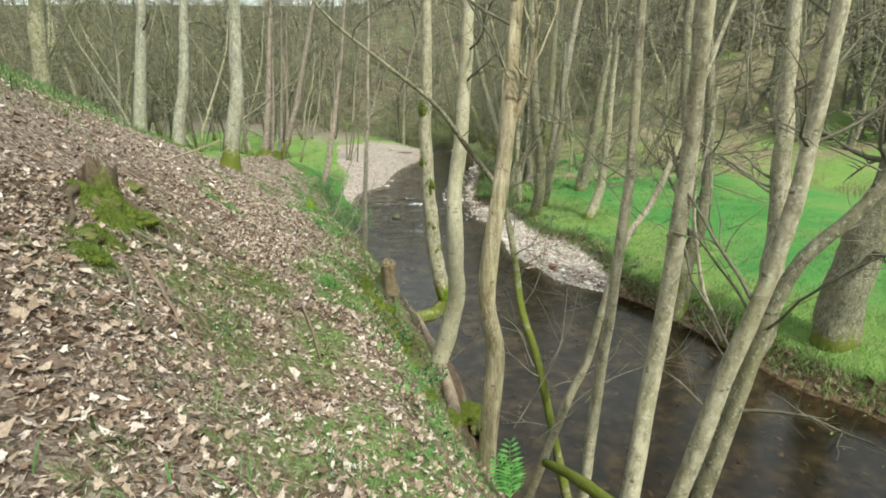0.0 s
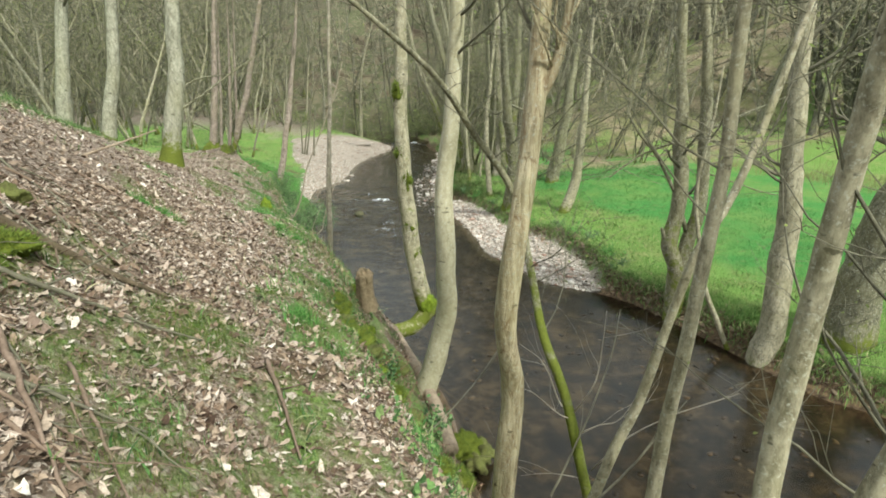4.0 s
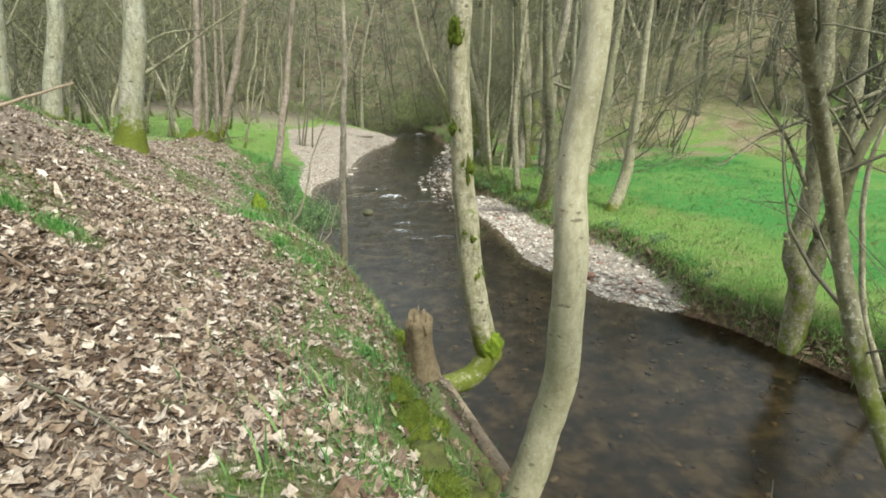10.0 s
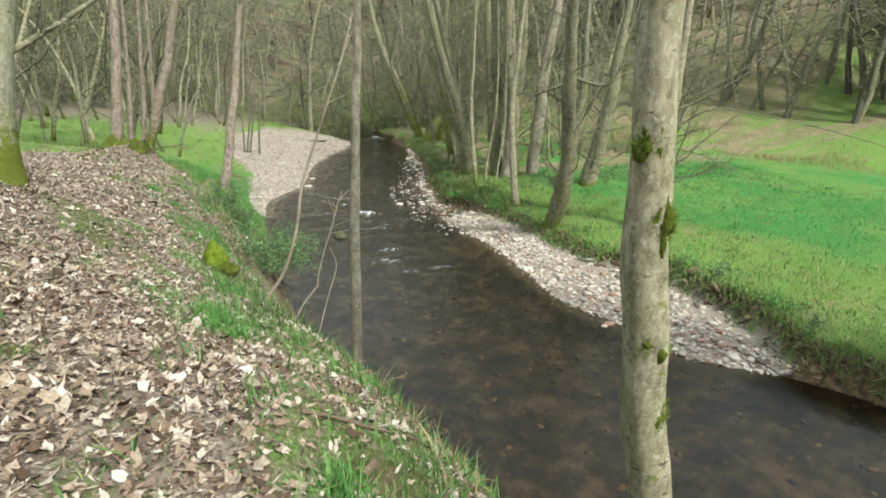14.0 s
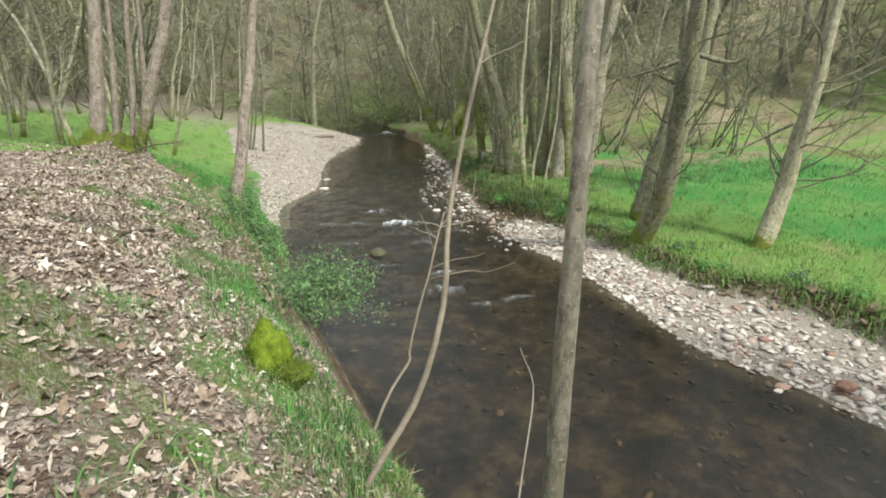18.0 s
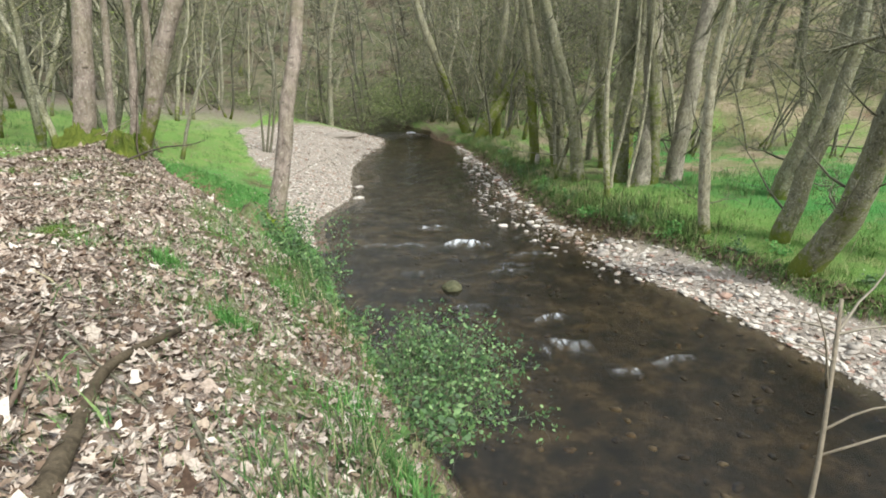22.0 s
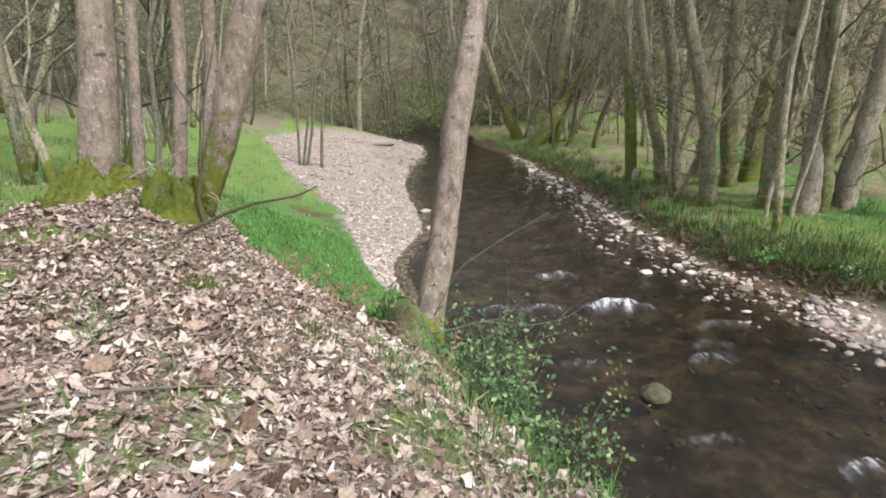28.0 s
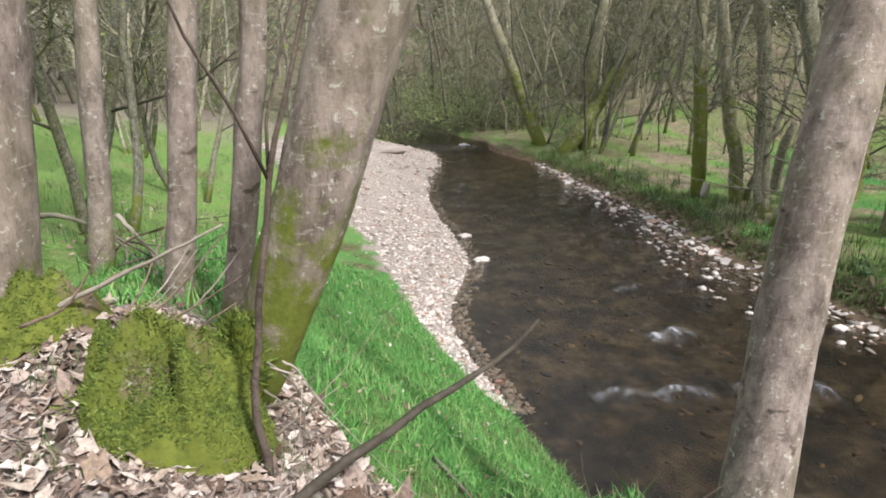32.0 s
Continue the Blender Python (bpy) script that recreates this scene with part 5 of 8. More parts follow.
# ---- roots and stumps ----
def limb_of(owner_name, label, pts, r0, r1, moss_level, mat):
    """A lone root or fallen limb."""
    ob = thing(owner_name, label, "branch")
    axis = spline(pts, 14)
    base = axis[0].copy()
    ob.location = base
    rad = [r0 + (r1 - r0) * i / 13 for i in range(14)]
    Tubes().add([p - base for p in axis], lambda i, a: rad[i] * (1 + 0.2 * noise.noise((math.cos(a) * 1.5, math.sin(a) * 1.5, i * 0.5 + r0 * 90))), 10, [moss_level] * 14).make("wood", mat, ob)
    return ob


limb_of("dead_snag", "short dark broken snag leaning among the far alders", [(6.46, 42.0, 0.5), (6.49, 41.99, 2.02), (6.6, 41.95, 2.5), (6.75, 41.93, 2.95)], 0.17, 0.1, 0.2, BARK_DARK)
limb_of("tree_root", "thick mossy root bent over the water's edge", [(-1.7, 13.2, 1.15), (-0.9, 13.5, 1.2), (-0.25, 13.75, 1.25), (0.15, 13.86, 1.65)], 0.17, 0.19, 0.5, BARK)
limb_of("tree_root", "mossy root joining the stems of the bank clump", [(1.35, 6.3, 2.3), (1.6, 5.6, 2.6), (1.95, 4.8, 2.75)], 0.06, 0.08, 0.7, BARK)
limb_of("fallen_log", "bare weathered log propped against the bank", [(0.22, 9.3, 1.12), (0.1, 10.0, 1.27), (-0.2, 11.2, 1.44), (-0.7, 13.2, 1.44)], 0.13, 0.105, 0.0, LOGWOOD)


MOSS_FROND = scatter_material("moss_fronds", [(0.0, (0.06, 0.09, 0.018)), (0.6, (0.115, 0.165, 0.03)), (1.0, (0.2, 0.26, 0.05))])
BARK_MOSSY = plain_material("dark_mossy_wood", (0.05, 0.045, 0.025), (0.15, 0.17, 0.05), 6.0, 1.0, relief=0.03)


def lump(name, label, category, centre, size, mat, seed, rough=0.25, flat=0.0, parent=None):
    bm = bmesh.new()
    bmesh.ops.create_icosphere(bm, subdivisions=4, radius=1)
    for v in bm.verts:
        k = 1 + 0.09 * noise.noise(v.co * 9 + Vector((seed, 3, 0))) + rough * noise.noise(v.co * 1.6 + Vector((seed * 7.7, 0, 0))) + rough * 0.4 * noise.noise(v.co * 4 + Vector((0, seed, 0)))
        v.co = Vector((v.co.x * size[0], v.co.y * size[1], v.co.z * size[2])) * k
    spots_ = [(v.co.copy(), v.normal.copy()) for v in bm.verts if v.co.z > -0.3 * size[2]] if mat in (MOSS, MOSS_BRIGHT) else []
    ob = part(name, bm, mat, parent)
    ob.location = centre
    if spots_:
        rg = random.Random(seed)
        fv, ff = [], []
        for co, nm in spots_:
            for _ in range(3):
                p = co + Vector((rg.uniform(-1, 1), rg.uniform(-1, 1), rg.uniform(-1, 1))) * 0.02
                d = (nm + Vector((rg.uniform(-1, 1), rg.uniform(-1, 1), rg.uniform(-0.3, 1))) * 0.8) * (0.014 if mat is MOSS_BRIGHT else 0.022)
                sd = d.orthogonal().normalized() * 0.004
                k = len(fv)
                fv += [(p - sd)[:], (p + sd)[:], (p + d)[:]]
                ff.append((k, k + 1, k + 2))
        if parent:
            fuzz = part("moss_fuzz", ([tuple(Vector(q) + Vector(centre)) for q in fv], ff), MOSS_FROND, parent, kind="stuff")
        else:
            fuzz = part("moss_fuzz", (fv, ff), MOSS_FROND, ob, kind="stuff")
    return tagged(ob, label, category) if not parent else ob


# cushions of moss on the bent alder's stem and knee
for k, (x, y, z, r, h) in enumerate([(-0.33, 13.83, 4.63, 0.09, 0.2), (-0.26, 13.83, 3.66, 0.1, 0.15), (-0.18, 13.84, 2.97, 0.1, 0.2), (-0.46, 13.84, 5.24, 0.08, 0.14), (0.11, 13.79, 1.78, 0.13, 0.2), (-0.46, 13.85, 6.5, 0.09, 0.2), (-0.11, 13.84, 2.4, 0.09, 0.15)]):
    lump("moss_pad", "", "", tuple(Vector((x, y, z)) - bent_alder.location), (r * 1.25, r * 1.25, h * 1.2), (MOSS, MOSS_BRIGHT)[k == 4], 230 + k, 0.5, 0.0, bent_alder)


SNAG_WOOD = plain_material("weathered_snag_wood", (0.1, 0.075, 0.045), (0.36, 0.285, 0.19), 14.0)


def stump(label, x, y, z_top, r, h, seed, mossy=True):
    """A rotten broken stump: ragged hollow shell, torn splinters, moss lobes on its sides."""
    rng = random.Random(seed)
    ob = thing("tree_stump", label, "stump")
    ob.location = (x, y, z_top - h)
    sides, rings = 28, 10
    rim = [h * (0.72 + 0.3 * noise.noise((math.cos(k * 0.2244) * 1.3, math.sin(k * 0.2244) * 1.3, seed)) + 0.12 * rng.random()) for k in range(sides)]
    v, f = [], []
    for i in range(rings):
        u = i / (rings - 1)
        for k in range(sides):
            a = 2 * math.pi * k / sides
            rr = r * (1.0 + 0.55 * (1 - u) ** 3) * (1 + 0.22 * noise.noise((math.cos(a) * 1.6, math.sin(a) * 1.6, u * 1.5 + seed)) + 0.1 * math.sin(a * 6 + seed + u))
            v.append((math.cos(a) * rr, math.sin(a) * rr, -0.25 + u * (rim[k] + 0.25)))
    for k in range(sides):
        a = 2 * math.pi * k / sides
        rr = r * 0.68 * (1 + 0.2 * noise.noise((math.cos(a) * 2, math.sin(a) * 2, seed + 5)))
        v.append((math.cos(a) * rr, math.sin(a) * rr, rim[k] * 0.72))
    v.append((0, 0, h * 0.4))
    for i in range(rings):
        for k in range(sides):
            a, b = i * sides + k, i * sides + (k + 1) % sides
            f.append((a, b, b + sides, a + sides))
    for k in range(sides):
        f.append((rings * sides + k, rings * sides + (k + 1) % sides, len(v) - 1))
    wood = ROT if mossy else SNAG_WOOD
    part("trunk_base", (v, f), wood, ob)
    for k in range(7):
        a = rng.uniform(0, 6.28)
        p = Vector((math.cos(a) * r * 0.85, math.sin(a) * r * 0.85, h * 0.5))
        top = p + Vector((rng.uniform(-0.05, 0.05), rng.uniform(-0.05, 0.05), h * rng.uniform(0.2, 0.45)))
        Tubes().add([p, p.lerp(top, 0.5) + Vector((rng.uniform(-0.02, 0.02), rng.uniform(-0.02, 0.02), 0)), top], [r * 0.17, r * 0.12, r * 0.02], 5).make("splinter", wood, ob)
    if mossy:
        for cx_, cy_, cz_, q in ((0.5, -0.6, 0.5, 0.5), (0.95, -0.75, 0.1, 0.75), (1.5, -1.0, -0.25, 0.8), (0.1, -0.95, 0.25, 0.45), (2.1, -0.8, -0.45, 0.6)):
            lump("moss_cap", "", "", (r * cx_, r * cy_, h * cz_), (r * q, r * q * 0.9, h * q * 0.45), (MOSS, BARK_MOSSY)[cz_ > 0.3], seed + int(cx_ * 10), 0.7, parent=ob)
    return ob


def gz(x, y):
    return float(height(x, y))


stump("rotten broken stump with moss on the leafy slope", -3.55, 5.75, 6.42, 0.18, 0.66, 3)
stump("small broken snag at the bank edge", -1.16, 11.3, 3.58, 0.155, 0.55, 5, False)
lump("moss_mound", "bright green moss growing over a bank hummock", "moss", (-4.46, 18.5, 2.96), (0.18, 0.165, 0.37), MOSS_BRIGHT, 2, 0.3)
lump("moss_mound", "green moss spreading from the foot of the bank hummock", "moss", (-4.33, 18.42, gz(-4.33, 18.42) + 0.02), (0.16, 0.14, 0.12), MOSS, 3, 0.5)
lump("moss_mound", "green moss spreading from the foot of the bank hummock", "moss", (-4.6, 18.6, gz(-4.6, 18.6)), (0.17, 0.16, 0.1), BARK_MOSSY, 5, 0.5)
limb_of("fallen_log", "dark rotten log end with moss, lying in the leaves", [(-5.5, 11.0, 5.1), (-5.0, 10.7, 4.95), (-4.6, 10.45, 4.84), (-4.3, 10.25, 4.74)], 0.2, 0.17, 0.3, ROOT_EARTH)


def root_mound(label, x0, y0, wide, deep, tall, seed):
    """A lumpy heap of roots and earth, patched with moss."""
    ob = thing("root_mound", label, "moss")
    ob.location = (x0, y0, gz(x0, y0))
    nu, v, f, cover = 44, [], [], []
    rg = random.Random(seed)
    for j in range(nu):
        for i in range(nu):
            u, w = i / (nu - 1) * 2 - 1, j / (nu - 1) * 2 - 1
            x, y = u * wide, w * deep
            dome = max(0.0, 1 - (u * u + w * w) ** 0.9)
            rough = 0.7 + 0.55 * noise.noise((x * 3.2 + seed, y * 3.2, 0)) + 0.35 * noise.noise((x * 9, y * 9 + seed, 1)) + 0.2 * noise.noise((x * 21, y * 21, seed))
            root = 0.35 * max(0.0, math.sin(math.atan2(w, u) * 5 + seed + 2 * noise.noise((x * 2, y * 2, 5)))) ** 3
            z = gz(x0 + x, y0 + y) - ob.location.z - 0.04 + tall * dome ** 0.6 * max(0.12, rough + root)
            v.append((x, y, z))
            cover.append(max(0.0, min(1.0, 0.74 + 0.6 * noise.noise((x * 6, y * 6, seed + 3)))))
    for j in range(nu - 1):
        for i in range(nu - 1):
            k = j * nu + i
            f.append((k, k + 1, k + nu + 1, k + nu))
    mound = part("mound", (v, f), ROOT_EARTH, ob)
    mound.data.attributes.new("moss", "FLOAT", "POINT").data.foreach_set("value", cover)
    fv, ff = [], []
    for k in range(nu * (nu - 1) - 1):
        if cover[k] < 0.4 or k % nu == nu - 1 or abs(v[k][0]) > wide * 0.9 or abs(v[k][1]) > deep * 0.9:
            continue
        a, b, c = Vector(v[k]), Vector(v[k + 1]), Vector(v[k + nu])
        for _ in range(22):
            p = a + (b - a) * rg.random() + (c - a) * rg.random()
            d = Vector((rg.uniform(-1, 1), rg.uniform(-1, 1), rg.uniform(-0.6, 1.0))) * rg.uniform(0.008, 0.02)
            sd = d.orthogonal().normalized() * 0.0028
            q = len(fv)
            fv += [(p - sd)[:], (p + sd)[:], (p + d)[:]]
            ff.append((q, q + 1, q + 2))
    part("moss_fuzz", (fv, ff), MOSS_FROND, ob, kind="stuff")
    return ob


root_mound("moss-covered root plate under the leaning trunk", -8.47, 28.98, 0.29, 0.24, 0.4, 8)
lump("moss_mound", "thin sheet of moss climbing the leaning trunk", "moss", (-8.3, 29.08, 3.5), (0.08, 0.06, 0.17), MOSS, 31, 0.3)
lump("boulder", "grey lichen-spotted stone set in the root plate", "stone", (-8.35, 28.93, 3.33), (0.085, 0.08, 0.12), plain_material("lichen_stone", (0.13, 0.14, 0.105), (0.42, 0.42, 0.35), 30.0, 0.95), 34, 0.25)
lump("moss_mound", "low green moss pad beside the root plate", "moss", (-8.68, 29.0, 3.42), (0.12, 0.1, 0.1), MOSS, 32, 0.4)
for k, (x, y, w, d, h) in enumerate([(-3.4, 5.55, 0.3, 0.32, 0.2), (-3.08, 5.12, 0.26, 0.3, 0.17), (-2.8, 4.5, 0.2, 0.2, 0.13), (-2.66, 4.05, 0.16, 0.15, 0.11)]):
    root_mound("low mossy hump of rotten roots below the stump", x, y, w, d, h, 21 + k)
root_mound("mossy root flare of the stout trunk", -9.32, 29.6, 0.5, 0.42, 0.38, 15)
lump("boulder", "round stream boulder half covered in moss", "boulder", (-2.56, 30.05, 0.0), (0.22, 0.2, 0.17), plain_material("mossy_boulder", (0.04, 0.045, 0.025), (0.13, 0.125, 0.075), 5.0, 0.85), 4, 0.15)
lump("boulder", "pale slab lying on the gravel bar", "boulder", (-4.1, 55.6, 0.62), (1.1, 0.4, 0.22), STONE, 11, 0.2)
lump("boulder", "reddish cobble on the shingle", "boulder", (4.3, 20.9, 0.22), (0.17, 0.14, 0.09), plain_material("red_sandstone", (0.17, 0.1, 0.075), (0.33, 0.2, 0.155), 9.0), 12, 0.2)

for k, (x, y, sx_, sz_) in enumerate([(-3.16, 5.55, 0.2, 0.09), (-3.3, 5.35, 0.13, 0.1), (-2.62, 3.95, 0.14, 0.07), (-2.85, 4.3, 0.13, 0.08), (-3.5, 5.4, 0.14, 0.1), (-3.7, 6.6, 0.13, 0.1)]):
    lump("moss_mound", "cushion of moss over old roots below the stump", "moss", (x, y, gz(x, y) - 0.02), (sx_, sx_ * 0.85, sz_), (MOSS, BARK_MOSSY)[k % 2], 140 + k, 0.6)
for k, pts in enumerate([[(-3.5, 5.6), (-3.25, 5.3), (-3.0, 5.15), (-2.75, 4.95)], [(-3.45, 5.9), (-3.1, 6.05), (-2.8, 6.2), (-2.4, 6.2)], [(-3.6, 5.5), (-3.35, 4.95), (-3.1, 4.6), (-2.95, 4.3)]]):
    limb_of("tree_root", "old dark root running out from the rotten stump", [(x, y, gz(x, y) + 0.03) for x, y in pts], 0.05, 0.016, 0.25, ROT)
for k, (x, y, r) in enumerate([(0.18, 34.85, 0.16), (-4.0, 39.8, 0.2), (-3.83, 41.9, 0.18), (1.71, 33.45, 0.2), (3.57, 21.4, 0.12), (3.4, 21.3, 0.08), (3.49, 23.0, 0.1), (1.2, 34.6, 0.14), (1.0, 36.2, 0.12), (0.6, 37.4, 0.1), (2.0, 31.6, 0.13)]):
    lump("boulder", "pale flat stone standing out of the shallow water", "stone", (x, y, 0.0), (r, r * 0.75, r * 0.35), STONE, 160 + k, 0.3)
for k, (x, y, z, r) in enumerate([(0.62, 10.5, 0.3, 0.27), (0.9, 10.45, 0.22, 0.22), (0.4, 10.3, 0.45, 0.24), (0.75, 10.2, 0.2, 0.2)]):
    lump("moss_mound", "mossy root hummock at the waterside below the alders", "moss", (x, y, z), (r, r, r * 0.9), (MOSS, BARK_MOSSY)[k % 2], 181 + k, 0.6)
lump("moss_mound", "bright moss round the foot of the lone slim alder", "moss", (-6.2, 28.95, 2.06), (0.2, 0.17, 0.2), MOSS_BRIGHT, 176, 0.35)
lump("boulder", "upright whitish stone at the foot of the alders", "stone", (4.15, 42.34, gz(4.15, 42.34) + 0.2), (0.11, 0.1, 0.3), STONE, 175, 0.2)

# moss lumps and bare roots on the steep face of the bank
for k, (x, y, r) in enumerate([(-0.62, 7.3, 0.14), (-0.85, 8.1, 0.12), (-0.95, 8.9, 0.16), (-0.7, 9.6, 0.13), (-1.1, 10.2, 0.14), (-0.45, 6.6, 0.13), (-0.2, 5.9, 0.12), (-1.45, 11.9, 0.14), (-0.55, 10.4, 0.15), (0.1, 7.0, 0.16)]):
    lump("moss_mound", "pad of green moss on the steep bank", "moss", (x, y, gz(x, y) - r * 0.25), (r, r * 1.2, r * 0.7), (MOSS, MOSS_BRIGHT, BARK_MOSSY)[k % 3], 40 + k, 0.4)
for k, (x, y) in enumerate([(-0.85, 7.6), (-0.8, 8.5), (-0.95, 9.3), (-0.7, 6.9), (-1.15, 10.6)]):
    limb_of("tree_root", "thin bare root hanging from the bank", [(x - 0.3, y, gz(x - 0.3, y) - 0.03), (x - 0.05, y - 0.1, gz(x - 0.05, y - 0.1) + 0.05), (x + 0.12, y - 0.25, gz(x + 0.12, y - 0.25) + 0.06), (x + 0.3, y - 0.3, gz(x + 0.3, y - 0.3) - 0.05)], 0.022, 0.01, 0.1, ROT)

# ---- fallen branches ----
CLIMBER = plain_material("climbing_stem_bark", (0.05, 0.038, 0.03), (0.17, 0.135, 0.11), 11.0, 0.95)
DEADWOOD = plain_material("dead_branch_bark", (0.1, 0.07, 0.05), (0.27, 0.2, 0.16), 7.0, 0.95, (1, 1, 0.3), 0.02)


def stick(label, pts, r0, mat=TWIG, forks=0, seed=0, name="fallen_branch"):
    rng = random.Random(seed)
    ob = thing(name, label, "branch")
    axis = spline(pts, 14)
    base = axis[0].copy()
    ob.location = base
    axis = [p - base + Vector((rng.uniform(-1, 1), rng.uniform(-1, 1), rng.uniform(-1, 1))) * min(r0 * 0.3, 0.005) for p in axis]
    Tubes().add(axis, [r0 * (1 - 0.7 * i / 13) for i in range(14)], 7).make("stem", mat, ob)
    for _ in range(forks):
        k = rng.randint(4, 11)
        d = (axis[min(k + 1, 13)] - axis[k]).normalized() + Vector((rng.uniform(-1, 1), rng.uniform(-1, 1), rng.uniform(-0.1, 0.6))) * 0.8
        Tubes().add(wander(rng, axis[k], d, 0.5 + 0.5 * rng.random(), 5, 0.25, 0.0), [r0 * 0.4 * (1 - 0.8 * i / 5) for i in range(6)], 5).make("side_twig", mat, ob)
    return ob


def lying(x0, y0, x1, y1, lift=0.04, sag=4):
    return [(x0 + (x1 - x0) * k / sag, y0 + (y1 - y0) * k / sag, gz(x0 + (x1 - x0) * k / sag, y0 + (y1 - y0) * k / sag) + lift) for k in range(sag + 1)]


stick("dark bare branch jutting from the mossy mound over the bank", [(-8.55, 28.2, 3.25), (-8.2, 28.45, 3.38), (-7.8, 28.65, 3.5), (-7.45, 28.9, 3.5), (-7.2, 29.08, 3.55)], 0.021, plain_material("wet_dark_bark", (0.03, 0.026, 0.02), (0.1, 0.085, 0.065), 9.0, 0.7), 0, 1)
stick("pale peeled stick leaning on the roots", [(-9.17, 29.49, 3.53), (-8.75, 29.39, 3.74), (-8.33, 29.28, 3.95)], 0.013, TWIG_PALE, 0, 2)
stick("dark twisted climbing stem against the leaning trunk", [(-8.21, 28.81, 3.2), (-8.21, 28.81, 3.34), (-8.23, 28.82, 3.5), (-8.21, 28.81, 3.65), (-8.19, 28.81, 3.80), (-8.17, 28.80, 3.93), (-8.14, 28.79, 4.07), (-8.12, 28.79, 4.22), (-8.09, 28.78, 4.34), (-8.05, 28.77, 4.47), (-7.9, 28.85, 5.0), (-7.75, 29.0, 5.6)], 0.015, CLIMBER, 2, 3, "climbing_stem")
for k, (a, b, c) in enumerate([((-8.20, 28.98, 3.56), (-8.12, 28.97, 3.47), (-8.06, 28.94, 3.35)), ((-8.19, 28.98, 3.54), (-8.1, 28.96, 3.49), (-8.00, 28.93, 3.36)), ((-8.22, 28.99, 3.45), (-8.15, 28.98, 3.38), (-8.10, 28.96, 3.25)), ((-8.15, 28.97, 3.56), (-8.1, 28.96, 3.52), (-8.03, 28.94, 3.38)), ((-8.22, 28.98, 3.39), (-8.1, 28.97, 3.4), (-7.98, 28.93, 3.3)), ((-8.19, 28.98, 3.28), (-8.1, 28.96, 3.36), (-7.98, 28.93, 3.46))]):
    stick("thin dry twig caught at the foot of the leaning trunk", [a, b, c], 0.005, (TWIG, TWIG_PALE)[k % 2], 1, 60 + k, "dead_twig")
for k, pts in enumerate([[(-10.03, 31.81, 3.45), (-9.76, 31.74, 3.45), (-9.47, 31.67, 3.33), (-9.20, 31.60, 3.15)], [(-9.39, 31.65, 3.47), (-9.30, 31.63, 3.34), (-9.10, 31.58, 3.05)], [(-9.54, 31.69, 3.1), (-9.33, 31.63, 3.28), (-8.91, 31.53, 3.41)], [(-9.51, 31.68, 3.05), (-9.14, 31.59, 3.15), (-8.95, 31.54, 3.0)], [(-9.36, 31.64, 3.25), (-9.38, 31.66, 3.1), (-9.43, 31.66, 2.94)], [(-9.25, 31.62, 3.25), (-9.15, 31.6, 3.15), (-9.08, 31.57, 2.98)]]):
    stick("dead branch in a small brush heap behind the mound", pts, (0.024, 0.022, 0.014, 0.014, 0.01, 0.012)[k], (TWIG, TWIG_PALE, DEADWOOD)[k % 3], 2, 80 + k, "brush_branch")
stick("broken pole lying out from the slope", [(-6.4, 11.2, 5.35), (-5.6, 11.8, 5.6), (-4.76, 12.3, 5.9)], 0.036, LOGWOOD, 0, 4)
limb_of("fallen_branch", "dark rough fallen branch half buried in the leaves", [(-5.86, 19.0, gz(-5.86, 19.0) - 0.07), (-5.89, 19.37, gz(-5.89, 19.37) - 0.02), (-6.01, 19.99, gz(-6.01, 19.99) + 0.01), (-6.17, 20.6, gz(-6.17, 20.6)), (-6.23, 20.95, gz(-6.23, 20.95) + 0.03), (-6.22, 21.3, gz(-6.22, 21.3) + 0.025), (-6.10, 21.8, gz(-6.10, 21.8) + 0.05)], 0.048, 0.018, 0.1, ROT)
stick("thin bleached twig leaning out from the bank", [(-3.05, 16.7, 2.35), (-2.84, 17.03, 2.95), (-2.71, 17.27, 3.29), (-2.79, 17.34, 3.55)], 0.008, TWIG_PALE, 0, 8)
# brushwood lying on the slope
for k, (x0, y0, x1, y1, r) in enumerate([(-2.25, 4.1, -1.75, 4.25, 0.014), (-2.2, 4.0, -1.8, 3.95, 0.01), (-2.1, 3.85, -1.75, 3.72, 0.012), (-2.3, 4.25, -1.95, 3.9, 0.009), (-2.05, 4.2, -1.78, 3.85, 0.007), (-4.15, 7.3, -3.45, 7.6, 0.016), (-4.3, 7.5, -3.6, 7.2, 0.012), (-3.95, 6.9, -3.4, 7.3, 0.009), (-4.1, 7.0, -3.5, 6.8, 0.008), (-4.2, 7.6, -3.6, 8.2, 0.01), (-3.8, 6.6, -3.2, 6.9, 0.008)]):
    stick("thin dead brushwood lying on the leafy slope", lying(x0, y0, x1, y1, r + 0.02), r, (DEADWOOD, TWIG)[k % 3 == 0], 1 + k % 2, 700 + k)
stick("fallen branch on the leaf litter", lying(-6.2, 20.0, -6.6, 21.4), 0.016, DEADWOOD, 1, 6)
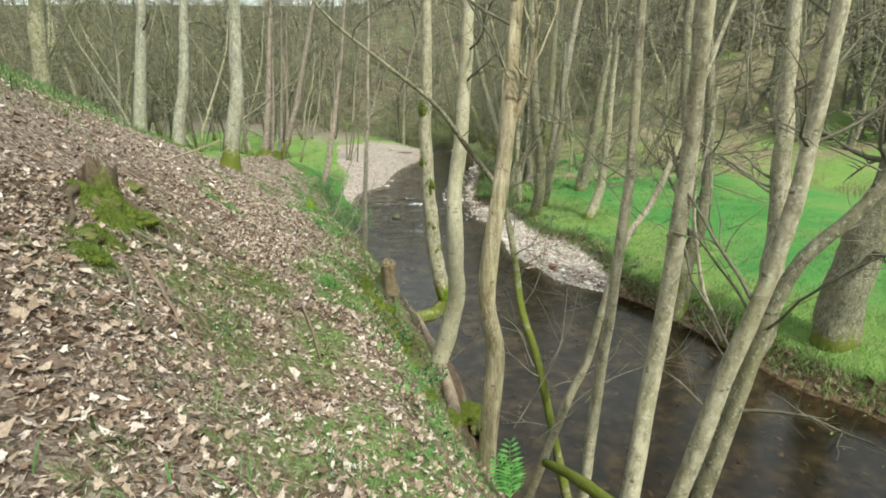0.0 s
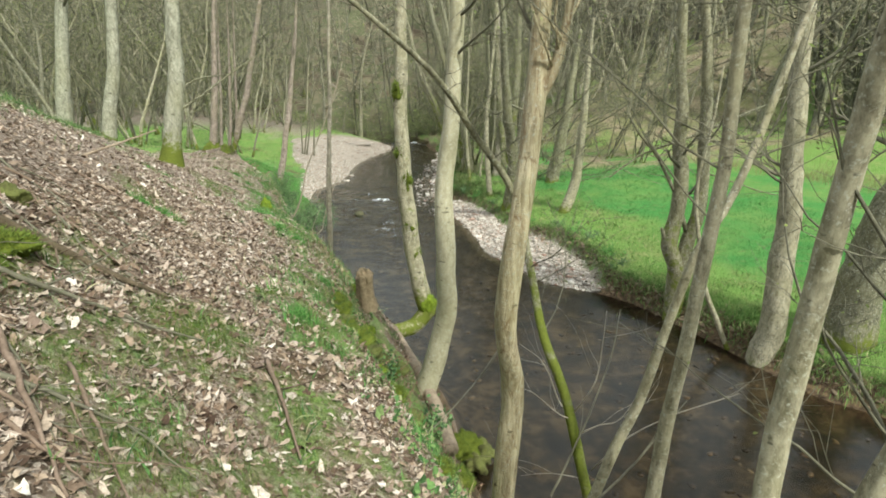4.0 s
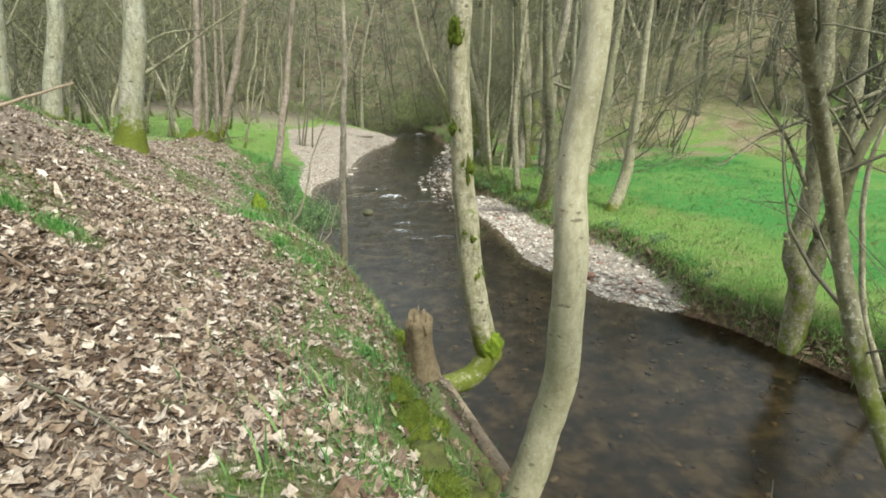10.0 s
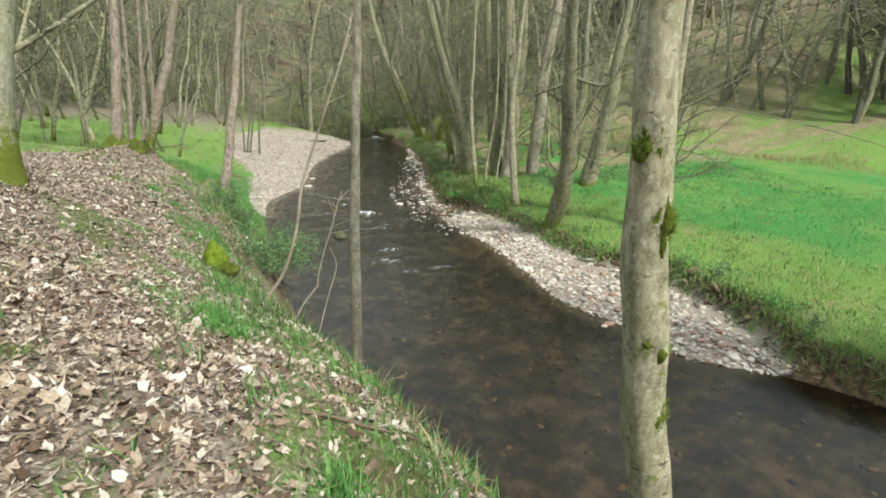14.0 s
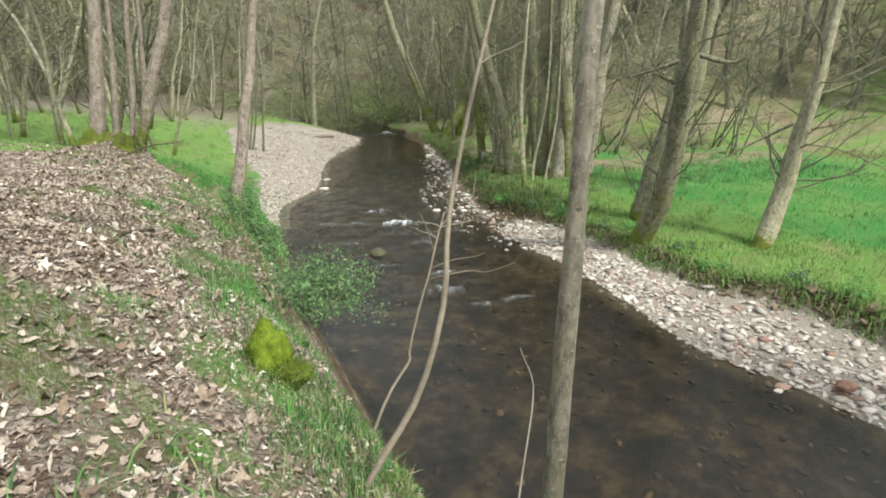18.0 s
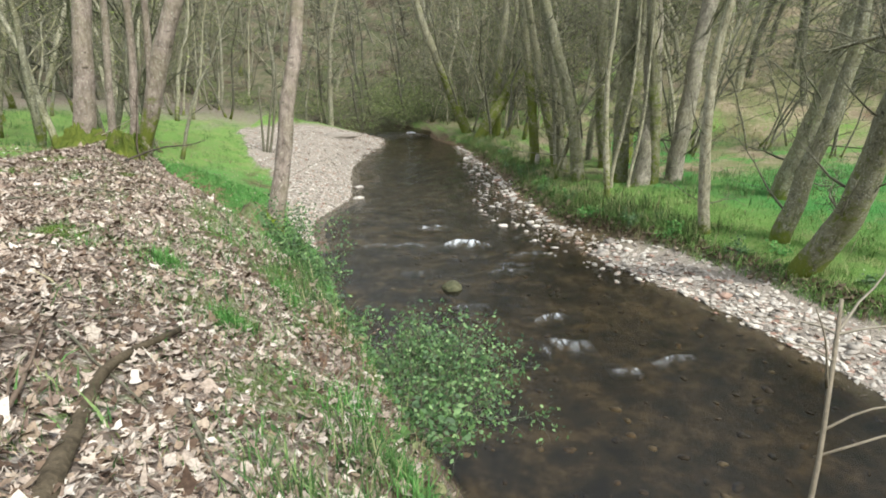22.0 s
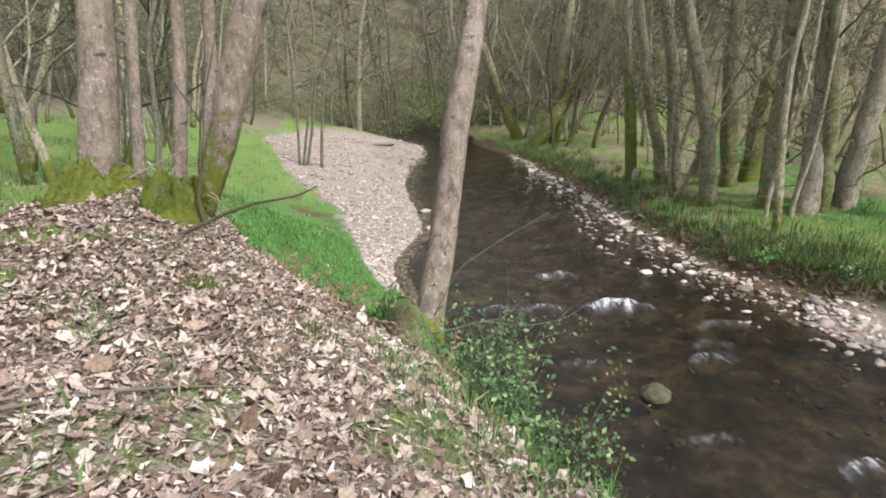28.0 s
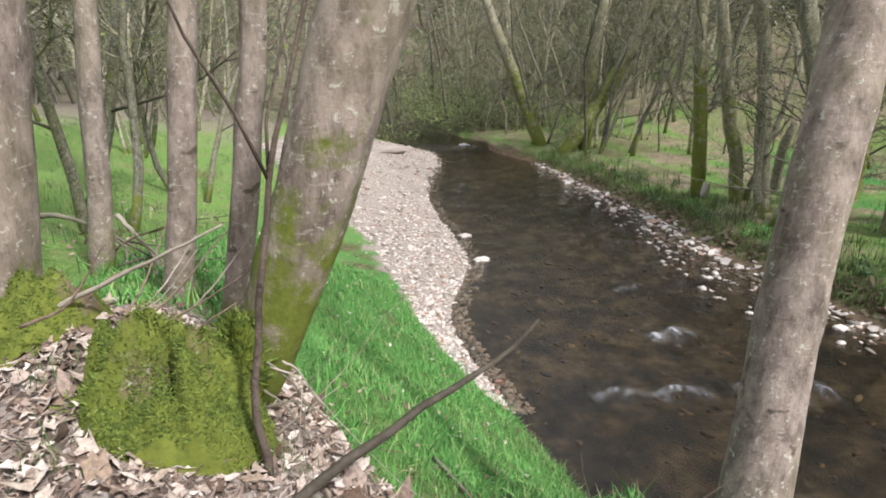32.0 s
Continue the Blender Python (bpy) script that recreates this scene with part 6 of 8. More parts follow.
for k, (x0, y0, x1, y1, r) in enumerate([(-2.6, 4.6, -1.75, 3.6, 0.022), (-2.5, 4.2, -1.9, 3.3, 0.018), (-2.2, 4.5, -1.5, 3.6, 0.012), (-3.6, 6.3, -2.4, 5.9, 0.012), (-3.9, 7.0, -2.6, 6.4, 0.016), (-3.6, 8.0, -2.2, 7.4, 0.012), (-4.6, 9.0, -3.0, 8.6, 0.016), (-2.9, 4.9, -2.2, 4.2, 0.012), (-3.3, 6.9, -2.7, 6.0, 0.01), (-3.5, 5.4, -2.7, 5.2, 0.01), (-4.4, 8.3, -3.3, 7.9, 0.012), (-3.6, 6.9, -2.6, 6.0, 0.014), (-3.3, 6.4, -2.7, 5.4, 0.01), (-3.9, 7.4, -2.8, 6.9, 0.012), (-3.1, 5.8, -2.4, 5.1, 0.01), (-6.6, 21.5, -6.0, 20.8, 0.01), (-6.9, 22.6, -6.3, 22.1, 0.009), (-5.9, 21.0, -5.6, 20.2, 0.012), (-7.0, 25.2, -6.5, 24.4, 0.01), (-8.4, 24.8, -7.9, 25.3, 0.012),
                                         (-1.5, 5.6, -1.1, 4.6, 0.02), (-3.0, 5.0, -1.9, 5.5, 0.02), (-2.9, 12.6, -2.1, 12.9, 0.012), (-8.6, 25.6, -7.5, 26.0, 0.012), (-6.9, 29.6, -6.2, 28.2, 0.015), (-7.3, 30.5, -6.6, 29.2, 0.015)]):
    stick("bare dead stick lying on the dead leaves", lying(x0, y0, x1, y1, r + 0.015), r, (TWIG, DEADWOOD)[k % 2 == 0], 1, 30 + k)
for k, (pts, r) in enumerate([([(-6.3, 28.35, 2.25), (-6.05, 28.33, 2.27), (-5.77, 28.3, 2.34), (-5.37, 28.34, 2.24), (-4.89, 28.42, 2.22), (-4.58, 28.45, 2.37)], 0.009), ([(-5.77, 28.3, 2.34), (-5.48, 28.5, 2.27), (-5.27, 28.57, 2.4)], 0.007), ([(-6.2, 28.4, 2.4), (-6.0, 28.38, 2.8), (-5.86, 28.39, 2.93), (-5.47, 28.45, 3.13), (-5.0, 28.6, 3.3)], 0.007), ([(-0.9, 6.7, 3.2), (-0.4, 7.0, 3.0), (0.3, 7.6, 3.3), (0.9, 8.4, 3.6)], 0.01),
                              ([(0.9, 6.2, 2.9), (1.3, 6.6, 3.3), (1.7, 7.0, 3.9), (1.85, 7.2, 4.4)], 0.012), ([(1.2, 6.0, 2.9), (1.8, 6.3, 3.2), (2.5, 6.8, 3.5)], 0.012)]):
    stick("thin bare shoot arching over the water", pts, r, TWIG, 1, 60 + k, "bare_shoot")

for k in range(9):
    rg_ = random.Random(500 + k)
    x0_, y0_ = -8.75 + rg_.uniform(-0.35, 0.35), 29.25 + rg_.uniform(-0.25, 0.35)
    a_ = rg_.uniform(-0.5, 1.2)
    len_ = rg_.uniform(0.25, 0.5)
    z0_ = gz(x0_, y0_) + rg_.uniform(0.08, 0.3)
    stick("dead twig caught in the debris behind the mossy mound", [(x0_, y0_, z0_ - 0.12), (x0_ + math.cos(a_) * len_ * 0.5, y0_ + math.sin(a_) * len_ * 0.5, z0_ + rg_.uniform(-0.05, 0.12)), (x0_ + math.cos(a_) * len_, y0_ + math.sin(a_) * len_, z0_ + rg_.uniform(-0.1, 0.25))], rg_.uniform(0.004, 0.008), (DEADWOOD, TWIG_PALE)[k % 4 == 0], 0, 520 + k)

# long limbs of the standing trees
def add_limb(owner, pts, r0, mat, seed, twigs=8):
    rng = random.Random(seed)
    axis = spline(pts, 12)
    t = Tubes().add([p - owner.location for p in axis], [r0 * (1 - 0.75 * i / 11) for i in range(12)], 8, [0.12] * 12)
    for _ in range(twigs):
        k = rng.randint(3, 10)
        tw = wander(rng, axis[k] - owner.location, (axis[k + 1] - axis[k]).normalized() + Vector((rng.uniform(-1, 1), rng.uniform(-1, 1), rng.uniform(-0.4, 0.8))), rng.uniform(0.4, 1.3), 5, 0.25, 0.05)
        t.add(tw, [r0 * 0.28 * (1 - 0.8 * i / 5) for i in range(6)], 4, [0.1] * 6)
    t.make("limb", mat, owner)
add_limb(tree_3, [(0.95, 8.40, 5.19), (0.99, 8.38, 5.67), (1.20, 8.29, 6.11), (1.36, 8.22, 6.33)], 0.035, BARK_DARK, 1, 8)
add_limb(tree_2, [(0.80, 7.20, 6.53), (0.99, 7.16, 6.93), (1.08, 7.13, 7.46), (1.14, 7.12, 8.00)], 0.07, BARK_RIDGED, 2, 8)
add_limb(tree_42, [(-6.46, 18.04, 5.88), (-5.95, 18.28, 6.23), (-4.99, 18.73, 6.96), (-4.20, 19.11, 7.50)], 0.045, BARK_DARK, 3, 8)
add_limb(tree_42, [(-6.40, 18.07, 6.44), (-5.81, 18.35, 6.76), (-4.93, 18.76, 6.85), (-3.77, 19.31, 6.96)], 0.028, BARK_DARK, 4, 8)
add_limb(tree_9, [(7.00, 16.35, 2.22), (6.85, 16.36, 2.51), (6.74, 16.37, 2.75)], 0.13, BARK_MID, 10, 0)
add_limb(tree_11, [(7.43, 16.31, 2.65), (7.13, 16.34, 3.48), (6.72, 16.37, 4.22), (6.36, 16.41, 4.80), (5.83, 16.45, 5.37), (5.51, 16.48, 5.93)], 0.07, BARK_DARK, 11, 9)
add_limb(tree_11, [(7.66, 16.29, 5.41), (7.08, 16.34, 5.18), (6.34, 16.41, 4.91), (5.85, 16.45, 4.68), (5.20, 16.50, 4.16)], 0.05, BARK_MID, 14, 6)
add_limb(tree_11, [(7.66, 16.29, 5.41), (8.50, 16.22, 5.80), (9.43, 16.14, 6.19), (9.89, 16.10, 6.40)], 0.045, BARK_DARK, 15, 8)
add_limb(tree_11, [(7.70, 16.29, 4.30), (8.60, 16.20, 4.00), (9.60, 16.10, 3.70), (10.30, 16.00, 3.70)], 0.022, BARK_DARK, 16, 6)
add_limb(tree_16, [(7.35, 26.24, 3.93), (6.68, 26.75, 3.39), (5.88, 27.36, 2.70)], 0.05, BARK, 5, 5)
add_limb(tree_16, [(7.33, 26.05, 4.55), (7.98, 25.54, 4.86), (8.96, 24.78, 5.70), (9.87, 24.08, 6.70), (10.46, 23.62, 7.27)], 0.04, BARK_DARK, 6, 12)
add_limb(tree_16, [(7.49, 25.95, 4.02), (8.46, 25.37, 4.66), (10.19, 24.36, 4.39), (12.29, 23.12, 3.77)], 0.028, BARK_DARK, 7, 16)
add_limb(tree_16, [(7.49, 25.95, 4.72), (8.51, 25.35, 5.41), (9.89, 24.53, 6.52), (10.90, 23.93, 7.52)], 0.03, BARK_DARK, 8, 16)
add_limb(tree_16, [(7.39, 26.00, 3.48), (8.19, 25.53, 3.35), (9.50, 24.76, 2.74), (11.13, 23.80, 2.19)], 0.02, BARK_DARK, 9, 12)
add_limb(tree_14, [(4.37, 26.42, 5.45), (3.88, 26.81, 5.20), (3.35, 27.23, 4.99)], 0.06, BARK_DARK, 12, 8)
add_limb(tree_14, [(4.36, 26.43, 5.57), (5.12, 25.83, 5.34), (5.45, 25.57, 5.76), (5.83, 25.27, 6.16)], 0.06, BARK_DARK, 13, 10)
add_limb(tree_3, [(1.45, 7.27, 3.10), (1.64, 7.20, 3.53), (1.68, 7.19, 4.00), (1.69, 7.18, 4.41)], 0.009, TWIG_PALE, 70, 3)
add_limb(tree_3, [(1.68, 7.18, 2.37), (2.00, 7.07, 2.86), (2.42, 6.92, 3.24), (2.82, 6.77, 3.50), (3.01, 6.70, 3.62)], 0.009, TWIG_PALE, 71, 3)
add_limb(tree_3, [(1.39, 7.29, 3.02), (1.27, 7.33, 3.07), (1.01, 7.43, 3.28), (0.86, 7.48, 3.33)], 0.009, TWIG_PALE, 72, 3)
add_limb(tree_3, [(1.32, 7.32, 3.16), (1.26, 7.34, 3.27), (1.09, 7.40, 3.69), (0.83, 7.50, 3.89)], 0.009, TWIG_PALE, 73, 3)
add_limb(tree_3, [(1.55, 7.23, 2.86), (1.72, 7.17, 2.99), (1.91, 7.10, 3.09), (2.08, 7.04, 3.44)], 0.009, TWIG_PALE, 74, 3)
add_limb(tree_3, [(1.62, 7.21, 2.21), (1.53, 7.24, 2.23), (1.23, 7.35, 2.22), (0.91, 7.47, 2.11)], 0.009, TWIG_PALE, 75, 3)


# ---- wood of bare trees on the flat, the far bank and the hills ----
def wood_tree(seed, tall, r, lean, stems, limbs=13, twigs=7):
    rng = random.Random(seed)
    ob = thing("bare_tree", "bare grey woodland tree in early spring", "tree", "woodland trees")
    t, c_all, tips_all = Tubes(), Tubes(), []
    for s in range(stems):
        a = rng.uniform(0, 6.28)
        off = Vector((math.cos(a), math.sin(a), 0)) * (0.0 if stems == 1 else 0.25 + 0.2 * rng.random())
        d = Vector((rng.uniform(-lean, lean), rng.uniform(-lean, lean), 1)) + off * (0.35 if stems > 1 else 0)
        ax = wander(rng, off + Vector((0, 0, -0.3)), d, tall * rng.uniform(0.8, 1.05), 14, 0.19, 0.28)
        rr = r * rng.uniform(0.7, 1.1)
        rad = [rr * (1.25 if i == 0 else 1 - 0.85 * i / 14) for i in range(15)]
        t.add(ax, rad, 8, [0.45 if i < 2 else 0.3 * rng.random() for i in range(15)])
        c, tips = crown_of(rng, ax, rad, limbs // stems + 5, twigs, low=0.15, reach=2.9, fine=1, girth=1.25, least=0.011)
        k = len(c_all.v)
        c_all.v += c.v
        c_all.f += [tuple(i + k for i in f) for f in c.f]
        tips_all += tips
    t.make("trunk", BARK_FAR, ob)
    c_all.moss = []
    c_all.make("crown", TWIG_FAR, ob)
    rng.shuffle(tips_all)
    part("foliage", leaf_cloud(rng, tips_all[:700 if stems > 1 else 330], 1, 0.036, 0.1), BUDS, ob, kind="stuff")
    return ob


kinds = [wood_tree(101, 12, 0.13, 0.12, 1), wood_tree(102, 10, 0.085, 0.2, 1), wood_tree(103, 13, 0.16, 0.15, 1), wood_tree(104, 9, 0.08, 0.22, 3), wood_tree(105, 11, 0.1, 0.2, 2), wood_tree(106, 8, 0.055, 0.3, 5), wood_tree(107, 14, 0.19, 0.16, 1), wood_tree(108, 7, 0.045, 0.2, 1)]
rng = random.Random(77)
spots = []


def plant(x, y, k=None, size=1.0):
    ob = kinds[rng.randrange(len(kinds)) if k is None else k]
    m = pose(x, y, gz(x, y), 0, 0, rng.uniform(0, 360)) @ Matrix.Scale(size * rng.uniform(0.85, 1.2), 4)
    spots.append((x, y))
    if not ob.get("set"):
        ob["set"] = 1
        ob.matrix_basis = m
    else:
        copy_thing(ob, m)


def free(x, y, gap):
    return all((x - a) ** 2 + (y - b) ** 2 > gap * gap for a, b in spots)


# wood on the flat beside the path
tries = 0
while len(spots) < 150 and tries < 4000:
    tries += 1
    y = 33 + 62 * rng.random() ** 1.3
    x = -10.5 - rng.random() ** 1.1 * (12 + (y - 27) * 0.9)
    if free(x, y, 1.3) and not (x > -13 and y < 50 and y > 36):
        plant(x, y)
for x, y, k in [(-11.5, 33.5, 4), (-13.5, 31.5, 0), (-15.0, 35.0, 5), (-12.2, 38.0, 3), (-10.6, 41.0, 4), (-13, 24.5, 0), (-15.5, 27.5, 2), (-14.5, 19.5, 0), (-16, 23, 4), (-13.5, 11.5, 2), (-17, 15, 0), (-18.5, 20, 6), (-20, 27, 0), (-17.5, 30.5, 3), (-21, 12, 2), (-19, 8, 0)]:
    plant(x, y, k)
# far bank, field hedge and upstream thicket
count = len(spots)
while len(spots) < count + 54:
    y = 38 + 40 * rng.random()
    x = float(shore_right(min(y, 70))) + 2.0 + 14 * rng.random() ** 1.6
    if free(x, y, 0.8):
        plant(x, y, rng.choice([1, 3, 4, 5, 5, 7, 0, 4]))
# far woods on the hillsides, too distant to pick apart
def far_wood(name, label, spots_, seed):
    rg = random.Random(seed)
    t, buds = Tubes(), []
    for x, y in spots_:
        base, tall = Vector((x, y, gz(x, y) - 0.3)), rg.uniform(8, 15)
        ax = wander(rg, base, Vector((rg.uniform(-0.3, 0.3), rg.uniform(-0.3, 0.3), 1)), tall, 6, 0.2, 0.25)
        r = rg.uniform(0.07, 0.26)
        t.add(ax, [r * (1 - 0.85 * k / 6) for k in range(7)], 5, cap=False)
        for _ in range(14):
            k = rg.randint(1, 5)
            p = ax[k].lerp(ax[k + 1], rg.random())
            a = rg.uniform(0, 6.28)
            limb = wander(rg, p, Vector((math.cos(a), math.sin(a), rg.uniform(0.2, 1.1))), rg.uniform(1.2, 3.2), 3, 0.25, 0.15)
            t.add(limb, [r * 0.22, r * 0.16, r * 0.1, r * 0.04], 3, cap=False)
            for _ in range(4):
                q = limb[rg.randint(1, 3)]
                buds.append(q + Vector((rg.gauss(0, 0.5), rg.gauss(0, 0.5), rg.gauss(0, 0.5))))
                t.add([q, q + Vector((rg.uniform(-1, 1), rg.uniform(-1, 1), rg.uniform(-0.3, 1))) * 1.1], [0.035, 0.014], 3, cap=False)
    rg.shuffle(buds)
    part("hill_foliage", leaf_cloud(rg, buds[:26000], 1, 0.11, 0.3), BUDS, None, "hazy spring buds over the hillside wood", "stuff")
    ob = t.make(name, BARK_FAR)
    return tagged(ob, label, "wood", kind="stuff")


hill = [(-170 + 210 * rng.random(), 140 + 60 * rng.random()) for _ in range(420)]
while len(hill) < 1600:
    y, x = 12 + 95 * rng.random(), 12 + 60 * rng.random()
    if rng.random() < 0.62:
        x, y = -95 + 145 * rng.random(), 64 + 140 * rng.random() ** 1.8
        if -14 < x < 12 and y < 88 and rng.random() < 0.65:
            continue
    elif x < float(shore_right(min(y, 70)) + gravel_width(min(y, 70)) + hill_foot(y)) + (30 if y < 34 else 8 if y < 42 else 3):
        continue
    hill.append((x, y))
for _ in range(60):
    y = 33 + 14 * rng.random()
    hill.append((float(shore_right(y) + gravel_width(y) + hill_foot(y)) + 7 + 16 * rng.random(), y))
far_wood("hill_wood", "bare woodland covering the valley sides", hill, 5)
# behind the walker
for k in range(26):
    plant(-14 + 34 * rng.random(), -9 - 16 * rng.random())
for k in range(10):
    plant(12 + 10 * rng.random(), -4 + 12 * rng.random())

# ---- scrub over the far bend and brambles on the bank ----
def scrub(name, label, x, y, z, wide, tall, stems, leaves, size, seed, mat, stem_mat=TWIG, droop=0.0, upright=0.3):
    rng = random.Random(seed)
    ob = thing(name, label, "shrub")
    ob.location = (x, y, z)
    t, tips = Tubes(), []
    for _ in range(stems):
        a = rng.uniform(0, 2 * math.pi)
        d = Vector((math.cos(a), math.sin(a), rng.uniform(upright, upright * 2 + 1.0)))
        s = Vector((rng.uniform(-0.35, 0.35) * wide, rng.uniform(-0.35, 0.35) * wide, -0.05))
        ax = wander(rng, s, d, tall * rng.uniform(0.6, 1.3), 8, 0.22, -droop)
        r = 0.004 + 0.0035 * tall
        t.add(ax, [r * (1 - 0.8 * i / 8) for i in range(9)], 4, cap=False)
        tips += ax[3:]
        for _ in range(3):
            k = rng.randint(2, 7)
            tw = wander(rng, ax[k], Vector((rng.uniform(-1, 1), rng.uniform(-1, 1), rng.uniform(-0.5, 0.8))), tall * 0.35, 4, 0.3, -droop)
            t.add(tw, [r * 0.4 * (1 - 0.7 * i / 4) for i in range(5)], 3, cap=False)
            tips += tw[1:]
    t.make("branchwork", stem_mat, ob, kind="stuff")
    per = max(1, leaves // max(1, len(tips)))
    part("foliage", leaf_cloud(rng, tips, per, size, 0.045 * tall + 0.03), mat, ob, kind="stuff")
    return ob


prng_b = random.Random(12)
scrub("bramble_bush", "leafy bramble bush hanging over the water", -4.15, 24.1, 1.15, 1.3, 1.0, 70, 4300, 0.028, 1, BRAMBLE, TWIG, 0.12)
scrub("bramble_bush", "leafy bramble bush hanging over the water", -4.4, 23.3, 1.3, 1.0, 0.8, 34, 1700, 0.026, 2, BRAMBLE, TWIG, 0.12)
scrub("bramble_bush", "leafy bramble bush hanging over the water", -3.95, 25.0, 0.9, 0.9, 0.8, 26, 2200, 0.028, 3, BRAMBLE, TWIG, 0.12)
for k, (x, y, w, h) in enumerate([(-5.35, 26.1, 0.6, 0.45), (-5.0, 25.4, 0.5, 0.45), (-5.75, 27.2, 0.5, 0.5), (-5.35, 27.0, 0.5, 0.5), (-5.6, 28.0, 0.5, 0.5), (-5.2, 24.6, 0.4, 0.4), (-4.7, 22.4, 0.4, 0.4), (-4.6, 26.2, 0.6, 0.5), (-4.9, 27.6, 0.5, 0.5)]):
    scrub("bramble", "fresh green bramble shoots on the bank edge", x, y, gz(x, y), w, h, 9, 420, 0.035, 10 + k, BRAMBLE)
for k, (x, y, w, h) in enumerate([(-7, 66, 8, 2.0), (-2, 65, 7, 2.6), (3, 64.5, 7, 3.4), (8, 63, 6, 3.0), (-13, 68, 8, 1.8), (7.0, 57, 4, 1.2), (14, 66, 7, 3.5), (-3, 72, 8, 6), (-18, 74, 8, 2), (4, 74, 9, 5), (11, 72, 8, 5), (1.5, 66.5, 6, 4.2), (6, 64, 5, 3.8)]):
    scrub("thicket", "tangled leafing scrub along the far bend", x, y, gz(x, y), w, h, 80, 4800 if h > 3 else 2600, 0.07, 40 + k, SCRUB)
for k, (x, y, h) in enumerate([(-6.0, 27.85, 0.95), (-5.8, 27.7, 1.1), (-5.6, 27.6, 1.15), (-5.4, 27.45, 1.2), (-5.55, 27.25, 1.0), (-5.85, 27.45, 0.8)]):
    scrub("bramble", "leafy young bramble canes rising from the bank", x, y, gz(x, y), 0.25, h, 5, 480, 0.027, 120 + k, BRAMBLE, TWIG, 0.02, 1.8)
for k in range(26):
    y = 19 + 1.35 * k + prng_b.uniform(-0.5, 0.5)
    x = float(shore_right(y) + gravel_width(y)) + prng_b.uniform(0.25, 0.9)
    scrub("bramble", "low green weeds along the far bank edge", x, y, gz(x, y), prng_b.uniform(0.5, 1.0), prng_b.uniform(0.22, 0.45), 9, 330, 0.035, 300 + k, (BRAMBLE, FRESH)[k % 2])
scrub("bramble", "green weeds on the steep bank", -0.75, 8.6, gz(-0.75, 8.6), 0.5, 0.3, 10, 360, 0.03, 80, BRAMBLE)
scrub("bramble", "green weeds on the steep bank", -0.3, 7.5, gz(-0.3, 7.5), 0.5, 0.35, 10, 360, 0.03, 81, BRAMBLE)


def fern(x, y, z):
    rng = random.Random(5)
    ob = thing("fern", "bright green fern frond standing on the bank", "fern")
    ob.location = (x, y, z)
    for k in range(3):
        a = rng.uniform(0.6, 2.4)
        ax = wander(rng, Vector((0, 0, 0)), Vector((math.cos(a) * 0.35, math.sin(a) * 0.2, 1)), 0.62 - 0.1 * k, 12, 0.05, -0.1)
        t = Tubes().add(ax, [0.006 - 0.0004 * i for i in range(13)], 5)
        v, f = list(t.v), list(t.f)
        for i in range(2, 13):
            d = (ax[min(i + 1, 12)] - ax[i - 1]).normalized()
            sd = d.cross(Vector((0.2, -1, 0.3))).normalized()
            w = 0.15 * math.sin(math.pi * (1 - i / 14)) * (1 if i > 2 else 0.5)
            for s in (-1, 1):
                q = len(v)
                tip = ax[i] + sd * s * w + d * 0.03
                v += [(ax[i] - d * 0.014)[:], (ax[i].lerp(tip, 0.5) - d * 0.02)[:], tip[:], (ax[i].lerp(tip, 0.5) + d * 0.016)[:]]
                f.append((q, q + 1, q + 2, q + 3))
        part("frond", (v, f), FRESH, ob)


fern(0.66, 4.62, 3.12)


# ---- stones of the gravel bars ----
def pebble(rng, bumpy=0.3):
    bm = bmesh.new()
    bmesh.ops.create_icosphere(bm, subdivisions=1, radius=1)
    sx, sy, sz = rng.uniform(0.75, 1.35), rng.uniform(0.55, 0.95), rng.uniform(0.2, 0.42)
    for v in bm.verts:
        k = 1 + rng.uniform(-bumpy, bumpy)
        v.co = Vector((v.co.x * sx, v.co.y * sy, v.co.z * sz)) * k
    vs, fs = np.array([v.co[:] for v in bm.verts]), np.array([[v.index for v in f.verts] for f in bm.faces])
    bm.free()
    return vs, fs


prng = random.Random(9)
shapes = [pebble(prng) for _ in range(10)]
nrng = np.random.default_rng(4)


def scatter(name, shapes_, px, py, pz, size, mat, tilt=0.25, smooth_shade=False, label="", category=""):
    vs, fs, off = [], [], 0
    which = nrng.integers(0, len(shapes_), len(px))
    for s, (v, f) in enumerate(shapes_):
        sel = np.where(which == s)[0]
        if not len(sel):
            continue
        a = nrng.uniform(0, 2 * np.pi, len(sel))
        ca, sa = np.cos(a)[:, None], np.sin(a)[:, None]
        tx, ty = nrng.normal(0, tilt, len(sel))[:, None], nrng.normal(0, tilt, len(sel))[:, None]
        k = size[sel][:, None]
        x, y, z = v[None, :, 0] * k, v[None, :, 1] * k, v[None, :, 2] * k
        z = z + x * tx + y * ty
        X, Y = x * ca - y * sa + px[sel][:, None], x * sa + y * ca + py[sel][:, None]
        vs.append(np.stack([X, Y, z + pz[sel][:, None]], -1).reshape(-1, 3))
        fs.append((f[None] + (np.arange(len(sel)) * len(v))[:, None, None] + off).reshape(-1, f.shape[1]))
        off += len(sel) * len(v)
    ob = new(name, fast_mesh(name, np.concatenate(vs), np.concatenate(fs), mat, smooth_shade))
    return tagged(ob, label, category, kind="stuff")


